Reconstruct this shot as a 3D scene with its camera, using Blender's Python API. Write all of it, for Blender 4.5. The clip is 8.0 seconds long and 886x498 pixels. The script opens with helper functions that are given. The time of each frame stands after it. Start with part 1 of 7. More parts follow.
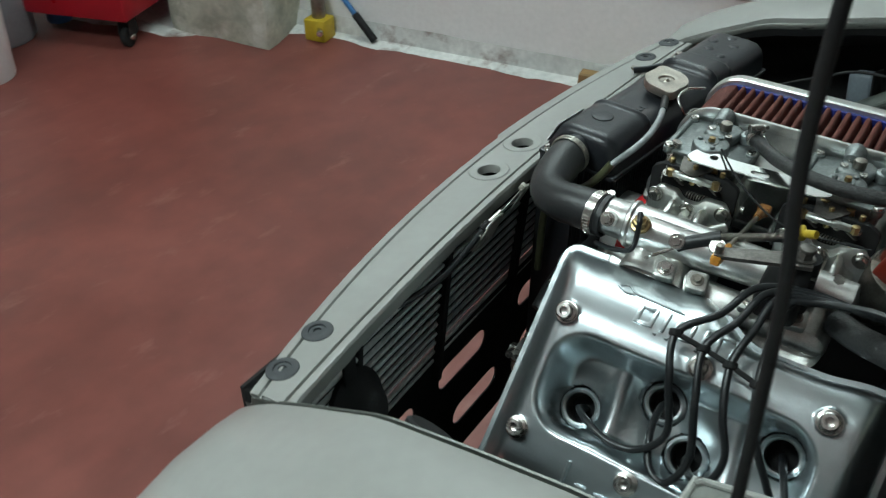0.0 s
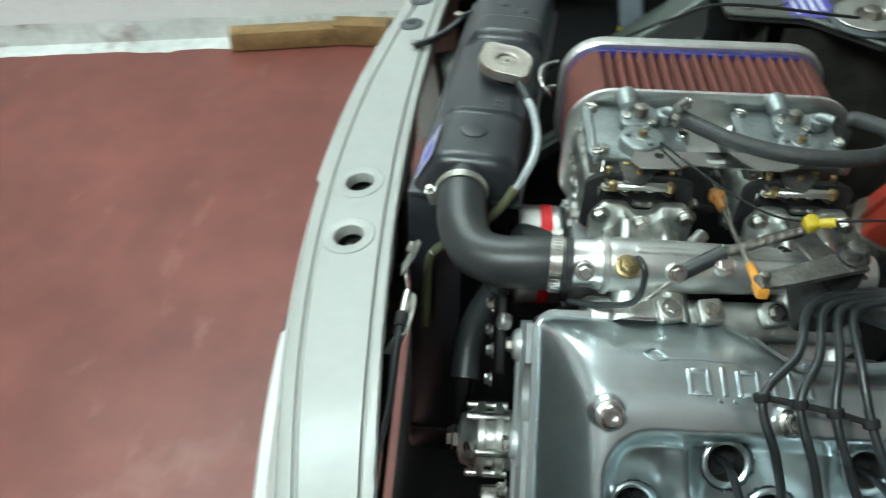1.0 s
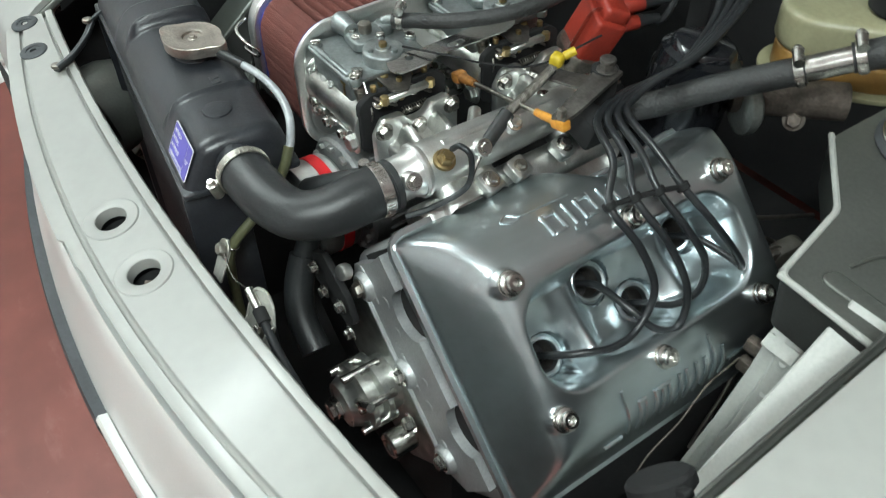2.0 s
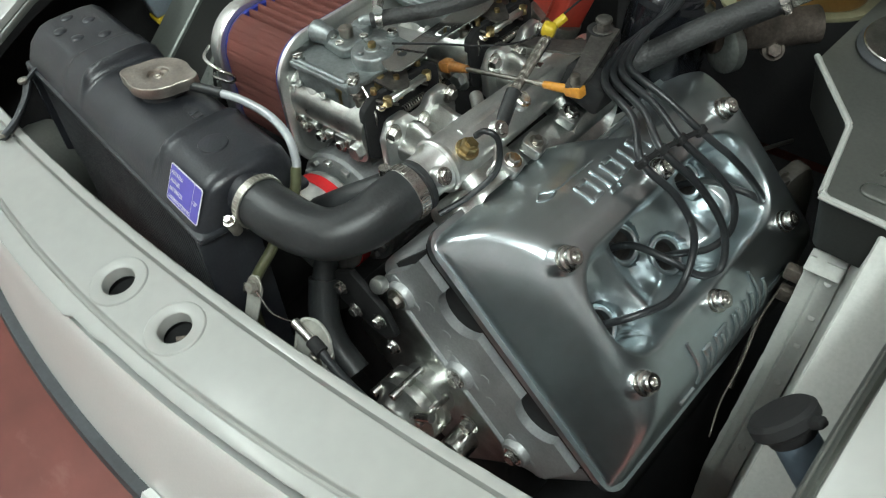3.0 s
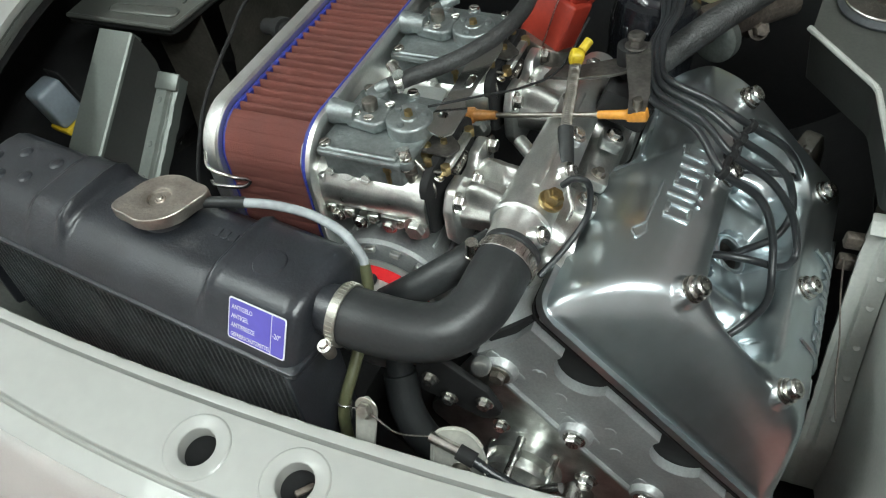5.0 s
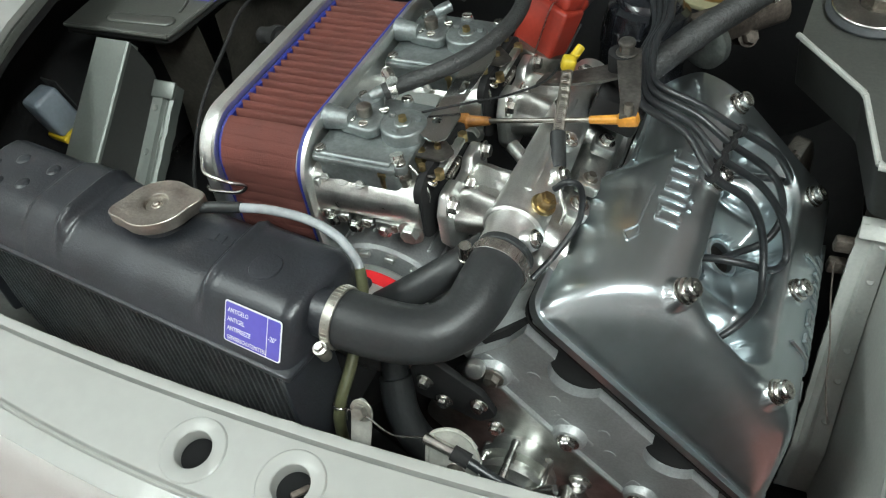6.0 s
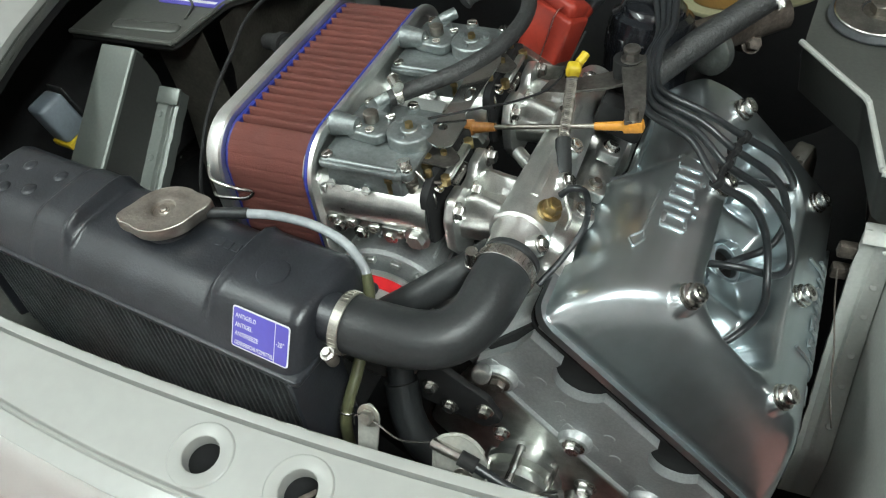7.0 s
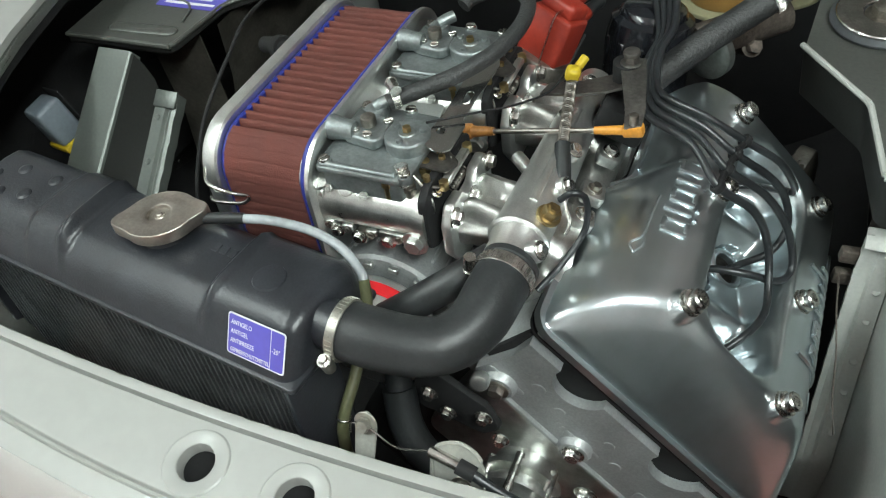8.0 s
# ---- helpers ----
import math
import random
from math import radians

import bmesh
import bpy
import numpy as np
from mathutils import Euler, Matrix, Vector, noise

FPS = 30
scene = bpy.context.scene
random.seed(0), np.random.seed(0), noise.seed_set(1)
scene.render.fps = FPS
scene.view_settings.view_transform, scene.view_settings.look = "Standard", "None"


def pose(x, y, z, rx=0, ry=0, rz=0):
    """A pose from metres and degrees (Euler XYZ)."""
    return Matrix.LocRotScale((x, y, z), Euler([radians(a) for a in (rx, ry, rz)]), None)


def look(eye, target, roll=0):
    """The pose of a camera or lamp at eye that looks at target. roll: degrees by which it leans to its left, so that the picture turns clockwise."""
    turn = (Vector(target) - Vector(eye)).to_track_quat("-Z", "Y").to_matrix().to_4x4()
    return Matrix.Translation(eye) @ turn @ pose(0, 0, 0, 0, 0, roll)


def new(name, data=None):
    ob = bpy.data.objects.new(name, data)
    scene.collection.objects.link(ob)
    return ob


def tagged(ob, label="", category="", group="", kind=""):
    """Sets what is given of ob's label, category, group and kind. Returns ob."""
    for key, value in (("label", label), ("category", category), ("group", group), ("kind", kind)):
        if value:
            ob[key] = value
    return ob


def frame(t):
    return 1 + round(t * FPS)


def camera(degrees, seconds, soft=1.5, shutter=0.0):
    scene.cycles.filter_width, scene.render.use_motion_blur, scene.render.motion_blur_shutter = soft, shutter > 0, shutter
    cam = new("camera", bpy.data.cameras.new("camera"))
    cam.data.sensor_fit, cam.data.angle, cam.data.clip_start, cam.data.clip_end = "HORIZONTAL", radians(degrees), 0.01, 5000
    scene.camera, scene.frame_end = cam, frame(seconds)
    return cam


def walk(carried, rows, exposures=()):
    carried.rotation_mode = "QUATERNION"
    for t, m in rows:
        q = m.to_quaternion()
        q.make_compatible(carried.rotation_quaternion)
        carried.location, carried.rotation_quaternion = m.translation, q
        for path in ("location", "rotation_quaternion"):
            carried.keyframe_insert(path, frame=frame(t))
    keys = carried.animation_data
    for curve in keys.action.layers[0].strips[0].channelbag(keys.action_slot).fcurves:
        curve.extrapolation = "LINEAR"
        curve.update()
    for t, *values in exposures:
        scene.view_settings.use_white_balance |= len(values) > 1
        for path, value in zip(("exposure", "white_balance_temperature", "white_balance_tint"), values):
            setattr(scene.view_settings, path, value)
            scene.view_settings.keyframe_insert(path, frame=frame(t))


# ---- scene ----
cam = camera(56.0, 8.0, 1.2, 0.25)
PATH = [
    (0, (0.993, 0.428, 1.297), (-0.235, -0.589, 0.09), -0.2),
    (0.1, (0.987, 0.39, 1.295), (-0.271, -0.575, 0.076), -0.9),
    (0.2, (0.983, 0.352, 1.291), (-0.326, -0.522, 0.058), -0.2),
    (0.4, (0.96, 0.279, 1.282), (-0.404, -0.462, 0.021), -0.8),
    (0.5, (0.94, 0.237, 1.275), (-0.45, -0.424, -0.001), -0.9),
    (0.7, (0.907, 0.148, 1.277), (-0.506, -0.405, -0.026), -2.2),
    (1, (0.834, 0.037, 1.27), (-0.63, -0.144, -0.08), 1.2),
    (1.5, (0.78, -0.106, 1.24), (-0.546, 0.499, -0.13), 5.8),
    (2, (0.816, -0.164, 1.245), (-0.433, 0.544, -0.147), -1.2),
    (2.2, (0.833, -0.19, 1.249), (-0.415, 0.523, -0.141), -3.6),
    (3.3, (0.697, -0.259, 1.222), (-0.384, 0.689, -0.168), -7.1),
    (3.5, (0.686, -0.251, 1.221), (-0.391, 0.715, -0.161), -7.7),
    (4, (0.632, -0.248, 1.233), (-0.377, 0.764, -0.166), -8.1),
    (4.5, (0.54, -0.306, 1.229), (-0.302, 0.814, -0.198), -8.9),
    (5, (0.51, -0.324, 1.244), (-0.3, 0.827, -0.177), -9.6),
    (6.5, (0.518, -0.335, 1.246), (-0.291, 0.844, -0.153), -9.3),
    (7, (0.512, -0.336, 1.248), (-0.298, 0.846, -0.147), -9.3),
    (7.5, (0.511, -0.333, 1.246), (-0.301, 0.851, -0.146), -9.3),
    (8, (0.51, -0.329, 1.245), (-0.302, 0.856, -0.147), -9.3),
]
EXPOSURES = [(0.0, -0.80, 6100, 2), (0.5, -0.76, 6100, 2), (0.7, -0.32, 6050, 0), (1.0, 0.0, 6050, -2), (1.5, -0.08, 6200, 3), (2.0, -0.02, 6350, 7), (3.5, -0.34, 6450, 7), (4.5, 0.0, 6450, 8), (5.2, -0.06, 6450, 8), (8.0, -0.02, 6450, 7)]
walk(cam, [(t, look(eye, target, roll)) for t, eye, target, roll in PATH], EXPOSURES)

# ---- world and light ----
world = bpy.data.worlds.new("garage_world")
world.use_nodes = True
scene.world = world
world.node_tree.nodes["Background"].inputs[0].default_value = (0.75, 0.85, 1.0, 1)
world.node_tree.nodes["Background"].inputs[1].default_value = 0.02



def ceiling_tube(x, y, z, length, width, watts, turn=0.0, up=False):
    lamp = bpy.data.lights.new("tube_lamp", "AREA")
    lamp.shape, lamp.size, lamp.size_y, lamp.energy = "RECTANGLE", width, length, watts
    lamp.color = (0.915, 1.0, 0.975)
    ob = new("tube_lamp", lamp)
    ob.matrix_world = pose(x, y, z, 180 if up else 0, 0, turn)
    return ob


# bare tubes under the ceiling: each shines down and up
LAMPS = [(-0.93, -0.95, 2.62, 1.5, 0.20, 27, 14), (1.5, -0.95, 2.62, 1.5, 0.20, 55, 5), (0.55, 2.8, 2.62, 1.5, 0.20, 14, 5)]
for x, y, z, long, wide, watts, turn in LAMPS:
    ceiling_tube(x, y, z, long, wide, watts, turn)
    ceiling_tube(x, y, z + 0.03, long, wide, watts * 0.75, turn, True)


# ---- materials ----
def material(name, colour, rough=0.5, metal=0.0, vary=0.12, scale=8.0, grain=120.0, bump=0.05, coat=0.0, rough_vary=0.15, stain=None, stain_at=0.6, per_object=0.0):
    """A surface with large blotches, fine grain and slight relief."""
    m = bpy.data.materials.new(name)
    m.use_nodes = True
    nt = m.node_tree
    n, ln = nt.nodes, nt.links
    bsdf = n["Principled BSDF"]
    bsdf.inputs["Metallic"].default_value = metal
    bsdf.inputs["Coat Weight"].default_value = coat
    bsdf.inputs["Coat Roughness"].default_value = 0.12
    co = n.new("ShaderNodeTexCoord")
    big, fine = n.new("ShaderNodeTexNoise"), n.new("ShaderNodeTexNoise")
    big.inputs["Scale"].default_value, big.inputs["Detail"].default_value = scale, 5
    fine.inputs["Scale"].default_value, fine.inputs["Detail"].default_value = grain, 4
    for t in (big, fine):
        ln.new(co.outputs["Object"], t.inputs["Vector"])
    ramp = n.new("ShaderNodeMapRange")
    ramp.inputs["From Min"].default_value, ramp.inputs["From Max"].default_value = 0.3, 0.7
    ramp.inputs["To Min"].default_value, ramp.inputs["To Max"].default_value = 1 - vary, 1 + vary
    ln.new(big.outputs["Fac"], ramp.inputs["Value"])
    ramp2 = n.new("ShaderNodeMapRange")
    ramp2.inputs["From Min"].default_value, ramp2.inputs["From Max"].default_value = 0.3, 0.7
    ramp2.inputs["To Min"].default_value, ramp2.inputs["To Max"].default_value = 1 - vary * 0.6, 1 + vary * 0.6
    ln.new(fine.outputs["Fac"], ramp2.inputs["Value"])
    mul = n.new("ShaderNodeMath")
    mul.operation = "MULTIPLY"
    ln.new(ramp.outputs[0], mul.inputs[0])
    ln.new(ramp2.outputs[0], mul.inputs[1])
    shade = mul.outputs[0]
    if per_object:
        info, pr, mul2 = n.new("ShaderNodeObjectInfo"), n.new("ShaderNodeMapRange"), n.new("ShaderNodeMath")
        pr.inputs["To Min"].default_value, pr.inputs["To Max"].default_value = 1 - per_object, 1 + per_object
        mul2.operation = "MULTIPLY"
        ln.new(info.outputs["Random"], pr.inputs["Value"])
        ln.new(pr.outputs[0], mul2.inputs[0])
        ln.new(shade, mul2.inputs[1])
        shade = mul2.outputs[0]
    tone = n.new("ShaderNodeVectorMath")
    tone.operation = "SCALE"
    tone.inputs[0].default_value = colour
    ln.new(shade, tone.inputs["Scale"])
    out = tone.outputs["Vector"]
    if stain:
        sn, sr, mix = n.new("ShaderNodeTexNoise"), n.new("ShaderNodeMapRange"), n.new("ShaderNodeMix")
        sn.inputs["Scale"].default_value, sn.inputs["Detail"].default_value, sn.inputs["Roughness"].default_value = scale * 0.6, 8, 0.65
        ln.new(co.outputs["Object"], sn.inputs["Vector"])
        sr.inputs["From Min"].default_value, sr.inputs["From Max"].default_value = stain_at, stain_at + 0.12
        ln.new(sn.outputs["Fac"], sr.inputs["Value"])
        mix.data_type = "RGBA"
        mix.inputs["B"].default_value = (*stain, 1)
        ln.new(sr.outputs[0], mix.inputs["Factor"])
        ln.new(out, mix.inputs["A"])
        out = mix.outputs["Result"]
    ln.new(out, bsdf.inputs["Base Color"])
    rr = n.new("ShaderNodeMapRange")
    rr.inputs["From Min"].default_value, rr.inputs["From Max"].default_value = 0.15, 0.85
    rr.inputs["To Min"].default_value, rr.inputs["To Max"].default_value = max(0.02, rough * (1 - rough_vary)), min(1, rough * (1 + rough_vary))
    ln.new(big.outputs["Fac"], rr.inputs["Value"])
    ln.new(rr.outputs[0], bsdf.inputs["Roughness"])
    if bump:
        b = n.new("ShaderNodeBump")
        b.inputs["Strength"].default_value, b.inputs["Distance"].default_value = bump, 0.002
        ln.new(fine.outputs["Fac"], b.inputs["Height"])
        ln.new(b.outputs[0], bsdf.inputs["Normal"])
    return m


def polished_metal(name, colour, low, high, stretch):
    """Hand-polished metal: cloudy gloss, long wipe marks and faint ripples."""
    m = bpy.data.materials.new(name)
    m.use_nodes = True
    n, ln = m.node_tree.nodes, m.node_tree.links
    bsdf = n["Principled BSDF"]
    bsdf.inputs["Metallic"].default_value = 1.0
    co, turn = n.new("ShaderNodeTexCoord"), n.new("ShaderNodeMapping")
    turn.inputs["Rotation"].default_value = (0, radians(45), radians(5))
    turn.inputs["Scale"].default_value = stretch
    ln.new(co.outputs["Object"], turn.inputs["Vector"])
    cloud, wipe, pit = (n.new("ShaderNodeTexNoise") for _ in range(3))
    for node, source, scale, detail in ((cloud, co.outputs["Object"], 9, 3), (wipe, turn.outputs["Vector"], 1.0, 3), (pit, co.outputs["Object"], 420, 4)):
        node.inputs["Scale"].default_value, node.inputs["Detail"].default_value = scale, detail
        ln.new(source, node.inputs["Vector"])
    blend = n.new("ShaderNodeMath")
    blend.operation = "MULTIPLY_ADD"
    blend.inputs[1].default_value = 0.5
    half = n.new("ShaderNodeMath")
    half.operation = "MULTIPLY"
    half.inputs[1].default_value = 0.5
    ln.new(wipe.outputs["Fac"], half.inputs[0])
    ln.new(cloud.outputs["Fac"], blend.inputs[0])
    ln.new(half.outputs[0], blend.inputs[2])
    rr, tone = n.new("ShaderNodeMapRange"), n.new("ShaderNodeMapRange")
    for node, a, b in ((rr, low, high), (tone, 0.86, 1.12)):
        node.inputs["From Min"].default_value, node.inputs["From Max"].default_value = 0.25, 0.75
        node.inputs["To Min"].default_value, node.inputs["To Max"].default_value = a, b
        ln.new(blend.outputs[0], node.inputs["Value"])
    ln.new(rr.outputs[0], bsdf.inputs["Roughness"])
    col = n.new("ShaderNodeVectorMath")
    col.operation = "SCALE"
    col.inputs[0].default_value = colour
    ln.new(tone.outputs[0], col.inputs["Scale"])
    ln.new(col.outputs["Vector"], bsdf.inputs["Base Color"])
    grit = n.new("ShaderNodeBump")
    grit.inputs["Strength"].default_value, grit.inputs["Distance"].default_value = 0.02, 0.0005
    ln.new(pit.outputs["Fac"], grit.inputs["Height"])
    ripple, wavy = n.new("ShaderNodeTexNoise"), n.new("ShaderNodeBump")
    ripple.inputs["Scale"].default_value, ripple.inputs["Detail"].default_value = 26, 2
    ln.new(co.outputs["Object"], ripple.inputs["Vector"])
    wavy.inputs["Strength"].default_value, wavy.inputs["Distance"].default_value = 0.16, 0.004
    ln.new(ripple.outputs["Fac"], wavy.inputs["Height"])
    ln.new(wavy.outputs[0], grit.inputs["Normal"])
    ln.new(grit.outputs[0], bsdf.inputs["Normal"])
    # a dull, slightly oxidised skin under the shine
    dull, mixer = n.new("ShaderNodeBsdfPrincipled"), n.new("ShaderNodeMixShader")
    dull.inputs["Metallic"].default_value, dull.inputs["Roughness"].default_value = 1.0, 0.46
    ln.new(col.outputs["Vector"], dull.inputs["Base Color"])
    ln.new(grit.outputs[0], dull.inputs["Normal"])
    mixer.inputs[0].default_value = 0.32
    ln.new(bsdf.outputs[0], mixer.inputs[1])
    ln.new(dull.outputs[0], mixer.inputs[2])
    ln.new(mixer.outputs[0], n["Material Output"].inputs["Surface"])
    return m


POLISHED = polished_metal("hand_polished_aluminium", (0.645, 0.71, 0.735), 0.14, 0.255, (55, 7, 55))
CAST = material("cast_aluminium", (0.56, 0.57, 0.55), 0.36, 1.0, 0.22, 60, 900, 0.14)
BRIGHT = material("machined_aluminium", (0.80, 0.81, 0.79), 0.33, 0.95, 0.12, 35, 700, 0.07)
BARREL = material("bright_carburettor_casting", (0.66, 0.67, 0.64), 0.30, 0.95, 0.20, 60, 900, 0.12)
ZINC = material("zinc_grey_casting", (0.25, 0.275, 0.275), 0.40, 0.75, 0.2, 40, 300, 0.3)
TIMING = material("grey_cast_cover", (0.40, 0.415, 0.415), 0.45, 0.6, 0.14, 25, 400, 0.25)
STEEL = material("plated_steel", (0.62, 0.61, 0.58), 0.25, 1.0, 0.2, 60, 300, 0.1)
DULL_STEEL = material("dull_steel", (0.30, 0.28, 0.25), 0.42, 1.0, 0.25, 50, 300, 0.2)
CAP_STEEL = material("tarnished_cap_steel", (0.43, 0.395, 0.35), 0.40, 1.0, 0.16, 60, 350, 0.2)
CLIP = material("dull_zinc_clip", (0.42, 0.41, 0.365), 0.42, 0.9, 0.2, 60, 300, 0.1)
RUSTY = material("rusty_steel", (0.11, 0.092, 0.078), 0.6, 0.5, 0.35, 60, 300, 0.4)
SHEEN = material("rolled_aluminium_sheet", (0.74, 0.75, 0.74), 0.17, 1.0, 0.06, 30, 300, 0.03)
BRACKET = material("worn_pale_bracket_paint", (0.38, 0.38, 0.345), 0.42, 0.3, 0.14, 60, 300, 0.2, stain=(0.22, 0.19, 0.15), stain_at=0.62)
DARK_STEEL = material("dark_worn_steel", (0.14, 0.132, 0.122), 0.46, 0.85, 0.3, 50, 300, 0.25)
BRASS = material("brass", (0.38, 0.29, 0.145), 0.36, 1.0, 0.2, 60, 300, 0.1)
RUBBER = material("black_rubber_hose", (0.022, 0.024, 0.025), 0.42, 0.0, 0.2, 20, 300, 0.12)
WORN_RUBBER = material("dusty_rubber_hose", (0.030, 0.031, 0.031), 0.55, 0.0, 0.3, 60, 400, 0.5)
LEAD = material("ignition_lead_rubber", (0.018, 0.020, 0.022), 0.34, 0.0, 0.2, 30, 300, 0.05)
TANK = material("satin_black_tank_paint", (0.0205, 0.0225, 0.027), 0.31, 0.0, 0.25, 25, 420, 0.14)
GRILLE_GREY = material("grille_grey_alloy", (0.66, 0.68, 0.67), 0.5, 0.3, 0.2, 20, 150, 0.1)
# black parts, and shade painted on the bay's inner walls and recesses
BLACK = material("black_paint_and_shade", (0.0065, 0.0065, 0.007), 0.8, 0.0, 0.3, 20, 150, 0.2)
CORE = material("radiator_core_black", (0.085, 0.088, 0.092), 0.45, 0.3, 0.3, 40, 300, 0.3)
PAINT = material("silver_grey_car_paint", (0.315, 0.318, 0.300), 0.42, 0.0, 0.05, 4, 60, 0.0, coat=0.25)
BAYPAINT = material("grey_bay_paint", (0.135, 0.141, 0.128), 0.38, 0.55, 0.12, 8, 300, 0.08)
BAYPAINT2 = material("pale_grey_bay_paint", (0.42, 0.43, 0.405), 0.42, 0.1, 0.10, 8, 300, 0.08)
# darker copy of the pale bay paint: far-side shade put into the colour
FAR_SHADE_PAINT = material("pale_bay_paint_in_shade", (0.125, 0.138, 0.125), 0.36, 0.3, 0.10, 8, 300, 0.06)
# lighter copy of the car paint: light on the nose put into the colour
NOSE = material("lit_nose_paint", (0.60, 0.61, 0.59), 0.40, 0.0, 0.05, 5, 400, 0.03, coat=0.2)
# bay paint again, near-black: shade under edges put into the colour
SHADE_BAY = material("bay_paint_in_shade", (0.024, 0.025, 0.023), 0.45, 0.2, 0.15, 10, 300, 0.08)
ARCH = material("mottled_arch_paint", (0.052, 0.048, 0.040), 0.5, 0.1, 0.35, 16, 200, 0.35, stain=(0.018, 0.016, 0.013), stain_at=0.5)
DARKSTRIP = material("dark_grey_rubber_strip", (0.05, 0.055, 0.06), 0.6, 0.0, 0.2, 20, 200, 0.1)
MAROON = material("maroon_filter_cloth", (0.125, 0.036, 0.027), 0.85, 0.0, 0.16, 30, 900, 0.5)
BLUE_SEAL = material("blue_rubber_seal", (0.02, 0.03, 0.22), 0.5, 0.0, 0.15, 30, 200, 0.1)
YELLOW = material("yellow_plastic", (0.52, 0.38, 0.02), 0.45, 0.0, 0.12, 30, 200, 0.1)
DARK_BAY = material("dark_bay_primer", (0.020, 0.0195, 0.018), 0.75, 0.0, 0.35, 12, 200, 0.3)
ORANGE = material("orange_plastic_joint", (0.55, 0.24, 0.03), 0.42, 0.0, 0.2, 60, 300, 0.1)
BROWN_JOINT = material("brown_plastic_joint", (0.28, 0.12, 0.03), 0.4, 0.0, 0.3, 60, 300, 0.1)
COIL_RED = material("dull_red_coil_wrapper", (0.20, 0.045, 0.030), 0.5, 0.0, 0.3, 40, 200, 0.1)
RED_CAP = material("red_distributor_plastic", (0.26, 0.026, 0.014), 0.42, 0.0, 0.15, 30, 200, 0.1)
RED_TAPE = material("red_band", (0.60, 0.015, 0.02), 0.4, 0.0, 0.1, 30, 200, 0.05)
LABEL_BLUE = material("blue_sticker", (0.10, 0.085, 0.42), 0.4, 0.0, 0.05, 30, 200, 0.02)
LABEL_WHITE = material("white_sticker_print", (0.72, 0.72, 0.74), 0.4, 0.0, 0.05, 30, 200, 0.0)
CLEAR_TUBE = material("cloudy_clear_hose", (0.30, 0.32, 0.335), 0.22, 0.0, 0.15, 40, 150, 0.05, coat=0.4)
OLIVE_TUBE = material("olive_tube", (0.10, 0.105, 0.055), 0.35, 0.0, 0.2, 40, 150, 0.05)
RESERVOIR = material("yellowed_reservoir_plastic", (0.28, 0.27, 0.165), 0.4, 0.0, 0.12, 12, 200, 0.05)
FLUID = material("amber_fluid", (0.30, 0.17, 0.05), 0.3, 0.0, 0.1, 12, 200, 0.02)
PLUG_GREY = material("dull_grey_alloy", (0.27, 0.29, 0.275), 0.45, 0.8, 0.2, 40, 300, 0.2)
GREY_BOX = material("grey_blue_plastic", (0.17, 0.20, 0.23), 0.42, 0.0, 0.12, 20, 200, 0.08)
BLUE_TUBE = material("blue_grey_tube", (0.09, 0.12, 0.15), 0.45, 0.0, 0.12, 20, 200, 0.08)
FLOOR = material("red_painted_concrete", (0.200, 0.063, 0.050), 0.40, 0.0, 0.20, 1.6, 9, 0.04, stain=(0.30, 0.150, 0.125), stain_at=0.60, rough_vary=0.35)


def scuff(mat, scale, stretch, colour, start, turn, amount):
    """Long wiped scuffs laid over a paint's colour."""
    n, ln = mat.node_tree.nodes, mat.node_tree.links
    base = n["Principled BSDF"].inputs["Base Color"]
    under = base.links[0].from_socket
    co, mp, tx = n.new("ShaderNodeTexCoord"), n.new("ShaderNodeMapping"), n.new("ShaderNodeTexNoise")
    mp.inputs["Rotation"].default_value, mp.inputs["Scale"].default_value = (0, 0, radians(turn)), stretch
    tx.inputs["Scale"].default_value, tx.inputs["Detail"].default_value, tx.inputs["Roughness"].default_value = scale, 7, 0.62
    rg, mx = n.new("ShaderNodeMapRange"), n.new("ShaderNodeMix")
    rg.inputs["From Min"].default_value, rg.inputs["From Max"].default_value = start, start + 0.2
    rg.inputs["To Max"].default_value = amount
    mx.data_type = "RGBA"
    mx.inputs["B"].default_value = (*colour, 1)
    ln.new(co.outputs["Object"], mp.inputs["Vector"])
    ln.new(mp.outputs[0], tx.inputs["Vector"])
    ln.new(tx.outputs["Fac"], rg.inputs["Value"])
    ln.new(rg.outputs[0], mx.inputs["Factor"])
    ln.new(under, mx.inputs["A"])
    ln.new(mx.outputs["Result"], base)


scuff(FLOOR, 1.3, (1.0, 3.2, 1.0), (0.120, 0.042, 0.034), 0.48, 55, 0.38)
scuff(FLOOR, 5.0, (1.0, 2.2, 1.0), (0.34, 0.175, 0.150), 0.60, -20, 0.6)
scuff(FLOOR, 38.0, (1.0, 1.0, 1.0), (0.40, 0.26, 0.235), 0.68, 0, 0.7)
WALL = material("white_wall_paint", (0.91, 0.92, 0.915), 0.7, 0.0, 0.05, 1.5, 60, 0.2)
SKIRT = material("dirty_white_wall_foot", (0.66, 0.67, 0.65), 0.75, 0.0, 0.18, 9, 50, 0.5, stain=(0.26, 0.20, 0.185), stain_at=0.53)
BLOCK = material("cream_painted_stone", (0.44, 0.445, 0.37), 0.75, 0.0, 0.25, 9, 40, 0.8, stain=(0.66, 0.66, 0.60), stain_at=0.54)
WOOD = material("raw_timber", (0.26, 0.16, 0.065), 0.65, 0.0, 0.3, 15, 90, 0.3)
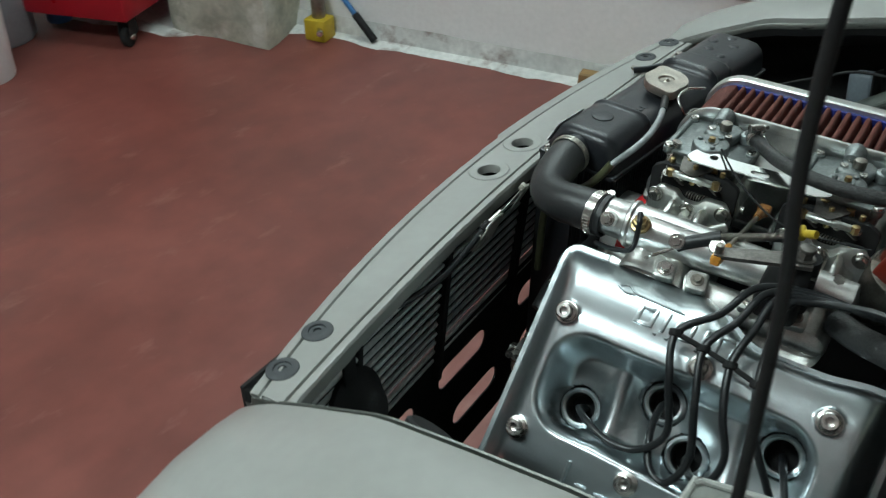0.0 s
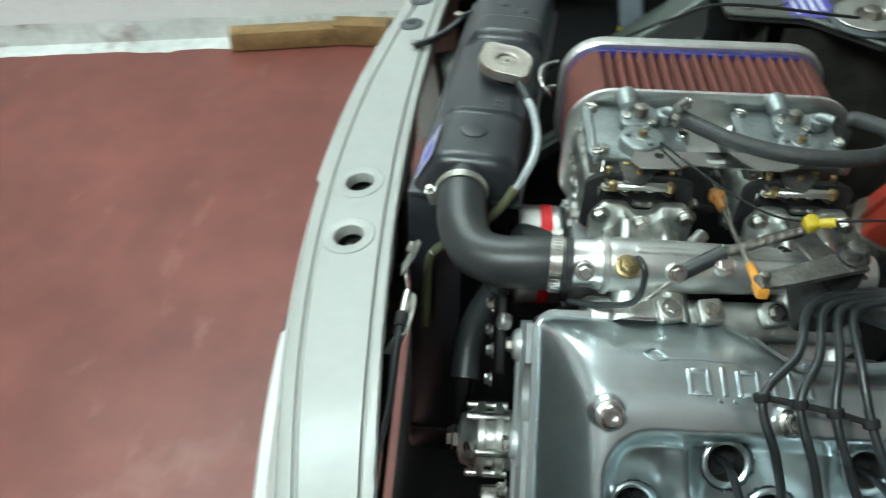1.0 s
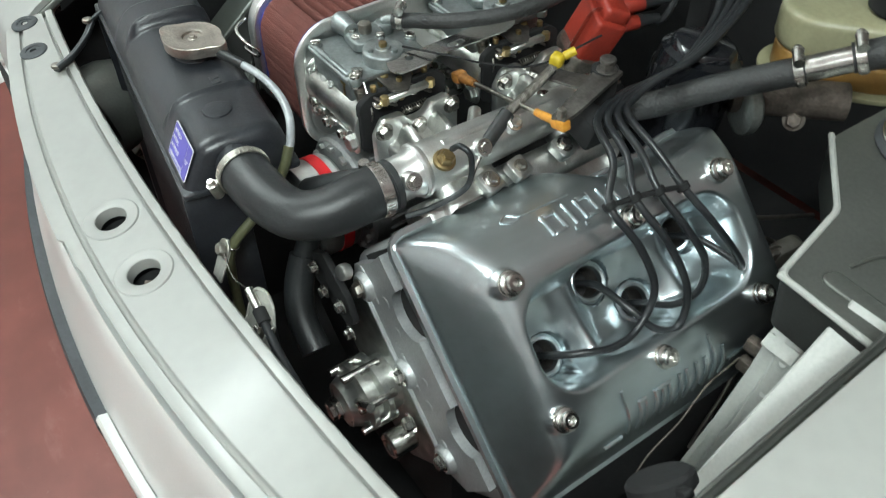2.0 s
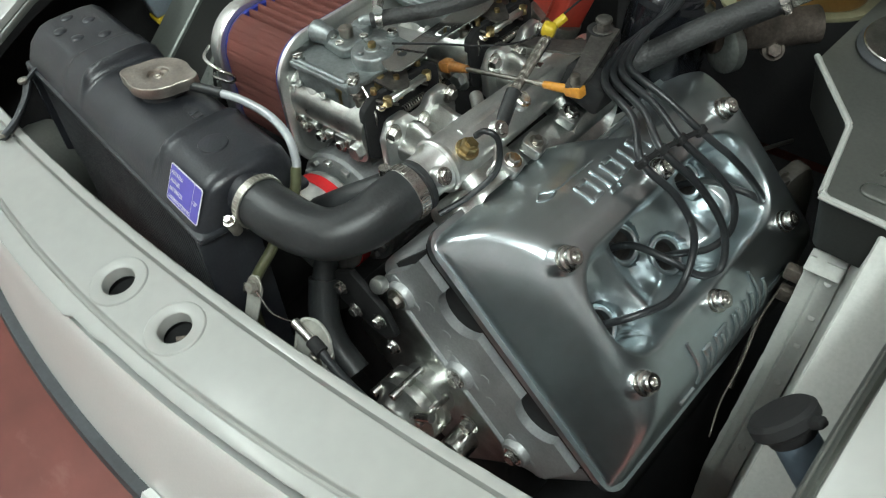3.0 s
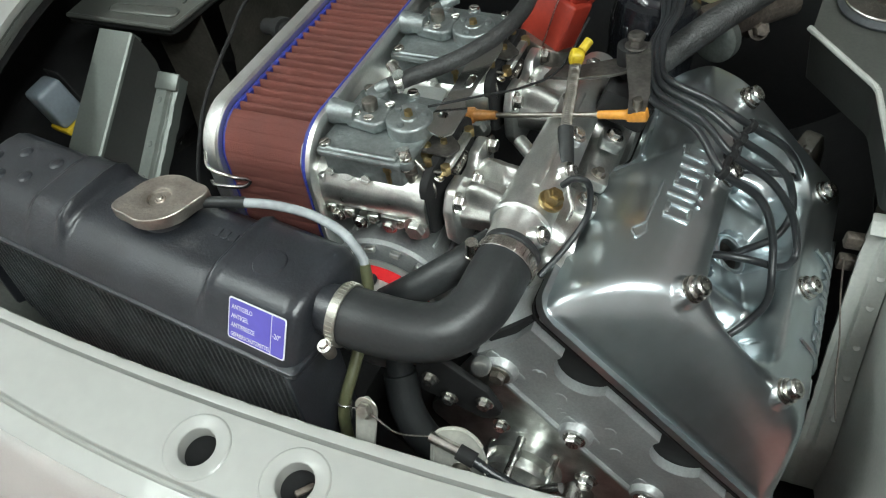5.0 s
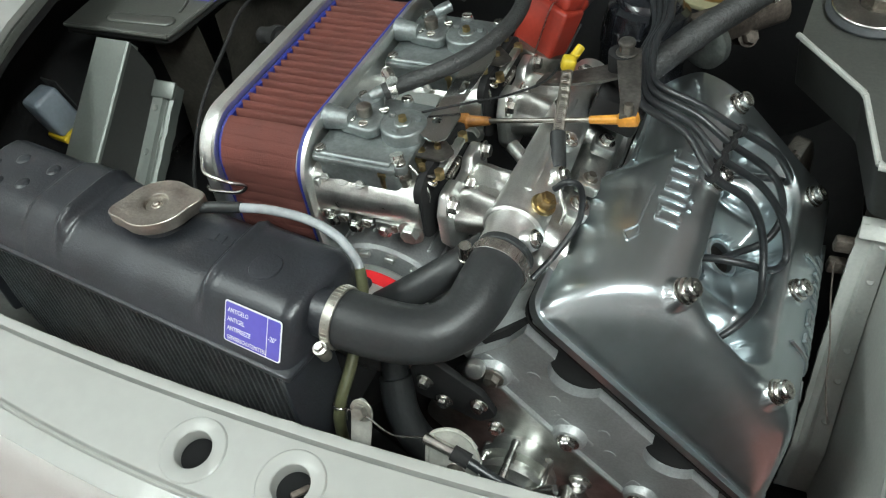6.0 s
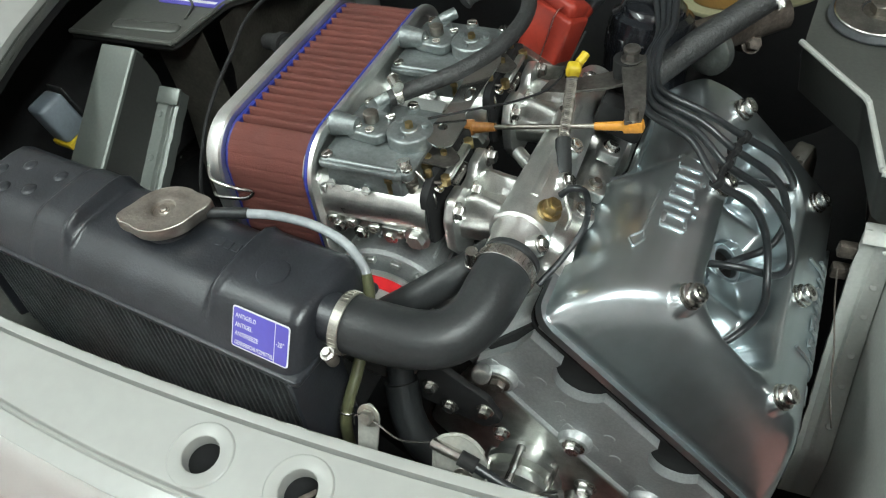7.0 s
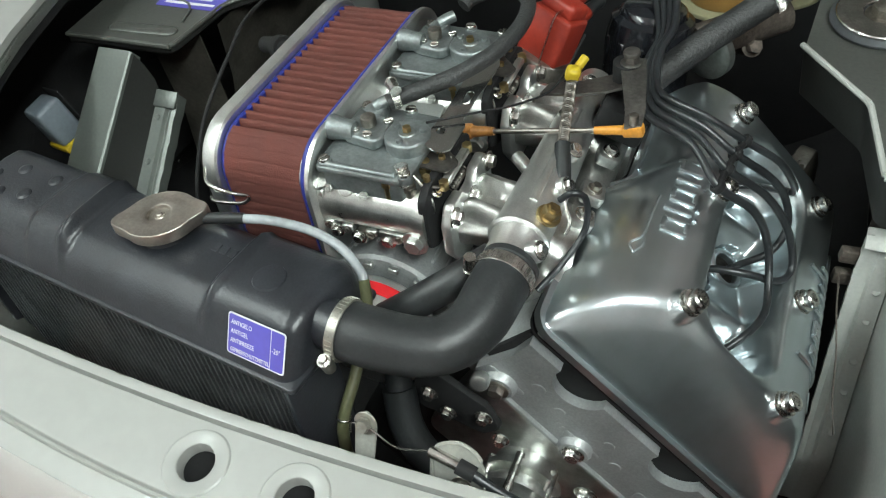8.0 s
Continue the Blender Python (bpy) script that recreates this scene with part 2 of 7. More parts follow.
TOOL_RED = material("red_tool_paint", (0.36, 0.008, 0.018), 0.3, 0.0, 0.08, 10, 100, 0.03)
BIN_GREY = material("grey_plastic_bin", (0.30, 0.33, 0.36), 0.5, 0.0, 0.08, 10, 100, 0.05)
PAIL_WHITE = material("white_plastic_pail", (0.72, 0.73, 0.74), 0.45, 0.0, 0.05, 10, 100, 0.03)
BLUE_PAINT = material("blue_handle_paint", (0.05, 0.18, 0.42), 0.4, 0.0, 0.1, 30, 100, 0.03)


# ---- shapes ----
I4 = Matrix.Identity(4)
UP = Vector((0, 0, 1))


def at(x, y, z):
    return Matrix.Translation((x, y, z))


def along(a, b, spin=0.0):
    """A pose at a whose z axis points to b."""
    a, b = Vector(a), Vector(b)
    return Matrix.Translation(a) @ (b - a).to_track_quat("Z", "Y").to_matrix().to_4x4() @ Matrix.Rotation(radians(spin), 4, "Z")


def pour(bm, tmp, m):
    bmesh.ops.transform(tmp, matrix=m, verts=tmp.verts)
    me = bpy.data.meshes.new("tmp")
    tmp.to_mesh(me)
    tmp.free()
    bm.from_mesh(me)
    bpy.data.meshes.remove(me)
    return bm


def box(bm, sx, sy, sz, m=I4, bevel=0.0, seg=2):
    """A box centred on m."""
    t = bmesh.new()
    bmesh.ops.create_cube(t, size=1.0)
    bmesh.ops.scale(t, vec=(sx, sy, sz), verts=t.verts)
    if bevel:
        bmesh.ops.bevel(t, geom=t.edges[:], offset=bevel, segments=seg, affect="EDGES", profile=0.5)
    return pour(bm, t, m)


def lathe(bm, prof, m=I4, seg=32):
    """Turns (radius, height) steps round m's z axis."""
    t = bmesh.new()
    rings = []
    for r, z in prof:
        if r < 1e-6:
            rings.append([t.verts.new((0, 0, z))])
        else:
            rings.append([t.verts.new((r * math.cos(2 * math.pi * k / seg), r * math.sin(2 * math.pi * k / seg), z)) for k in range(seg)])
    for a, b in zip(rings, rings[1:]):
        for k in range(seg):
            q = [a[k % len(a)], a[(k + 1) % len(a)], b[(k + 1) % len(b)], b[k % len(b)]]
            q = [v for i, v in enumerate(q) if v not in q[:i]]
            if len(q) > 2:
                t.faces.new(q)
    bmesh.ops.recalc_face_normals(t, faces=t.faces)
    return pour(bm, t, m)


def cyl(bm, r, h, m=I4, seg=24, bevel=0.0, r2=None):
    """A rod from m's origin along its z axis."""
    r2 = r if r2 is None else r2
    e = min(bevel, h * 0.45, r * 0.9)
    prof = [(0, 0), (r, 0), (r2, h), (0, h)] if not e else [(0, 0), (r - e, 0), (r - e * 0.3, e * 0.3), (r, e), (r2, h - e), (r2 - e * 0.3, h - e * 0.3), (r2 - e, h), (0, h)]
    return lathe(bm, prof, m, seg)


def ring(bm, r, hole, h, m=I4, seg=32, e=0.0008):
    return lathe(bm, [(hole, 0), (r - e, 0), (r, e), (r, h - e), (r - e, h), (hole + e, h), (hole, h - e), (hole, 0)], m, seg)


def smooth_path(pts, steps=8):
    p = [Vector(q) for q in pts]
    if len(p) < 3:
        return p
    p = [2 * p[0] - p[1]] + p + [2 * p[-1] - p[-2]]
    out = []
    for i in range(1, len(p) - 2):
        a, b, c, d = p[i - 1 : i + 3]
        for k in range(steps):
            s = k / steps
            out.append(0.5 * (2 * b + (c - a) * s + (2 * a - 5 * b + 4 * c - d) * s * s + (3 * b - a - 3 * c + d) * s**3))
    out.append(p[-2])
    return out


def tube(bm, pts, r, seg=12, steps=8, hollow=0.0, flat=1.0, wobble=0.0):
    """A hose of radius r (a number, or a function of 0..1) along a smoothed path."""
    path = smooth_path(pts, steps)
    t = bmesh.new()
    rings, n = [], len(path)
    tan = (path[1] - path[0]).normalized()
    side = tan.orthogonal().normalized()
    for i, p in enumerate(path):
        nt = ((path[min(i + 1, n - 1)]) - path[max(i - 1, 0)]).normalized()
        side = tan.rotation_difference(nt) @ side
        tan = nt
        up = tan.cross(side)
        rr = r(i / (n - 1)) if callable(r) else r
        rings.append([t.verts.new(p + rr * (math.cos(a) * side + flat * math.sin(a) * up)) for a in (2 * math.pi * k / seg for k in range(seg))])
    for a, b in zip(rings, rings[1:]):
        for k in range(seg):
            t.faces.new((a[k], a[(k + 1) % seg], b[(k + 1) % seg], b[k]))
    for q in (rings[0], rings[-1]):
        t.faces.new(q)
    bmesh.ops.recalc_face_normals(t, faces=t.faces)
    return pour(bm, t, I4)


def rounded(pts, r, n=5):
    """The corners of a flat outline rounded by r (a number or one each)."""
    out, k = [], len(pts)
    for i in range(k):
        a, b, c = (Vector(pts[(i + d) % k]) for d in (-1, 0, 1))
        rr = r[i] if isinstance(r, (list, tuple)) else r
        u, v = (a - b).normalized(), (c - b).normalized()
        half = u.angle(v) / 2 if u.length and v.length else 1.5
        cut = min(rr / max(math.tan(half), 1e-3), (a - b).length * 0.48, (c - b).length * 0.48)
        s, e = b + u * cut, b + v * cut
        for j in range(n + 1):
            w = j / n
            out.append(((1 - w) ** 2 * s + 2 * w * (1 - w) * b + w * w * e)[:2])
    return out


def prism(bm, pts, h, m=I4, bevel=0.0, seg=2):
    """A flat outline raised by h along m's z axis."""
    t = bmesh.new()
    f = t.faces.new([t.verts.new((x, y, 0)) for x, y in pts])
    top = bmesh.ops.extrude_face_region(t, geom=[f])
    bmesh.ops.translate(t, vec=(0, 0, h), verts=[v for v in top["geom"] if isinstance(v, bmesh.types.BMVert)])
    bmesh.ops.recalc_face_normals(t, faces=t.faces)
    if bevel:
        flat = [e for e in t.edges if abs(e.verts[0].co.z - e.verts[1].co.z) < 1e-7]
        bmesh.ops.bevel(t, geom=flat, offset=bevel, segments=seg, affect="EDGES", profile=0.5)
    return pour(bm, t, m)


def sheet_with_holes(bm, outline, holes, h, m=I4):
    """A flat plate of thickness h with holes through it."""
    t = bmesh.new()
    for loop in [outline, *holes]:
        vs = [t.verts.new((x, y, 0)) for x, y in loop]
        for i in range(len(vs)):
            t.edges.new((vs[i - 1], vs[i]))
    bmesh.ops.triangle_fill(t, use_beauty=True, use_dissolve=False, edges=t.edges[:])
    top = bmesh.ops.extrude_face_region(t, geom=t.faces[:])
    bmesh.ops.translate(t, vec=(0, 0, h), verts=[v for v in top["geom"] if isinstance(v, bmesh.types.BMVert)])
    bmesh.ops.recalc_face_normals(t, faces=t.faces)
    return pour(bm, t, m)


def circle(x, y, r, n=24):
    return [(x + r * math.cos(2 * math.pi * k / n), y + r * math.sin(2 * math.pi * k / n)) for k in range(n)]


def slot(x, y, length, width, turn=0.0, n=8):
    r, s, c = width / 2, math.sin(radians(turn)), math.cos(radians(turn))
    raw = [(length / 2 - r + r * math.cos(a), r * math.sin(a)) for a in (math.pi * (k / n - 0.5) for k in range(n + 1))]
    raw += [(-length / 2 + r + r * math.cos(a), r * math.sin(a)) for a in (math.pi * (k / n + 0.5) for k in range(n + 1))]
    return [(x + c * p - s * q, y + s * p + c * q) for p, q in raw]


def surface(bm, rows, thick=0.0, down=Vector((0, 0, -1))):
    """A skin through rows of points, with its own thickness."""
    t = bmesh.new()
    grid = [[t.verts.new(p) for p in row] for row in rows]
    for a, b in zip(grid, grid[1:]):
        for i in range(len(a) - 1):
            t.faces.new((a[i], a[i + 1], b[i + 1], b[i]))
    if thick:
        top = bmesh.ops.extrude_face_region(t, geom=t.faces[:])
        bmesh.ops.translate(t, vec=down * thick, verts=[v for v in top["geom"] if isinstance(v, bmesh.types.BMVert)])
    bmesh.ops.recalc_face_normals(t, faces=t.faces)
    return pour(bm, t, I4)


def bolt(bm, m, r=0.006, h=0.005, washer=True, turn=0.0):
    """A hexagon head on a washer, standing on m's xy plane."""
    if washer:
        ring(bm, r * 1.45, r * 0.4, 0.0015, m, 20, 0.0003)
    lathe(bm, [(0, 0.001), (r, 0.001), (r, h - 0.0012), (r * 0.86, h), (0, h)], m @ Matrix.Rotation(turn, 4, "Z"), 6)
    return bm


def screw(bm, m, r=0.005, h=0.003, turn=0.0):
    """A cheese-head screw with a slot."""
    m = m @ Matrix.Rotation(turn, 4, "Z")
    t = bmesh.new()
    for s in (1, -1):
        pts = [(r * math.cos(a), max(0.0008, r * math.sin(a)) * 1.0) for a in (math.pi * k / 10 for k in range(11))]
        prism(t, [(x * s, y * s) for x, y in pts], h, I4, 0.0004, 1)
    cyl(t, r * 0.95, h * 0.5, I4, 20)
    return pour(bm, t, m)


def socket_screw(bm, m, r=0.009, h=0.014):
    """A round socket head over two washers."""
    hole = r * 0.5
    lathe(bm, [(0, 0), (r * 1.35, 0), (r * 1.35, 0.0015), (r * 1.0, 0.002), (r * 1.0, 0.0035), (r * 1.25, 0.004), (r * 1.25, 0.0055), (r * 0.95, 0.0065),
               (r, h * 0.6), (r, h - 0.0015), (r - 0.0015, h), (hole, h), (hole * 0.95, h - 0.005), (0, h - 0.006)], m, 28)
    return bm


ORIGIN = {}


def thing(name, place, label, category, group="", kind=""):
    ob = new(name)
    ob.location = place
    ob.empty_display_size = 0.05
    ORIGIN[ob.name] = Vector(place)
    return tagged(ob, label, category, group, kind)


def part(name, bm, mat, parent=None, label="", smooth=40.0):
    """Links a bmesh, built in the world's metres, as one mesh under its thing or part."""
    base = ORIGIN.get(parent.name, Vector()) if parent else Vector()
    bmesh.ops.translate(bm, vec=-base, verts=bm.verts)
    me = bpy.data.meshes.new(name)
    if smooth:
        for f in bm.faces:
            f.smooth = True
        lim = radians(smooth)
        for e in bm.edges:
            e.smooth = not (len(e.link_faces) == 2 and e.calc_face_angle(0) > lim)
    bm.to_mesh(me)
    bm.free()
    me.materials.append(mat)
    ob = new(name, me)
    ob.parent = parent
    ORIGIN[ob.name] = base
    return tagged(ob, label)


def single(name, bm, mat, label, category="", group="", kind="", smooth=40.0):
    ob = part(name, bm, mat, None, "", smooth)
    return tagged(ob, label, category, group, kind)


# the car's own frame: a across, b to the rear, z up; and the leaning engine's
CAR = pose(0.168, 0, 0, 0, 0, 5.0)
ENG = pose(0.319, 0.055, 0.73, 0, 0, 5.0) @ pose(0, 0, 0, 0, 45, 0)
LEVEL = pose(0.319, 0.055, 0.73, 0, 0, 5.0)


def car(a, b, z):
    return CAR @ Vector((a, b, z))


def eng(u, v, w):
    return ENG @ Vector((u, v, w))


def lev(h, v, z):
    """Level engine frame: h across from the cover's upper edge, v to the rear, z over the floor."""
    return LEVEL @ Vector((h, v, z - 0.73))

# ---- the garage ----
def slab(name, sx, sy, sz, m, mat, label, bevel=0.0):
    return single(name, box(bmesh.new(), sx, sy, sz, m, bevel), mat, label, kind="structure", smooth=0)


slab("floor", 9, 9, 0.1, at(1.5, 0.3, -0.05), FLOOR, "worn red painted concrete garage floor")
WALL_TURN = 14.5
WALLM = pose(-1.355, -1.07, 0, 0, 0, WALL_TURN)  # its x axis leaves the wall, y runs along it
slab("wall_north", 0.2, 9.5, 3.2, WALLM @ at(-0.1, 0.3, 1.5), WALL, "plain white painted garage wall")
slab("wall_east", 9.0, 0.2, 3.2, at(1.5, 4.6, 1.5), WALL, "plain white painted garage wall")
slab("wall_south", 0.2, 9.4, 3.2, at(5.6, 0.3, 1.5), WALL, "plain white painted garage wall")
slab("wall_west", 9.0, 0.2, 3.2, at(1.5, -4.0, 1.5), WALL, "plain white painted garage wall")
slab("ceiling", 9, 9, 0.1, at(1.5, 0.3, 2.95), WALL, "plain white garage ceiling")

# the rough foot of the wall, its edge spilt over the red paint
bm = bmesh.new()
rows_foot = []
for k in range(181):
    y = -2.6 + 0.03 * k
    out = 0.058 + (0.24 + 0.10 * noise.noise((7, y * 3, 0))) * min(1.0, max(0.0, (-y - 0.95) / 0.5)) + 0.030 * noise.noise((0, y * 1.7, 0)) + 0.022 * noise.noise((4, y * 7, 0)) + 0.010 * noise.noise((9, y * 25, 0))
    rows_foot.append([WALLM @ Vector(p) for p in ((0.004, y, 0.075 + 0.006 * noise.noise((2, y * 6, 0))), (0.009, y, 0.05), (0.013, y, 0.012), (max(0.02, out) * 0.7, y, 0.006), (max(0.022, out), y, 0.0025), (max(0.022, out) + 0.004, y, -0.002))])
surface(bm, rows_foot)
tagged(part("baseboard", bm, SKIRT), "rough dirty white plastered wall foot", kind="structure")
bm = bmesh.new()
tube(bm, [WALLM @ Vector((0.004, y, 0.335 + 0.02 * (y + 1.0))) for y in (-1.4, -0.6, 0.2, 1.4)], 0.006, 8)
part("trim", bm, SKIRT)
tagged(bpy.data.objects["trim"], "thin painted conduit along the white wall", kind="structure")


def timber_offcut(m, sx, sy, sz):
    bm = box(bmesh.new(), sx, sy, sz, m @ at(0, 0, sz / 2), 0.003)
    return single("timber_offcut", bm, WOOD, "raw brown timber offcut lying against the wall", "timber", "offcuts")


timber_offcut(WALLM @ pose(0.055, 0.335, 0.003, 0, 0, 2), 0.055, 0.33, 0.058)
timber_offcut(WALLM @ pose(0.060, 0.600, 0.003, 0, 0, -8), 0.060, 0.24, 0.068)

# stone block
bm = bmesh.new()
bmb = bmesh.new()
bmesh.ops.create_cube(bmb, size=1)
bmesh.ops.scale(bmb, vec=(0.225, 0.44, 0.42), verts=bmb.verts)
bmesh.ops.subdivide_edges(bmb, edges=bmb.edges[:], cuts=9, use_grid_fill=True)
for v in bmb.verts:
    v.co += 0.030 * Vector((noise.noise(v.co * 6), noise.noise(v.co * 6 + UP * 5), 0.5 * noise.noise(v.co * 6 + UP * 9)))
    v.co *= 1 - 0.10 * max(0, max(abs(v.co.x), abs(v.co.y), abs(v.co.z)) * 0 + (abs(v.co.x) + abs(v.co.y) + abs(v.co.z) - 0.50))
pour(bm, bmb, WALLM @ at(0.122, -1.216, 0.205))
single("stone_block", bm, BLOCK, "cream painted rough stone block standing on the floor", "block", smooth=60)

# red tool trolley on casters
trolley = thing("tool_trolley", (-0.62, -2.75, 0), "red steel tool trolley on black casters", "trolley")
TR = pose(-0.645, -2.734, 0, 0, 0, 24)
part("tray", box(bmesh.new(), 0.52, 0.62, 0.16, TR @ at(0, 0, 0.19), 0.012), TOOL_RED, trolley)
part("cabinet_body", box(bmesh.new(), 0.5, 0.6, 0.5, TR @ at(0, 0, 0.53), 0.01), TOOL_RED, trolley)
for sx, sy in ((1, 1), (-1, 1), (1, -1), (-1, -1)):
    bm = bmesh.new()
    prism(bm, rounded([(-0.03, -0.035), (0.03, -0.035), (0.022, 0.05), (-0.022, 0.05)], 0.01), 0.004, TR @ at(sx * 0.2, sy * 0.27 - 0.022, 0.08) @ pose(0, 0, 0, 90, 0, 0))
    prism(bm, rounded([(-0.03, -0.035), (0.03, -0.035), (0.022, 0.05), (-0.022, 0.05)], 0.01), 0.004, TR @ at(sx * 0.2, sy * 0.27 + 0.022, 0.08) @ pose(0, 0, 0, 90, 0, 0))
    fork = part("caster_fork", bm, BLACK, trolley, "black caster fork")
    bm = bmesh.new()
    lathe(bm, [(0.0, -0.014), (0.018, -0.014), (0.036, -0.012), (0.04, -0.007), (0.04, 0.007), (0.036, 0.012), (0.018, 0.014), (0, 0.014)], TR @ at(sx * 0.2 + 0.012, sy * 0.27, 0.04) @ pose(0, 0, 0, 90, 0, 0), 28)
    part("wheel", bm, BLACK, fork, "black rubber wheel")
    bm = bmesh.new()
    cyl(bm, 0.012, 0.05, TR @ at(sx * 0.2 + 0.012, sy * 0.27 + 0.025, 0.04) @ pose(0, 0, 0, 90, 0, 0), 16, 0.002)
    part("hub", bm, STEEL, fork, "plated steel hub")
bm = bmesh.new()
lathe(bm, [(0, 0), (0.045, 0), (0.05, 0.01), (0.05, 0.09), (0.03, 0.11), (0.015, 0.13), (0, 0.13)], pose(-0.52, -2.82, 0.012, 0, 0, 0), 24)
single("spray_bottle", bm, BLUE_PAINT, "blue bottle standing on the floor under the red trolley", "bottle")

# pails
bm = bmesh.new()
lathe(bm, [(0, 0), (0.13, 0), (0.14, 0.012), (0.155, 0.36), (0.165, 0.362), (0.165, 0.375), (0.15, 0.375), (0.13, 0.02), (0, 0.02)], at(-0.28, -2.86, 0), 40)
single("plastic_bin", bm, BIN_GREY, "grey plastic bin standing on the floor", "bin")
bm = bmesh.new()
lathe(bm, [(0, 0), (0.10, 0), (0.105, 0.008), (0.125, 0.30), (0.132, 0.302), (0.132, 0.315), (0.12, 0.315), (0.1, 0.012), (0, 0.012)], at(-0.075, -2.565, 0), 40)
single("plastic_pail", bm, PAIL_WHITE, "white plastic pail standing on the red floor", "pail")

# yellow jack and its blue handle bar leaning on the wall
jack = thing("bottle_jack", WALLM @ Vector((0.065, -0.87, 0)), "yellow bottle jack with a grey steel head", "jack")
JM = WALLM @ at(0.065, -0.87, 0)
part("jack_body", box(bmesh.new(), 0.085, 0.09, 0.085, JM @ at(0, 0, 0.0425), 0.008), YELLOW, jack)
bm = cyl(bmesh.new(), 0.026, 0.09, JM @ at(0, 0, 0.084), 20, 0.004)
part("jack_cylinder", bm, DULL_STEEL, jack, "dull grey steel cylinder")
bm = cyl(bmesh.new(), 0.016, 0.05, JM @ at(0, 0, 0.173), 16, 0.003)
part("ram", bm, DULL_STEEL, jack)
bm = cyl(bmesh.new(), 0.012, 0.05, JM @ pose(0.03, 0.02, 0.05, 0, 90, 30), 14, 0.002)
part("valve", bm, STEEL, jack, "plated valve screw")
bar = thing("jack_handle", WALLM @ Vector((0.035, -0.655, 0)), "blue steel handle bar with a black grip leaning on the wall", "handle bar")
A1, B1 = WALLM @ Vector((0.035, -0.648, 0.016)), WALLM @ Vector((0.020, -1.02, 0.43))
d1 = (B1 - A1)
part("grip", tube(bmesh.new(), [A1, A1 + d1 * 0.22], 0.015, 14), BLACK, bar, "black rubber grip")
part("rod", tube(bmesh.new(), [A1 + d1 * 0.2, B1], 0.010, 12), BLUE_PAINT, bar)

# ---- the car ----
auto = thing("car", (0.168, 0.4, 0.0), "silver-grey vintage car with its engine bay open", "car")


def step(x, a, b):
    t = min(1.0, max(0.0, (x - a) / (b - a)))
    return t * t * (3 - 2 * t)


def fender_z(b):
    return float(np.interp(b, [-0.14, -0.10, -0.04, 0.05, 0.2, 0.5, 1.4], [0.690, 0.703, 0.735, 0.778, 0.808, 0.832, 0.875]))


def fender_out(b, s):
    return 0 if s > 0 else 0.22 * max(0.0, min(b, 0.5) - 0.12)


def edge_out(a):
    return -0.187 + 0.27 * a * a


def edge_in(a):
    return -0.096 + 0.13 * a * a


def flange_out(a):
    """Front flange of the panel: it steps back twice and wavers."""
    return edge_out(a) - 0.0045 * step(-a, 0.068, 0.074) - 0.002 * step(-a, 0.018, 0.026) + 0.0008 * noise.noise((a * 45, 1, 0))


def panel_z(b):
    return 0.7015 + 0.13 * (b + 0.141)


HALF = 0.505
STEPS = [-HALF + 2 * HALF * k / 120 for k in range(121)]
HOLES = [(-0.0575, -0.1405), (0.032, -0.141)]
PLUGS = [(0.406, -0.118), (0.468, -0.109), (-0.419, -0.111), (-0.4945, -0.101)]
bm = bmesh.new()
flat = bmesh.new()
outline = [(a, edge_out(a) + 0.018) for a in STEPS] + [(a, edge_in(a) - 0.0125) for a in reversed(STEPS)]
sheet_with_holes(flat, outline, [circle(x, y, 0.0155, 40) for x, y in HOLES] + [circle(x, y, 0.012, 32) for x, y in PLUGS[:3]], 0.0012)
for v in flat.verts:
    v.co.z += panel_z(v.co.y) - 0.0012
pour(bm, flat, CAR)


def strip(sections):
    rows = []
    for a in STEPS:
        rows.append([car(a, b, panel_z(b) + dz) for b, dz in sections(a)])
    return rows


surface(bm, strip(lambda a: [(edge_out(a) + 0.0182, 0), (edge_out(a) + 0.0172, -0.0006), (edge_out(a) + 0.0162, -0.0058), (edge_out(a) + 0.0144, -0.0072), (edge_out(a) + 0.0124, -0.0064), (edge_out(a) + 0.0112, -0.0032), (flange_out(a) + 0.003, -0.0036), (flange_out(a), -0.0052), (flange_out(a) + 0.0005, -0.0075), (edge_out(a) + 0.010, -0.014)]), 0.001)
surface(bm, strip(lambda a: [(edge_in(a) - 0.0127, 0), (edge_in(a) - 0.0118, -0.0060), (edge_in(a) - 0.0094, -0.0060), (edge_in(a) - 0.0084, 0.0006), (edge_in(a) - 0.004, 0.0012), (edge_in(a) + 0.0012 * noise.noise((a * 75, 0, 0)), 0.0006 + 0.0008 * noise.noise((a * 110, 5, 0))), (edge_in(a) + 0.002, -0.003), (edge_in(a) + 0.001 + 0.003 * noise.noise((a * 30, 3, 0)), -0.02)]), 0.001)
for x, y in HOLES:
    lathe(bm, [(0.0146, -0.011), (0.0152, -0.0015), (0.0160, 0.0006), (0.0174, 0.0012), (0.0268, 0.0013), (0.0280, 0.0005), (0.0284, -0.0006)], CAR @ pose(x, y, panel_z(y), math.degrees(math.atan(0.13)), 0, 0), 48)
front_panel = part("front_panel", bm, PAINT, auto, "silver-grey slam panel with two pressed holes", 28)
# black cups added under the holes to stand for the shade inside
for x, y in HOLES:
    bm = lathe(bmesh.new(), [(0.0215, -0.004), (0.0215, -0.022), (0.012, -0.026), (0, -0.026)], CAR @ pose(x, y, panel_z(y), 7.4, 0, 0), 32)
    part("hole_shade_cup", bm, BLACK, front_panel, "added black cup standing for shade in the panel hole")
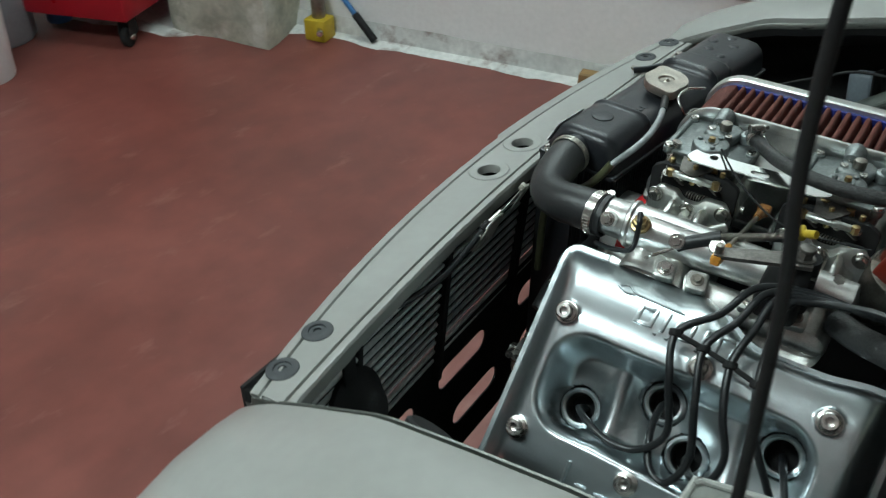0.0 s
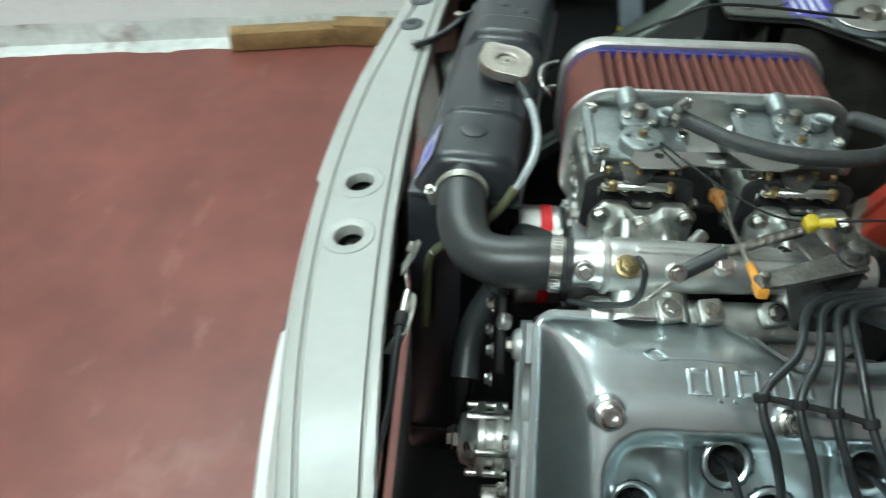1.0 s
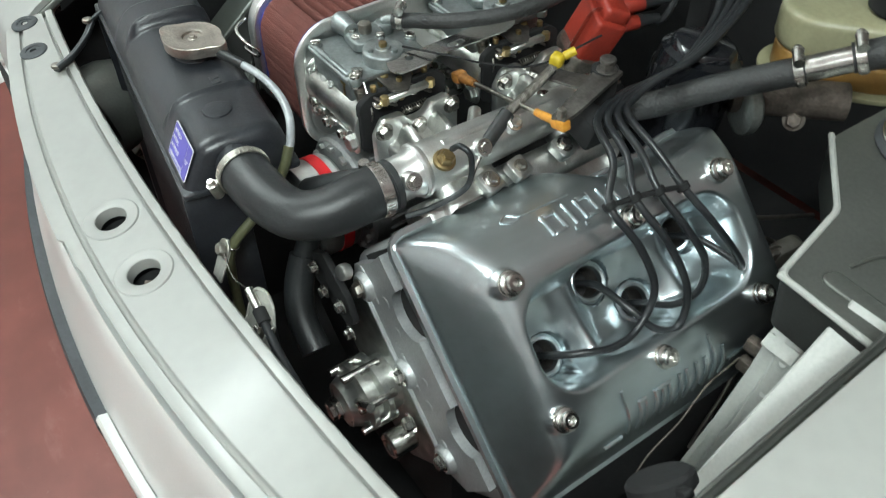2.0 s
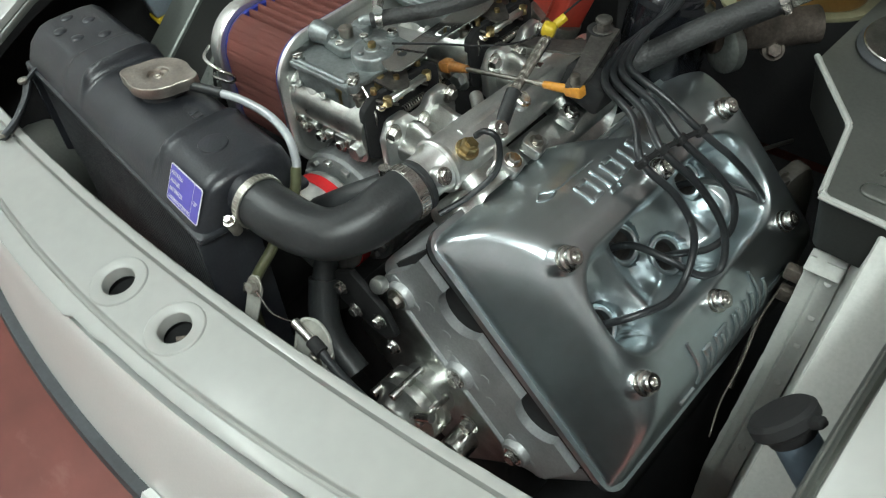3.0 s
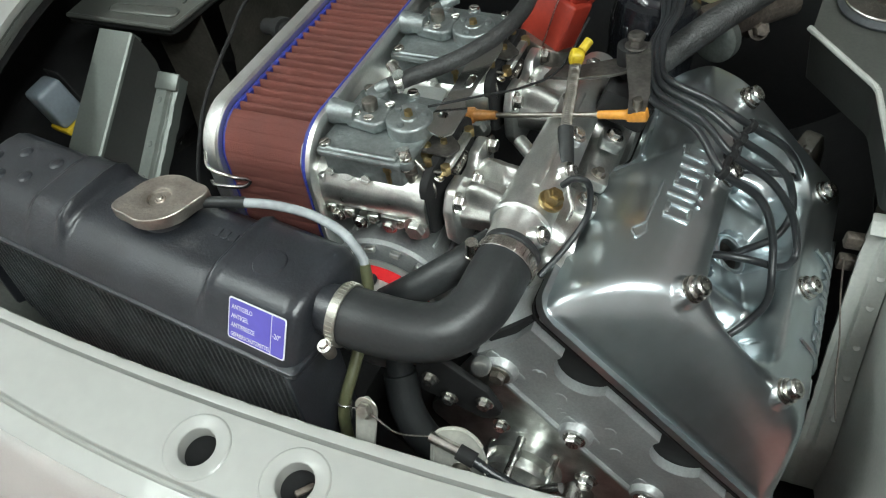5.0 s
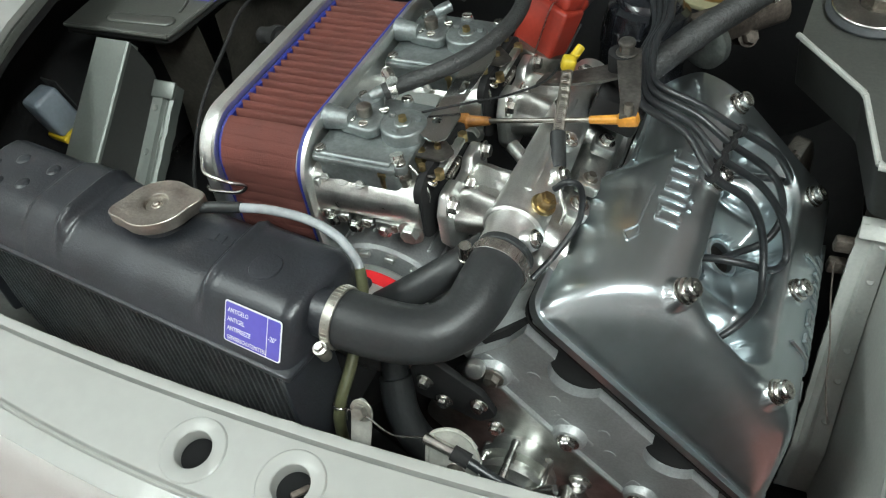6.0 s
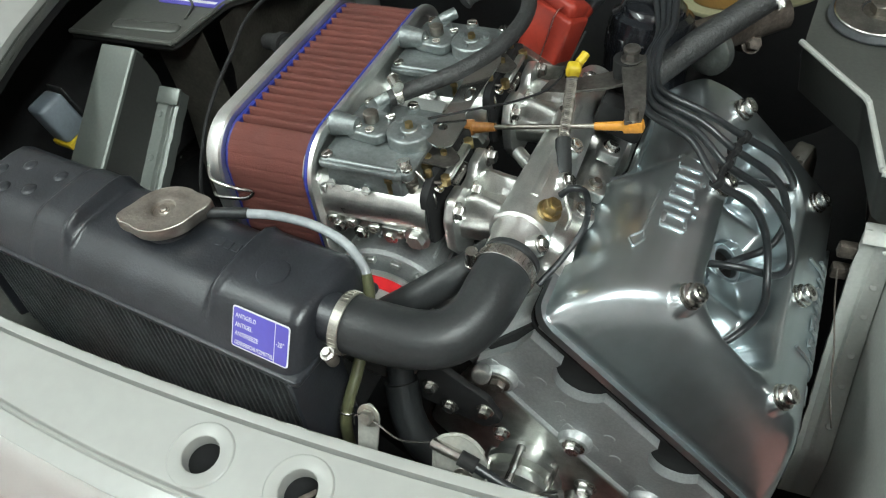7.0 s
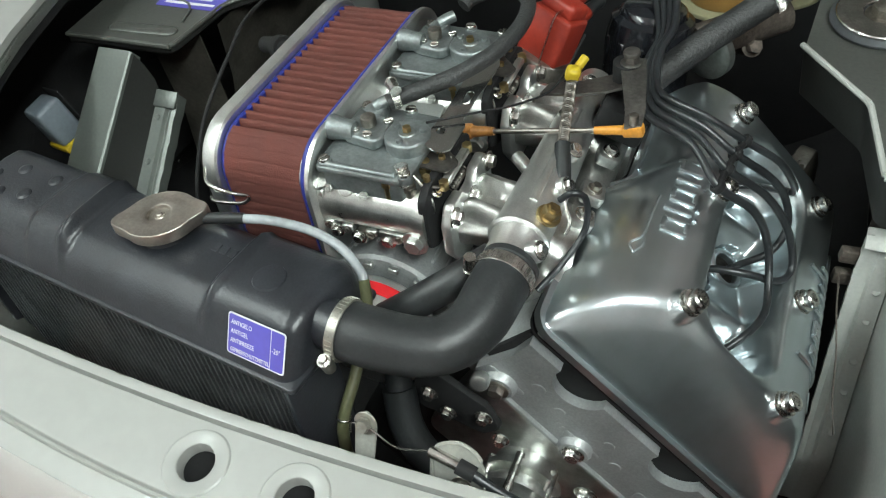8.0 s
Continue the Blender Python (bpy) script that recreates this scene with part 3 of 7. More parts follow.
bm = box(bmesh.new(), 0.016, 0.005, 0.006, CAR @ pose(0.034, -0.137, panel_z(-0.137) - 0.017, 20, 10, 55), 0.0015)
part("latch_hook", bm, RUSTY, front_panel, "bright latch hook in the hole")
for x, y in PLUGS:
    bm = bmesh.new()
    lathe(bm, [(0, -0.001), (0.004, -0.001), (0.0045, 0.0012), (0.009, 0.0008), (0.0095, 0.0022), (0.0155, 0.0022), (0.0170, 0.0010), (0.0172, -0.0005)], CAR @ pose(x, y, panel_z(y), 7.4, 0, 0), 32)
    part("grommet", bm, DARKSTRIP, front_panel, "black rubber grommet")

# nose skin in front of the panel, dark trim strip and the lip below it
# skin and lip are whitened, the light on them is in the colour
bm = bmesh.new()
surface(bm, [[car(a, edge_out(a) + db, z) for db, z in ((0.010, 0.600), (0.010, 0.667), (0.004, 0.674), (-0.0015, 0.679), (-0.0035, 0.681), (-0.007, 0.674), (-0.013, 0.640), (-0.022, 0.590), (-0.031, 0.550), (-0.036, 0.515), (-0.037, 0.480))] for a in STEPS], 0.0015, Vector((0, 0.5, -0.5)))
nose = part("nose_panel", bm, NOSE, auto, "nose panel below the slam panel, whitened as if lit", 50)
bm = bmesh.new()
surface(bm, [[car(a, edge_out(a) + db, z) for db, z in ((-0.034, 0.522), (-0.047, 0.524), (-0.050, 0.514), (-0.048, 0.486), (-0.036, 0.484))] for a in STEPS[:63]], 0.001)
part("trim_strip", bm, DARKSTRIP, nose, "dark grey rubber trim strip")
bm = bmesh.new()
surface(bm, [[car(a, edge_out(a) + db, z) for db, z in ((-0.035, 0.530), (-0.044, 0.533), (-0.048, 0.527), (-0.048, 0.498), (-0.042, 0.488))] for a in STEPS[62:]], 0.001)
part("nose_lip", bm, NOSE, nose, "nose lip whitened as if lit")

# fenders with their drip channel, both sides
for s in (1, -1):
    name = "fender"
    bm = bmesh.new()
    bs = [-0.118 + 0.02 * k for k in range(12)] + [0.14 + 0.08 * k for k in range(16)]
    rows = []
    for b in bs:
        z0 = fender_z(b)
        drop = 0.0 if b > -0.09 else (-0.09 - b) * 0.4
        cross = [(0.512, -0.006), (0.513, 0.001), (0.518, 0.0035), (0.55, 0.010), (0.60, 0.012), (0.65, 0.003), (0.69, -0.022), (0.72, -0.065), (0.735, -0.13), (0.742, -0.25), (0.74, -0.40)]
        rows.append([car(s * (a + fender_out(b, s)), b, z0 + dz - drop) for a, dz in cross])
    rows.insert(0, [car(s * a, -0.126, fender_z(-0.118) + dz - 0.018 - 0.02 * (a - 0.5) / 0.24) for a, dz in cross])
    rows.insert(0, [car(s * a, -0.128, min(fender_z(-0.118) + dz - 0.16, 0.62)) for a, dz in cross])
    surface(bm, rows, 0.0012)
    fender = part(name, bm, PAINT, auto, "silver-grey front fender", 45)
    bm = bmesh.new()
    surface(bm, [[car(s * (a + fender_out(b, s)), b, fender_z(b) + dz) for a, dz in ((0.5125, -0.004), (0.5112, -0.012), (0.508, -0.0135), (0.5055, -0.011), (0.505, -0.005), (0.5035, -0.004), (0.502, -0.006), (0.501, -0.012))] for b in bs], 0.001)
    part("drip_channel", bm, BAYPAINT, fender, "grey drip channel along the fender edge", 50)
    # bay side wall under the channel, blackened to stand for shade
    bm = bmesh.new()
    bw = [-0.05 + 0.04 * k for k in range(32)]
    surface(bm, [[car(s * (a + fender_out(b, s)), b, z) for a, z in ((0.5015, fender_z(b) - 0.010), (0.504, fender_z(b) - 0.024), (0.535, fender_z(b) - 0.034), (0.600, fender_z(b) - 0.075), (0.610, 0.55), (0.50, 0.40), (0.36, 0.28), (0.30, 0.24))] for b in bw], 0.0012)
    part("inner_wing", bm, BLACK, auto, "inner wing blackened for the bay's shade", 50)
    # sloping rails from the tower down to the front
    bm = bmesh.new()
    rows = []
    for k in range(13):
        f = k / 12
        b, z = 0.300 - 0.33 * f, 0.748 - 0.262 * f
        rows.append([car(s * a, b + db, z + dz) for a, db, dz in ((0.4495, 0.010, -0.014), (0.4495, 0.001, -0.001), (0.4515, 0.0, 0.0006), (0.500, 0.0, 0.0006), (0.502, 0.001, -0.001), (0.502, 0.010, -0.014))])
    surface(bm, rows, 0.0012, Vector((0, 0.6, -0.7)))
    # the far rail's shade is put into its paint
    rail = part("wing_rail", bm, BAYPAINT2 if s > 0 else FAR_SHADE_PAINT, auto, "pale painted sloping wing rail" if s > 0 else "far sloping wing rail, paint darkened for its shade")
    def flange_at(s, f):
        """Run of the spot-welded flange: on the right it drops steeply, then leans forward."""
        if s < 0:
            return 0.300 - 0.26 * f, 0.692 - 0.214 * f
        return float(np.interp(f, [0, 0.2, 0.45, 0.7, 1], [0.298, 0.292, 0.268, 0.236, 0.192])), 0.662 - 0.235 * f

    # wall between the rail's edge and the flange; the far one near-black for shade
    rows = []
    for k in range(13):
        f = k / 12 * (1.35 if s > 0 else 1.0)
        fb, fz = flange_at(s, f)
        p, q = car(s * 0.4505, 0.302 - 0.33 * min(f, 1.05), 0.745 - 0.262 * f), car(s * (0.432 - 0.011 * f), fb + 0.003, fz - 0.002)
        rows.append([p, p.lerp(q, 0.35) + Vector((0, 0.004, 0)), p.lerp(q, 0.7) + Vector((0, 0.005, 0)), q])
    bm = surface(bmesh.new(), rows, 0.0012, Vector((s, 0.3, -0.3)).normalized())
    part("rail_side", bm, BAYPAINT2 if s > 0 else SHADE_BAY, rail, "pale painted wall below the rail" if s > 0 else "wall below the rail, near-black paint for its shade", 50)
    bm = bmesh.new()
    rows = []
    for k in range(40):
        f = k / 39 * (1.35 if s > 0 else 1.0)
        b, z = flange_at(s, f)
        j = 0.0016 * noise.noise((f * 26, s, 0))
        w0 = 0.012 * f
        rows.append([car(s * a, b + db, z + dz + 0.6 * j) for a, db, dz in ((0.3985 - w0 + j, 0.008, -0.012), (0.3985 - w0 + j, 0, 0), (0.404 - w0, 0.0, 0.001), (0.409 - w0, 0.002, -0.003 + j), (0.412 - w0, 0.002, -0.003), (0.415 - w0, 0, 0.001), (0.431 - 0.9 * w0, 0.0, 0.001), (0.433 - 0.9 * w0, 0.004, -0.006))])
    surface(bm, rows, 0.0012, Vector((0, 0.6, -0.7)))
    # far flange likewise darkened for its shade
    edge_paint = BAYPAINT2 if s > 0 else FAR_SHADE_PAINT
    lower = part("weld_flange", bm, edge_paint, rail, "pale spot-welded flange" if s > 0 else "spot-welded flange, paint darkened for far-side shade")
    for k in range(6):
        f = 0.10 + 0.15 * k + 0.02 * (k % 2)
        bm = bmesh.new()
        lathe(bm, [(0.0042, -0.0006), (0.0034, 0.0003), (0.0015, 0.0), (0, -0.0001)], along(car(s * (0.423 - 0.011 * f), flange_at(s, f)[0], flange_at(s, f)[1] + 0.002), car(s * (0.423 - 0.011 * f), flange_at(s, f)[0] - 0.66, flange_at(s, f)[1] + 0.75)), 12)
        part("spot_weld", bm, edge_paint, lower)
    bm = box(bmesh.new(), 0.034, 0.022, 0.004, CAR @ pose(s * 0.415, flange_at(s, 0.03)[0], flange_at(s, 0.03)[1] + 0.003, 42, 0, 0), 0.0015)
    part("flange_patch", bm, edge_paint, rail)

# bay floor pan, rear wall and underside, blackened to stand for the bay's shade
bm = bmesh.new()
box(bm, 0.98, 0.03, 0.62, CAR @ at(0, 0.98, 0.55), 0.004)
part("firewall", bm, BLACK, auto, "firewall blackened for the bay's shade")
# tray added unseen to block the floor and darken the bay
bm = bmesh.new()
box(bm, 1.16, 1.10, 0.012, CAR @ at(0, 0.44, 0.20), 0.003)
part("undertray", bm, BLACK, auto, "added black undertray that keeps the bay dark")
bm = bmesh.new()
box(bm, 1.36, 2.2, 0.5, CAR @ at(0, 2.1, 0.45), 0.05)
box(bm, 1.40, 0.5, 0.06, CAR @ at(0, 1.16, 0.845), 0.02)
part("body_shell", bm, PAINT, auto, "silver-grey body behind the engine bay")
for sx in (1, -1):
    for b in (0.42, 2.6):
        bm = bmesh.new()
        lathe(bm, [(0.19, -0.075), (0.27, -0.08), (0.29, -0.05), (0.293, 0), (0.29, 0.05), (0.27, 0.08), (0.19, 0.075), (0.19, -0.075)], CAR @ pose(sx * 0.64, b, 0.293, 0, 90, 0), 40)
        wheel = part("wheel", bm, BLACK, auto, "black tyre")
        bm = bmesh.new()
        lathe(bm, [(0, -0.03), (0.06, -0.03), (0.16, -0.05), (0.195, -0.07), (0.195, 0.07), (0.16, 0.05), (0.06, 0.03), (0, 0.03)], CAR @ pose(sx * 0.64, b, 0.293, 0, 90, 0), 32)
        part("rim", bm, STEEL, wheel, "steel rim")

# hood held up over the rear of the bay
HOODM = CAR @ pose(0, 0.98, 0.90, 48, 0, 180)
bm = bmesh.new()
box(bm, 0.98, 0.98, 0.016, HOODM @ at(0, 0.49, 0), 0.006)
for x in (-0.3, 0.0, 0.3):
    box(bm, 0.05, 0.86, 0.02, HOODM @ at(x, 0.48, -0.016), 0.004)
part("hood", bm, PAINT, auto, "raised silver-grey hood")


def strut_tower(s):
    """Folded tower top with its skirt, gussets, mount ring and bolt."""
    near = s > 0
    pts = [(0.325, 0.74), (0.310, 0.463), (0.377, 0.382), (0.396, 0.2815), (0.555, 0.272), (0.555, 0.74)] if near else [(0.330, 0.74), (0.318, 0.50), (0.392, 0.424), (0.407, 0.323), (0.578, 0.322), (0.578, 0.74)]
    fwd = -0.018 if near else 0.025
    mount_b = 0.522 if near else 0.50
    deep = 0.058 if near else 0.013
    pts = rounded([(s * a, b) for a, b in pts], [0.004, 0.005, 0.035, 0.014, 0.004, 0.004], 5)

    def tz(b):
        return 0.742 + 0.05 * (b - 0.31)

    bm = bmesh.new()
    sheet_with_holes(bm, pts, [], 0.003)
    for v in bm.verts:
        v.co.z += tz(v.co.y)
    pour(bmo := bmesh.new(), bm, CAR)
    # skirt under the edge, its shade put into a near-black paint
    edge = [p for p in pts if not (abs(p[0]) > (0.552 if near else 0.575) or p[1] > 0.73)]
    edge = edge[::-1] if edge[0][1] > edge[-1][1] else edge
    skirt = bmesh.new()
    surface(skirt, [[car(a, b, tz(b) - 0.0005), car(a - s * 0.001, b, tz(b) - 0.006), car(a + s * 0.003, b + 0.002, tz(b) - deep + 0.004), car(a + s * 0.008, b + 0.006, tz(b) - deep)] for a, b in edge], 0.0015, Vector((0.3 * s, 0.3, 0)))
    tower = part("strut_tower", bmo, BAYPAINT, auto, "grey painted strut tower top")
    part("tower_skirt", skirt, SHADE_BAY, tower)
    # raised lip along the front edge, the near one paler as a painted highlight
    bm = bmesh.new()
    tube(bm, [car(a, b, tz(b) + 0.003) for a, b in edge], 0.0032, 8, 3)
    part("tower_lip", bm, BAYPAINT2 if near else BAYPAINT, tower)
    bm = bmesh.new()
    prism(bm, slot(0, 0, 0.105, 0.020), 0.0045, CAR @ pose(s * 0.470, 0.326 + fwd, tz(0.326 + fwd) + 0.0010, 3, 0, -3 * s), 0.0036, 3)
    part("pressing", bm, BAYPAINT, tower)
    bm = tube(bmesh.new(), [car(s * a, b + fwd, tz(b + fwd) + 0.0028) for a, b in ((0.425, 0.350), (0.433, 0.378), (0.450, 0.392), (0.480, 0.396), (0.520, 0.398))], 0.0040, 8, 6, flat=0.4)
    part("pressing", bm, BAYPAINT, tower)
    bm = bmesh.new()
    ring(bm, 0.052, 0.016, 0.010, CAR @ pose(s * 0.378, mount_b, tz(mount_b) + 0.003, 5, 0, 0), 48, 0.004)
    rubber = part("mount_ring", bm, DARKSTRIP, tower, "black rubber mount ring")
    bm = bmesh.new()
    ring(bm, 0.047, 0.02, 0.004, CAR @ pose(s * 0.378, mount_b, tz(mount_b) + 0.012, 5, 0, 0), 48, 0.001)
    part("mount_plate", bm, STEEL, rubber, "plated steel mount plate")
    bm = bolt(bmesh.new(), CAR @ pose(s * 0.378, mount_b, tz(mount_b) + 0.012, 5, 0, 0), 0.013, 0.012)
    part("mount_bolt", bm, DULL_STEEL, rubber)
    # rounded wheel-arch side behind the gussets
    bm = bmesh.new()
    surface(bm, [[car(s * a, b, z) for a, z in ((0.392, 0.735), (0.395, 0.66), (0.41, 0.58), (0.43, 0.50), (0.45, 0.40))] for b in (0.40, 0.44, 0.5, 0.6, 0.74)], 0.002)
    surface(bm, [[car(s * a, 0.372 + 0.10 * (0.492 - a), z), car(s * a, 0.385 + 0.10 * (0.492 - a), z - 0.15), car(s * a, 0.37, z - 0.3)] for a, z in ((0.492, 0.738), (0.46, 0.738), (0.43, 0.736), (0.41, 0.735))], 0.002, Vector((0, 1, 0)))
    part("arch_side", bm, ARCH, tower, "mottled dark grey arch side")
    return tower


strut_tower(1)
tower_left = strut_tower(-1)
# sticker on the far tower
bm = bmesh.new()
prism(bm, rounded([(-0.05, -0.03), (0.05, -0.03), (0.05, 0.03), (-0.05, 0.03)], 0.004), 0.0006, CAR @ pose(-0.44, 0.435, 0.7520, 3, 0, 0))
sticker = part("sticker", bm, LABEL_BLUE, tower_left, "blue and white printed sticker")
for k in range(4):
    bm = box(bmesh.new(), 0.078 - 0.012 * (k % 2), 0.005, 0.0004, CAR @ pose(-0.44 - 0.004 * (k % 2), 0.415 + 0.012 * k, 0.7517 + 0.00064 * k, 3, 0, 0))
    part("print_bar", bm, LABEL_WHITE, sticker)

# ---- the engine ----
engine = thing("engine", (0.36, 0.2, 0.25), "polished aluminium slanted engine in the bay", "engine")
COVER_V = 0.372
COVER_U = 0.288


def soft_min(vals, k=0.006):
    lo = min(vals)
    return lo - k * math.log(sum(math.exp(-(v - lo) / k) for v in vals))


def cover_left(v):
    return -0.004 + 0.034 * step(v, 0.160, 0.232) - 0.006 * step(v, 0.29, 0.34)


WELLS = [(0.160, 0.090), (0.120, 0.168), (0.160, 0.207), (0.120, 0.286)]
NUTS = [(0.074, 0.056), (0.074, 0.196), (0.074, 0.313), (0.201, 0.053), (0.203, 0.173), (0.203, 0.307)]


def cover_height(u, v):
    """Height of the cover's skin over its joint."""
    left = u - cover_left(v)
    right, front, back = COVER_U - u, v, COVER_V - v
    # round the four corners in plan
    edge = min(left, right, front, back)
    if edge < 0.0065:
        return 0.007
    d = [(2.4 + 5.0 * step(v, 0.150, 0.215)) * (left - 0.004) + 0.004, 0.034 + 0.80 * u, 0.0815 - 0.06 * max(0, u - 0.07), 1.45 * (right - 0.002) + 0.004, 1.78 * (front - 0.004) + 0.006, 3.0 * (back - 0.004) + 0.006]
    top = soft_min(d, 0.0085) + 0.002
    # the scooped basin round the plugs
    rx, ry, cx, cy, r = 0.054, 0.134, 0.138, 0.186, 0.042
    qx, qy = max(0, abs(u - cx) - (rx - r)), max(0, abs(v - cy) - (ry - r))
    inside = r - math.hypot(qx, qy)
    if inside > 0:
        floor_ = 0.040
        for wu, wv in WELLS:
            floor_ -= 0.022 * math.exp(-(((u - wu) ** 2 + (v - wv) ** 2) / 0.035**2))
        floor_ += 0.010 * math.exp(-((v - 0.128) / 0.012) ** 2) + 0.006 * math.exp(-((v - 0.247) / 0.012) ** 2)
        k = step(inside, 0.0, 0.022)
        top = top * (1 - k) + floor_ * k
    for nu, nv in NUTS:
        r = math.hypot(u - nu, v - nv)
        top = max(top, (0.0840 if nu < 0.1 else 0.0765) - 4.5 * max(0, r - 0.0115)) if r < 0.024 else top
    for wu, wv in WELLS:
        r = math.hypot(u - wu, v - wv)
        if r < 0.0225:
            top = min(top, -0.02)
    return max(top, -0.02)


bm = bmesh.new()
NU, NV = 150, 206
rows = []
for j in range(NV + 1):
    v = COVER_V * j / NV
    lo = cover_left(v)
    # rounded plan corners
    c = 0.020
    cut = 0.0
    if v < c:
        cut = c - math.sqrt(max(0, c * c - (c - v) ** 2))
    if COVER_V - v < c:
        cut = c - math.sqrt(max(0, c * c - (c - (COVER_V - v)) ** 2))
    row = []
    for i in range(NU + 1):
        f = i / NU
        u0 = lo + (COVER_U - lo) * f
        u = u0 + cut * (1 - 2 * f) * (1 if abs(f - 0.5) > 0.35 else abs(f - 0.5) / 0.35)
        row.append(eng(u, v, cover_height(u0, v)))
    rows.append(row)
surface(bm, rows)
# skirt under the lip
rim = [r[0] for r in rows] + rows[-1] + [r[-1] for r in reversed(rows)] + list(reversed(rows[0]))
drop = (eng(0, 0, -1) - eng(0, 0, 0)) * 0.0075
surface(bm, [[p, p + drop] for p in rim])
cover = part("valve_cover", bm, POLISHED, engine, "polished aluminium valve cover", 55)
for wu, wv in WELLS:
    bm = bmesh.new()
    lathe(bm, [(0.0152, 0.009), (0.0152, 0.013), (0.0160, 0.0155), (0.0185, 0.0165), (0.0212, 0.0152), (0.0224, 0.011), (0.0250, -0.004), (0.0262, -0.014)], ENG @ at(wu, wv, 0.004), 40)
    well = part("plug_well", bm, POLISHED, cover, "polished spark plug well")
    # dark liner: the shade inside the well is put into its colour
    bm = lathe(bmesh.new(), [(0.0154, -0.05), (0.0154, 0.0095)], ENG @ at(wu, wv, 0.004), 40)
    part("well_tube", bm, DARK_STEEL, well, "steel well tube darkened for the shade inside")
    bm = bmesh.new()
    lathe(bm, [(0, 0), (0.0152, 0), (0.0152, 0.002), (0.012, 0.004), (0.008, 0.02), (0.0065, 0.034), (0, 0.036)], ENG @ at(wu, wv, -0.045), 20)
    part("spark_plug_boot", bm, LEAD, cover, "black rubber plug boot")
for nu, nv in NUTS:
    bm = socket_screw(bmesh.new(), ENG @ at(nu, nv, 0.0835 if nu < 0.1 else 0.0760), 0.0085, 0.014)
    part("cover_screw", bm, STEEL, cover, "plated socket screw")

# raised strokes of the maker's lettering, as plain bars
def stroke(pts, r=0.0022, name="raised_stroke"):
    bm = tube(bmesh.new(), pts, r, 6, 4)
    return part(name, bm, POLISHED, cover)


def on_face(u, v, lift=0.0006):
    return eng(u, v, cover_height(u, v) + lift)


stroke([on_face(0.027, 0.087), on_face(0.0235, 0.097), on_face(0.029, 0.107), on_face(0.030, 0.13), on_face(0.031, 0.16)], 0.0012)
stroke([on_face(0.027, 0.087), on_face(0.0315, 0.097), on_face(0.0305, 0.107)], 0.0012)
def face_bar(u0, u1, v, wide, high=0.0020):
    """A flat-topped raised bar lying on the cover's sloping upper face."""
    p, q = on_face(u0, v, 0.0), on_face(u1, v, 0.0)
    y = (q - p).normalized()
    x = (eng(0, 1, 0) - eng(0, 0, 0)).normalized()
    m = Matrix((x, y, x.cross(y))).transposed().to_4x4()
    m.translation = (p + q) / 2 - x.cross(y) * 0.001
    bm = box(bmesh.new(), wide, (q - p).length, high * 2, m, 0.0009, 2)
    return part("raised_stroke", bm, POLISHED, cover)


for v, u0, u1, wide in ((0.121, 0.0380, 0.0570, 0.0040), (0.136, 0.0380, 0.0570, 0.0040), (0.1285, 0.0375, 0.0410, 0.0120), (0.1285, 0.0540, 0.0575, 0.0120), (0.148, 0.0360, 0.0570, 0.0042), (0.160, 0.0380, 0.0570, 0.0040), (0.175, 0.0380, 0.0570, 0.0040), (0.1675, 0.0540, 0.0575, 0.0120),
                        (0.1675, 0.0375, 0.0410, 0.0120), (0.188, 0.0380, 0.0570, 0.0042), (0.201, 0.0380, 0.0570, 0.0042), (0.216, 0.0380, 0.0560, 0.0042), (0.2085, 0.0375, 0.0410, 0.0120)):
    face_bar(u0, u1, v, wide, 0.0017)
for v in (0.142, 0.154, 0.184):
    stroke([on_face(0.060, v), on_face(0.0605, v + 0.003)], 0.0020)
stroke([on_face(0.034, 0.236), on_face(0.034, 0.275)], 0.0012)


# larger lettering on the lower face
for v, u0, u1, wide in ((0.098, 0.2490, 0.2540, 0.0220), (0.116, 0.2080, 0.2510, 0.0036), (0.130, 0.2250, 0.2545, 0.0036), (0.138, 0.2250, 0.2545, 0.0036), (0.134, 0.2240, 0.2280, 0.0080), (0.150, 0.2250, 0.2545, 0.0036), (0.159, 0.2250, 0.2545, 0.0036), (0.168, 0.2250, 0.2545, 0.0036), (0.1595, 0.2240, 0.2280, 0.0160),
                        (0.182, 0.2250, 0.2560, 0.0036), (0.191, 0.2250, 0.2545, 0.0036), (0.204, 0.2250, 0.2545, 0.0036), (0.216, 0.2250, 0.2545, 0.0036), (0.228, 0.2080, 0.2545, 0.0036), (0.240, 0.2250, 0.2545, 0.0036), (0.262, 0.2410, 0.2460, 0.0300)):
    if wide > 0.006:
        stroke([on_face((u0 + u1) / 2, v + wide * (k / 4 - 0.5), 0.0021) for k in range(5)], 0.0020)
    else:
        stroke([on_face(u0 + (u1 - u0) * k / 6, v, 0.0021) for k in range(7)], 0.0020)

# gasket and cylinder head
bm = bmesh.new()
foot = rounded([(0.000, 0.004), (0.284, 0.004), (0.284, 0.366), (0.032, 0.366), (0.034, 0.24), (0.002, 0.17)], [0.018, 0.018, 0.018, 0.02, 0.03, 0.03], 5)
prism(bm, foot, 0.003, ENG @ at(0, 0, -0.0105))
part("cover_gasket", bm, BLACK, engine, "black cover gasket")
bm = bmesh.new()
prism(bm, [(x * 0.985 + 0.002, y * 0.985 + 0.004) for x, y in foot], 0.10, ENG @ at(0, 0, -0.1105), 0.003)
part("cylinder_head", bm, TIMING, engine, "grey cast cylinder head")
bm = bmesh.new()
box(bm, 0.17, 0.34, 0.26, ENG @ at(0.115, 0.19, -0.24), 0.02)
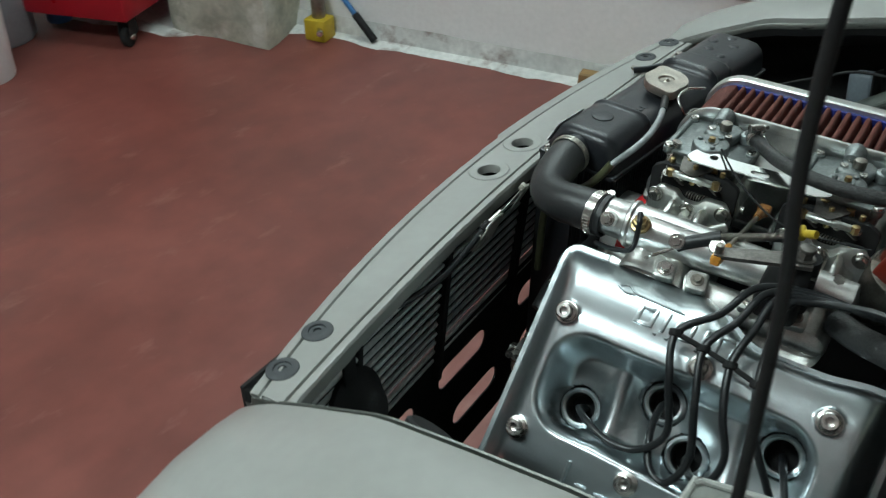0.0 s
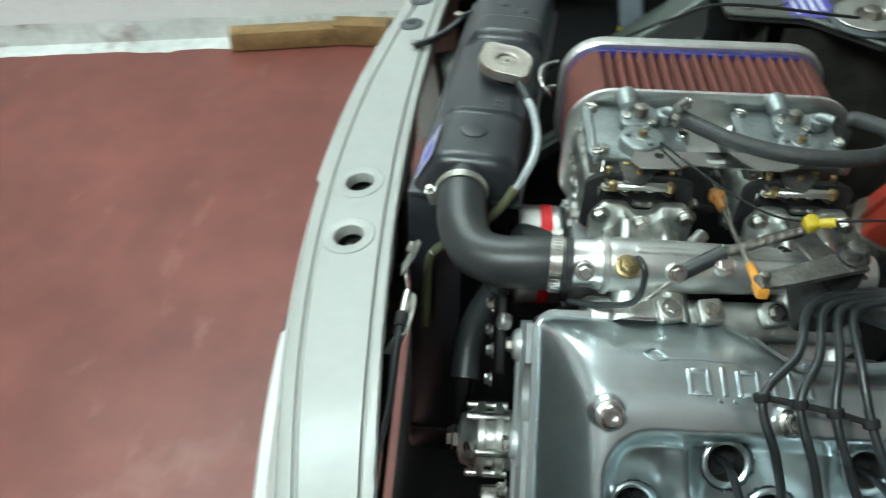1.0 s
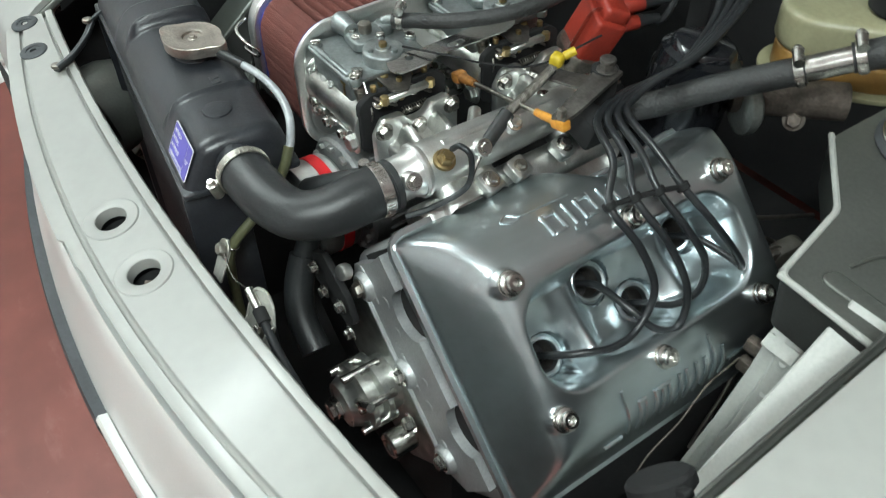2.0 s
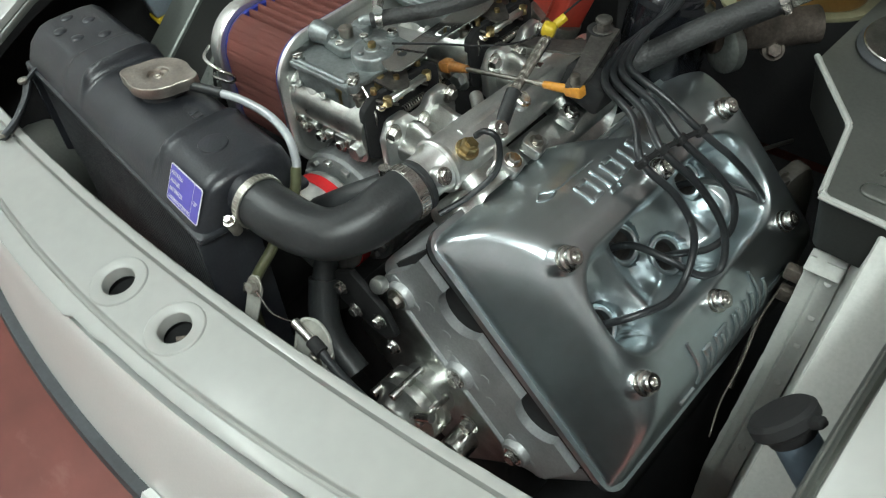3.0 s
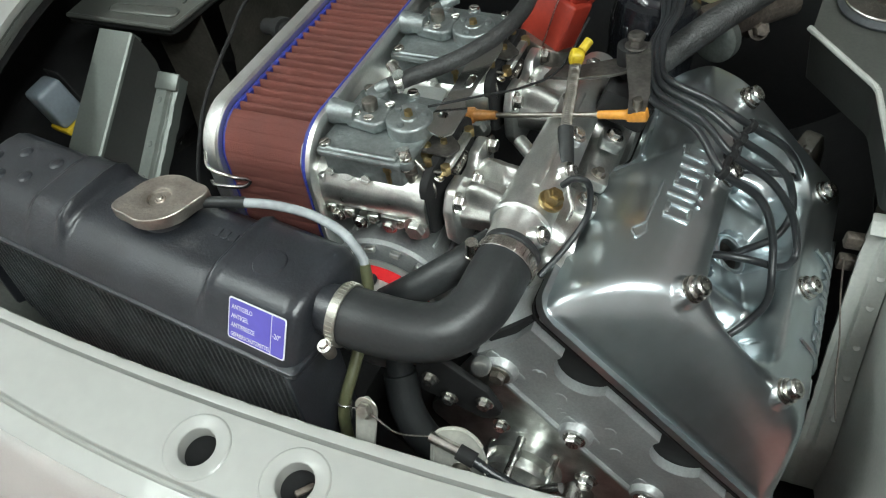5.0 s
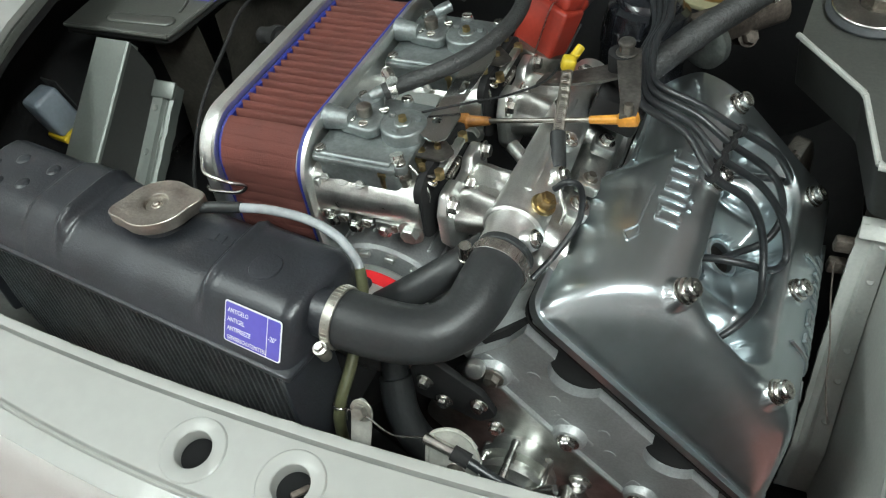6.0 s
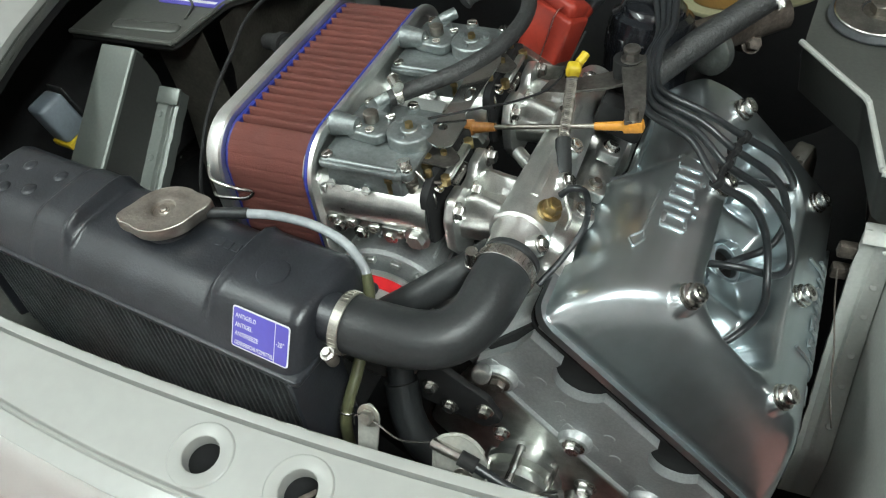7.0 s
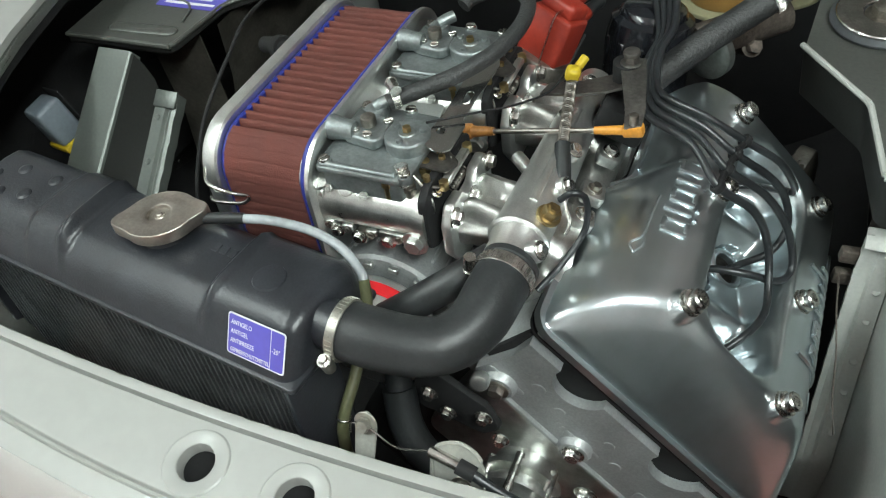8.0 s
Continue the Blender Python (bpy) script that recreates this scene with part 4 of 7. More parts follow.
part("cylinder_block", bm, BLACK, engine, "dark engine block")
bm = bmesh.new()
box(bm, 0.24, 0.34, 0.14, LEVEL @ at(-0.05, 0.19, -0.40), 0.03)
part("oil_pan", bm, BLACK, engine, "black oil pan")

TIM = ENG @ at(0, 0.010, 0)
# front timing cover with half-moon holes and lugs
bm = bmesh.new()
prof = [(0.010, -0.012), (0.046, -0.012)]
prof += [(0.072 + 0.026 * math.cos(a), -0.012 - 0.026 * math.sin(a)) for a in (math.pi * (1 - k / 12) for k in range(13))]
prof += [(0.150, -0.012)]
prof += [(0.192 + 0.026 * math.cos(a), -0.012 - 0.026 * math.sin(a)) for a in (math.pi * (1 - k / 12) for k in range(13))]
prof += [(0.252, -0.012), (0.262, -0.07), (0.245, -0.096), (0.15, -0.089), (0.05, -0.086), (0.020, -0.098), (0.010, -0.085), (0.014, -0.04)]
prof = [p for i, p in enumerate(prof) if math.dist(p, prof[i - 1]) > 1e-5]
sheet_with_holes(bm, prof, [], 0.010, TIM @ pose(0, -0.004, 0, 90, 0, 0))
timing = part("timing_cover", bm, TIMING, engine, "grey cast timing cover", 35)
bm = box(bmesh.new(), 0.252, 0.010, 0.008, TIM @ at(0.136, 0.0010, -0.0090), 0.0012, 1)
part("cover_ledge", bm, TIMING, timing)
# added black box that stands for the shade in the half-moon holes
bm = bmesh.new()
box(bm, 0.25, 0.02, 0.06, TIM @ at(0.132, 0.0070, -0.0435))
part("cavity_shade", bm, BLACK, timing, "black box standing for shade behind the timing cover")
for u, w in ((0.034, -0.078), (0.130, -0.079), (0.226, -0.080)):
    bm = bmesh.new()
    lathe(bm, [(0, 0), (0.0165, 0), (0.0160, 0.018), (0.0135, 0.0215), (0, 0.0215)], TIM @ pose(u, -0.000, w, 90, 0, 0), 28)
    prism(bm, rounded([(-0.024, 0.012), (-0.015, -0.010), (0.015, -0.010), (0.024, 0.012)], 0.006), 0.013, TIM @ pose(u, -0.002, w, 90, 0, 0), 0.002)
    part("lug", bm, TIMING, timing)
    bm = bolt(bmesh.new(), TIM @ pose(u, -0.0215, w, 90, 0, 0), 0.0075, 0.007)
    part("lug_bolt", bm, DULL_STEEL if u < 0.1 else STEEL, timing, "hexagon bolt")
# faint raised marks
for u, w, r in ((0.055, -0.050, 0.0065), (0.086, -0.055, 0.0050), (0.140, -0.046, 0.0050), (0.166, -0.064, 0.0055)):
    bm = bmesh.new()
    tube(bm, [eng(u + r * math.cos(q), -0.0041, w + r * math.sin(q)) for q in (0.4, 1.1, 1.9, 2.7, 3.4)], 0.0007, 6)
    part("cast_mark", bm, TIMING, timing)
for k in range(9):
    bm = box(bmesh.new(), 0.0022, 0.0008, 0.0050, TIM @ pose(0.098 + 0.0058 * k, -0.0142, -0.069 - 0.0006 * k, 0, 12, 0), 0.0003, 1)
    part("cast_mark", bm, TIMING, timing)
# seam of the plate behind, stepped out under the edge
bm = bmesh.new()
sheet_with_holes(bm, [(0.012, -0.080), (0.250, -0.088), (0.262, -0.108), (0.240, -0.112), (0.225, -0.101), (0.150, -0.098), (0.138, -0.108), (0.120, -0.108), (0.108, -0.097), (0.050, -0.095), (0.040, -0.107), (0.020, -0.108)], [], 0.009, TIM @ pose(0, 0.008, 0, 90, 0, 0))
part("rear_plate", bm, TIMING, timing, "grey cast plate behind the timing cover", 35)
bm = bmesh.new()
tube(bm, [eng(0.03, -0.0043, -0.088), eng(0.125, -0.0045, -0.0915), eng(0.23, -0.0043, -0.093)], 0.0035, 8)
part("cover_rib", bm, TIMING, timing)
# lower front housing below the timing cover
bm = bmesh.new()
prism(bm, rounded([(0.02, -0.095), (0.25, -0.095), (0.24, -0.22), (0.05, -0.22)], 0.02), 0.03, ENG @ pose(0, 0.03, 0, 90, 0, 0), 0.003)
part("lower_housing", bm, CAST, engine, "cast aluminium lower front housing")

# fuel pump on the front
PUMP = ENG @ pose(0.142, 0.000, -0.162, 90, 0, 0) @ Matrix.Scale(1.06, 4)
pump = part("fuel_pump", lathe(bmesh.new(), [(0, 0), (0.030, 0), (0.030, 0.012), (0.037, 0.014), (0.037, 0.020), (0.028, 0.023), (0.028, 0.030), (0.037, 0.032), (0.037, 0.038), (0.030, 0.042), (0.024, 0.055), (0.012, 0.058), (0, 0.058)], PUMP, 40), BARREL, engine, "cast aluminium fuel pump")
for k in range(6):
    a = 2 * math.pi * k / 6 + 0.3
    bm = cyl(bmesh.new(), 0.0045, 0.042, PUMP @ at(0.034 * math.cos(a), 0.034 * math.sin(a), 0.008), 12, 0.001)
    part("pump_screw", bm, STEEL, pump)
bm = bmesh.new()
tube(bm, [PUMP @ Vector(p) for p in ((0.0, 0.030, 0.046), (0.0, 0.046, 0.048), (0.004, 0.062, 0.046))], 0.0052, 14)
part("pump_spout", bm, STEEL, pump, "plated pump spout")
bm = lathe(bmesh.new(), [(0, 0), (0.013, 0), (0.013, 0.006), (0.0105, 0.0075), (0.0105, 0.012), (0, 0.012)], PUMP @ at(0, 0, 0.057), 6)
part("pump_cap", bm, STEEL, pump, "plated hexagon cap")
bm = bmesh.new()
ring(bm, 0.016, 0.009, 0.03, ENG @ pose(0.203, -0.006, -0.148, 90, 0, 0), 24, 0.002)
part("pump_union", bm, STEEL, pump, "plated hollow union")
bm = bolt(bmesh.new(), ENG @ pose(0.185, -0.01, -0.118, 90, 0, 0), 0.008, 0.01)
part("pump_bolt", bm, STEEL, pump)

# water outlet and intake casting
WP = LEVEL @ at(-0.030, 0, 0.035)  # pipe's line, 0.765 over the floor
bm = bmesh.new()
lathe(bm, [(0.0195, 0.0), (0.0215, 0.001), (0.0215, 0.028), (0.0235, 0.031), (0.0245, 0.05), (0.0235, 0.10), (0.021, 0.18), (0.018, 0.27), (0, 0.275)], WP @ pose(0, 0.022, 0, -90, 0, 0), 36)
intake = part("water_outlet", bm, BRIGHT, engine, "bright cast aluminium water outlet pipe")
bm = bmesh.new()
ring(bm, 0.0268, 0.020, 0.007, WP @ pose(0, 0.056, 0, -90, 0, 0), 36, 0.002)
part("pipe_collar", bm, BRIGHT, intake)
bm = bmesh.new()
tube(bm, [WP @ Vector((0.004, 0.085, 0.0205)), WP @ Vector((0.004, 0.14, 0.0195)), WP @ Vector((0.003, 0.22, 0.0165))], 0.0055, 12, 6, flat=0.8)
part("pipe_rib", bm, BRIGHT, intake)
for v, turn in ((0.040, 62), (0.118, 58), (0.158, 40)):
    bm = bmesh.new()
    cyl(bm, 0.0098, 0.029, WP @ pose(0, v, 0, 0, turn, 0), 22, 0.002, 0.0088)
    pad = part("pipe_boss", bm, BRIGHT, intake)
    bm = bolt(bmesh.new(), WP @ pose(0, v, 0, 0, turn, 0) @ at(0, 0, 0.029), 0.0056, 0.005)
    part("boss_plug", bm, STEEL, pad, "plated boss plug")
manifold = part("intake_manifold", box(bmesh.new(), 0.035, 0.24, 0.05, LEVEL @ pose(-0.012, 0.165, -0.012, 0, 45, 0), 0.010, 3), CAST, engine, "cast aluminium intake manifold", 60)
for v in (0.095, 0.240):
    # port casting: two ridges fade from the flange into a broad skirt on the head
    secs = []
    for i in range(19):
        f = i / 18
        h = -0.0875 + 0.100 * f
        half = float(np.interp(f, [0, 0.2, 0.55, 1], [0.0370, 0.0345, 0.0320, 0.0380]))
        zc = float(np.interp(f, [0, 0.3, 0.7, 1], [0.751, 0.749, 0.743, 0.726]))
        hz = float(np.interp(f, [0, 0.3, 0.7, 1], [0.0110, 0.0110, 0.0130, 0.0180]))
        lift = float(np.interp(f, [0, 0.05, 0.12, 0.40, 0.75, 1], [0.0120, 0.0170, 0.0176, 0.0125, 0.0045, 0.0]))
        yc, wide = 0.0172 + 0.006 * f, 0.0064 + 0.0050 * f
        loop = []
        for k in range(61):
            a = 2 * math.pi * k / 60
            c, s_ = math.cos(a), math.sin(a)
            y = half * math.copysign(abs(c) ** 0.7, c)
            z = zc + hz * math.copysign(abs(s_) ** 0.75, s_) * (1.0 if s_ > 0 else 1.9)
            if s_ > 0:
                z += lift * s_ ** 0.5 * (math.exp(-(((y - yc) / wide) ** 4)) + math.exp(-(((y + yc) / wide) ** 4)))
            loop.append(lev(h, v + 0.006 + y, z + 0.0006 * noise.noise((h * 90, y * 90, z * 90))))
        secs.append(loop)
    bm = surface(bmesh.new(), secs)
    part("runner", bm, CAST, manifold, "", 55)
    for dv in (-0.019, 0.019):
        bm = bmesh.new()
        lathe(bm, [(0, 0), (0.0078, 0), (0.0078, 0.0018), (0.0066, 0.0024), (0.0066, 0.0075), (0.0055, 0.0088), (0, 0.0090)], LEVEL @ pose(-0.1085, v + 0.004 + dv * 1.8, 0.0475, 0, -90, 0), 6)
        part("stud_nut", bm, STEEL, manifold, "plated stud nut")
for v in (0.095, 0.240):
    bm = bmesh.new()
    pts = rounded([(-0.047, -0.018), (-0.030, -0.042), (0.030, -0.042), (0.047, -0.018), (0.048, 0.014), (0.038, 0.031), (0.016, 0.030), (0.008, 0.020), (-0.008, 0.020), (-0.016, 0.030), (-0.038, 0.031), (-0.048, 0.014)], 0.009, 4)
    prism(bm, pts, 0.010, LEVEL @ at(-0.097, v + 0.005, 0.025) @ pose(0, 0, 0, 90, 0, 90), 0.002)
    part("manifold_flange", bm, BRIGHT, manifold, "machined carburettor flange")
    for dv, dz in ((-0.034, 0.020), (0.044, 0.020), (0.005, 0.012)):
        bm = bolt(bmesh.new(), LEVEL @ at(-0.0865, v + dv, 0.025 + dz) @ pose(0, 0, 0, 0, 90, 0), 0.0065, 0.007)
        part("flange_nut", bm, STEEL, manifold, "plated nut")
    for dv, dh in ((-0.030, -0.045), (0.028, -0.040)):
        bm = bmesh.new()
        cyl(bm, 0.0078, 0.024, LEVEL @ pose(dh, v + dv, 0.028, -12, 24, 0), 20, 0.002, 0.0066)
        part("boss", bm, CAST, manifold)
        bm = bolt(bmesh.new(), LEVEL @ pose(dh, v + dv, 0.028, -12, 24, 0) @ at(0, 0, 0.024), 0.0060, 0.006)
        part("boss_bolt", bm, STEEL, manifold)
bm = bmesh.new()
tube(bm, [lev(-0.062, 0.150, 0.776), lev(-0.030, 0.122, 0.772)], 0.0065, 14)
part("boss_pipe", bm, CAST, manifold)
# ears along the head joint
for v, s in ((0.115, 1.0), (0.150, 0.8), (0.205, 1.0), (0.25, 0.8)):
    bm = bmesh.new()
    prism(bm, rounded([(-0.011, -0.011), (0.011, -0.011), (0.011, 0.011), (-0.011, 0.011)], 0.005), 0.012, LEVEL @ pose(0.004, v, 0.012, 0, 25, 10), 0.002)
    e = part("head_ear", bm, CAST, manifold)
    bm = bolt(bmesh.new(), LEVEL @ pose(0.004, v, 0.012, 0, 25, 10) @ at(0, 0, 0.012), 0.006 * s, 0.006)
    part("ear_bolt", bm, STEEL if s == 1 else DULL_STEEL, e)

# temperature sender
sender = part("temperature_sender", lathe(bmesh.new(), [(0, 0), (0.0155, 0), (0.0165, 0.003), (0.0155, 0.006), (0.011, 0.007), (0.0115, 0.008)], LEVEL @ pose(-0.010, 0.076, 0.051, 0, 30, 0) @ Matrix.Scale(0.66, 4), 30), BRASS, engine, "brass temperature sender")
bm = lathe(bmesh.new(), [(0.0125, 0.006), (0.0125, 0.016), (0.011, 0.018), (0.0075, 0.0185), (0.007, 0.022), (0, 0.022)], LEVEL @ pose(-0.010, 0.076, 0.051, 0, 30, 0) @ Matrix.Scale(0.66, 4), 6)
part("hexagon", bm, BRASS, sender)
bm = bmesh.new()
tube(bm, [LEVEL @ Vector((0.0, 0.078, 0.070)), LEVEL @ Vector((0.010, 0.080, 0.078)), LEVEL @ Vector((0.020, 0.084, 0.070)), LEVEL @ Vector((0.020, 0.080, 0.040)), LEVEL @ Vector((0.008, 0.055, 0.022)), LEVEL @ Vector((-0.005, 0.03, 0.012))], 0.0028, 10)
part("sender_wire", bm, LEAD, sender, "black wire")

# ---- radiator ----
RAD = pose(0, 0, 0, 0, 0, -2.7)


def rad(p, q, z):
    return RAD @ Vector((p, q, z))


radiator = thing("radiator", (0.0, 0.0, 0.26), "satin black radiator with a brass-coloured pressure cap", "radiator")


def tank_top(p):
    z = 0.7795 + 0.0105 * step(p, 0.082, 0.094) + 0.008 * step(-p, 0.074, 0.086)
    z += 0.0035 * math.exp(-(((p - 0.094) / 0.0042) ** 2)) + 0.0050 * math.exp(-(((p + 0.084) / 0.0042) ** 2))
    return z - 0.004 * step(-p, 0.125, 0.135)


def tank_row(p, shrink=0.0):
    zt = tank_top(p)
    inset = 0.004 * step(-p, 0.125, 0.135)
    prof = [(-0.0695, 0.7435), (-0.0665, 0.751), (-0.058, 0.767), (-0.049, zt - 0.0085), (-0.041, zt - 0.003), (-0.030, zt - 0.0005), (-0.012, zt), (0.010, zt), (0.024, zt - 0.002), (0.033, zt - 0.009), (0.0375, 0.765), (0.0395, 0.752), (0.0405, 0.7435)]
    cq, cz = -0.014, 0.744
    return [rad(p, (q - cq) * (1 - shrink) * (1 - inset * 3) + cq, (z - cz) * (1 - shrink) + cz) for q, z in prof]


bm = bmesh.new()
ps = [-0.232 + 0.002 * k for k in range(204)]
rows = [tank_row(-0.2395, 0.55), tank_row(-0.2390, 0.30), tank_row(-0.2370, 0.13), tank_row(-0.2345, 0.04)]
rows += [tank_row(p) for p in ps if p < 0.170]
rows += [tank_row(0.172, 0.01), tank_row(0.177, 0.05), tank_row(0.181, 0.12), tank_row(0.1835, 0.24), tank_row(0.1845, 0.5), tank_row(0.185, 0.98)]
surface(bm, rows)
tank = part("header_tank", bm, TANK, radiator, "satin black header tank", 60)
bm = bmesh.new()
prism(bm, rounded([(-0.242, -0.0725), (0.187, -0.0725), (0.187, 0.044), (-0.242, 0.044)], 0.006), 0.0065, RAD @ at(0, 0, 0.7375), 0.0022, 2)
part("tank_seam", bm, TANK, tank)
for p, q in ((-0.165, -0.022), (-0.195, -0.03), (-0.195, 0.004), (-0.220, -0.012), (-0.15, 0.004)):
    bm = bmesh.new()
    lathe(bm, [(0.0078, -0.0006), (0.0066, 0.0008), (0.004, 0.0013), (0, 0.0014)], RAD @ at(p, q, tank_top(p)), 16)
    part("tank_pip", bm, TANK, tank)
bm = bmesh.new()
lathe(bm, [(0.0145, -0.0005), (0.0135, 0.0012), (0.0115, 0.0016), (0.0, 0.0017)], RAD @ at(0.132, -0.014, tank_top(0.132)), 28)
part("tank_boss", bm, TANK, tank)
for k in range(4):
    bm = box(bmesh.new(), 0.006, 0.009, 0.0012, RAD @ at(0.058 + 0.009 * k, 0.002, tank_top(0.06) + 0.0002), 0.0004, 1)
    part("cast_mark", bm, TANK, tank)
bm = bmesh.new()
tube(bm, [rad(0.178, -0.016, 0.763), rad(0.212, -0.016, 0.763)], 0.0205, 28)
part("outlet_neck", bm, TANK, tank)
bm = bmesh.new()
lathe(bm, [(0.024, 0), (0.0215, 0.004), (0.0205, 0.011), (0.0215, 0.013)], RAD @ at(0, 0, 0.7785), 32)
part("filler_neck", bm, TANK, tank)
# core: flat water tubes and fins
bm = bmesh.new()
box(bm, 0.402, 0.030, 0.395, RAD @ at(-0.030, -0.046, 0.541))
part("core_block", bm, BLACK, radiator, "dark radiator core")
bm = bmesh.new()
for k in range(58):
    box(bm, 0.0022, 0.040, 0.395, RAD @ at(-0.228 + 0.0070 * k, -0.046, 0.541))
tagged(part("tube_bank", bm, CORE, radiator, "black flat water tubes", 0), kind="stuff")
bm = bmesh.new()
for k in range(110):
    box(bm, 0.404, 0.036, 0.0007, RAD @ at(-0.030, -0.046, 0.735 - 0.0035 * k))
tagged(part("fin_bank", bm, CORE, radiator, "black cooling fins", 0), kind="stuff")
for p in (-0.236, 0.178):
    bm = box(bmesh.new(), 0.006, 0.058, 0.40, RAD @ at(p, -0.044, 0.5385), 0.0015)
    part("side_frame", bm, TANK, radiator)
bm = box(bmesh.new(), 0.43, 0.07, 0.05, RAD @ at(-0.029, -0.042, 0.318), 0.008)
part("lower_tank", bm, TANK, radiator)
# pressure cap with two ears
CAPM = pose(0, 0, 0.7885, 0, 0, 34)


def ear(a):
    return 0.0292 + 0.0030 * math.cos(a) ** 2 + 0.0100 * abs(math.cos(a)) ** 22


bm = bmesh.new()
rim_rows = []
for r_f, z in ((0.90, -0.001), (0.985, -0.0005), (1.0, 0.001), (1.0, 0.0092), (0.99, 0.0104), (0.97, 0.0110), (0.93, 0.0108), (0.80, 0.0106), (0.62, 0.0108)):
    rim_rows.append([CAPM @ Vector((ear(a) * r_f * math.cos(a), ear(a) * r_f * math.sin(a), z)) for a in (2 * math.pi * k / 120 for k in range(121))])
for z, r in ((0.0112, 0.0118), (0.0108, 0.0108), (0.0085, 0.0098), (0.0082, 0.0080), (0.0082, 0.0050), (0.0092, 0.0042), (0.0093, 0.0020)):
    rim_rows.append([CAPM @ Vector((r * math.cos(a), r * math.sin(a), z)) for a in (2 * math.pi * k / 120 for k in range(121))])
surface(bm, rim_rows)
bmesh.ops.remove_doubles(bm, verts=bm.verts, dist=1e-6)
cap = part("pressure_cap", bm, CAP_STEEL, radiator, "tarnished two-eared pressure cap", 28)
bm = lathe(bmesh.new(), [(0.0028, 0.0088), (0.0028, 0.0102), (0.0020, 0.0110), (0, 0.0111)], CAPM, 20)
part("rivet", bm, CAP_STEEL, cap)
# sticker with its print
LABW, LABH = 0.0575, 0.0355
LABM = RAD @ Matrix.Translation((0.1475, -0.0585, 0.7675)) @ pose(0, 0, 0, 62.5, 0, 0)
bm = bmesh.new()
prism(bm, rounded([(-LABW / 2, -LABH / 2), (LABW / 2, -LABH / 2), (LABW / 2, LABH / 2), (-LABW / 2, LABH / 2)], 0.003), 0.0006, LABM)
sticker = part("sticker", bm, LABEL_WHITE, radiator, "white-edged blue coolant sticker")
bm = bmesh.new()
prism(bm, rounded([(-LABW / 2 + 0.0012, -LABH / 2 + 0.0012), (LABW / 2 - 0.0145, -LABH / 2 + 0.0012), (LABW / 2 - 0.0145, LABH / 2 - 0.0012), (-LABW / 2 + 0.0012, LABH / 2 - 0.0012)], [0.002, 0.0002, 0.0002, 0.002]), 0.0003, LABM @ at(0, 0, 0.0006))
part("blue_field", bm, LABEL_BLUE, sticker)
bm = bmesh.new()
prism(bm, rounded([(LABW / 2 - 0.0135, -LABH / 2 + 0.0012), (LABW / 2 - 0.0012, -LABH / 2 + 0.0012), (LABW / 2 - 0.0012, LABH / 2 - 0.0012), (LABW / 2 - 0.0135, LABH / 2 - 0.0012)], [0.0002, 0.002, 0.002, 0.0002]), 0.0003, LABM @ at(0, 0, 0.0006))
part("blue_field", bm, LABEL_BLUE, sticker)


def words(text, size, m, mat, parent, stretch=1.0):
    cu = bpy.data.curves.new("words", "FONT")
    cu.body, cu.size, cu.extrude = text, size, 0.0001
    cu.resolution_u = 2
    tmp = new("words", cu)
    bpy.context.view_layer.update()
    me = bpy.data.meshes.new_from_object(tmp)
    bpy.data.objects.remove(tmp)
    bpy.data.curves.remove(cu)
    bm = bmesh.new()
    bm.from_mesh(me)
    bpy.data.meshes.remove(me)
    bmesh.ops.scale(bm, vec=(stretch, 1, 1), verts=bm.verts)
    bmesh.ops.transform(bm, matrix=m, verts=bm.verts)
    return part("printed_word", bm, mat, parent, smooth=0)


for k, (text, st) in enumerate((("ANTIGELO", 0.78), ("ANTIGEL", 0.78), ("ANTIFREEZE", 0.78), ("GEFRIERSCHUTZMITTEL", 0.74))):
    words(text, 0.0056 if k < 3 else 0.0050, LABM @ at(-LABW / 2 + 0.0035, 0.0085 - 0.0078 * k, 0.0011), LABEL_WHITE, sticker, st)
words("-20°", 0.0062, LABM @ at(LABW / 2 - 0.0125, -0.002, 0.0011), LABEL_WHITE, sticker, 0.8)

# ---- hoses ----
hose = thing("radiator_hose", (0.26, 0.0, 0.74), "thick black rubber radiator hose with steel clips", "hose")
HOSE = [(0.192, -0.0245, 0.763), (0.222, -0.0215, 0.760), (0.252, -0.0150, 0.757), (0.276, -0.0020, 0.757), (0.2885, 0.0220, 0.760), (0.2905, 0.0500, 0.764), (0.2895, 0.0770, 0.765)]
part("hose_body", tube(bmesh.new(), HOSE, lambda f: 0.0233 + 0.0012 * math.exp(-((f - 0.02) / 0.03) ** 2) + 0.0008 * math.sin(f * 9), 36, 10), RUBBER, hose)


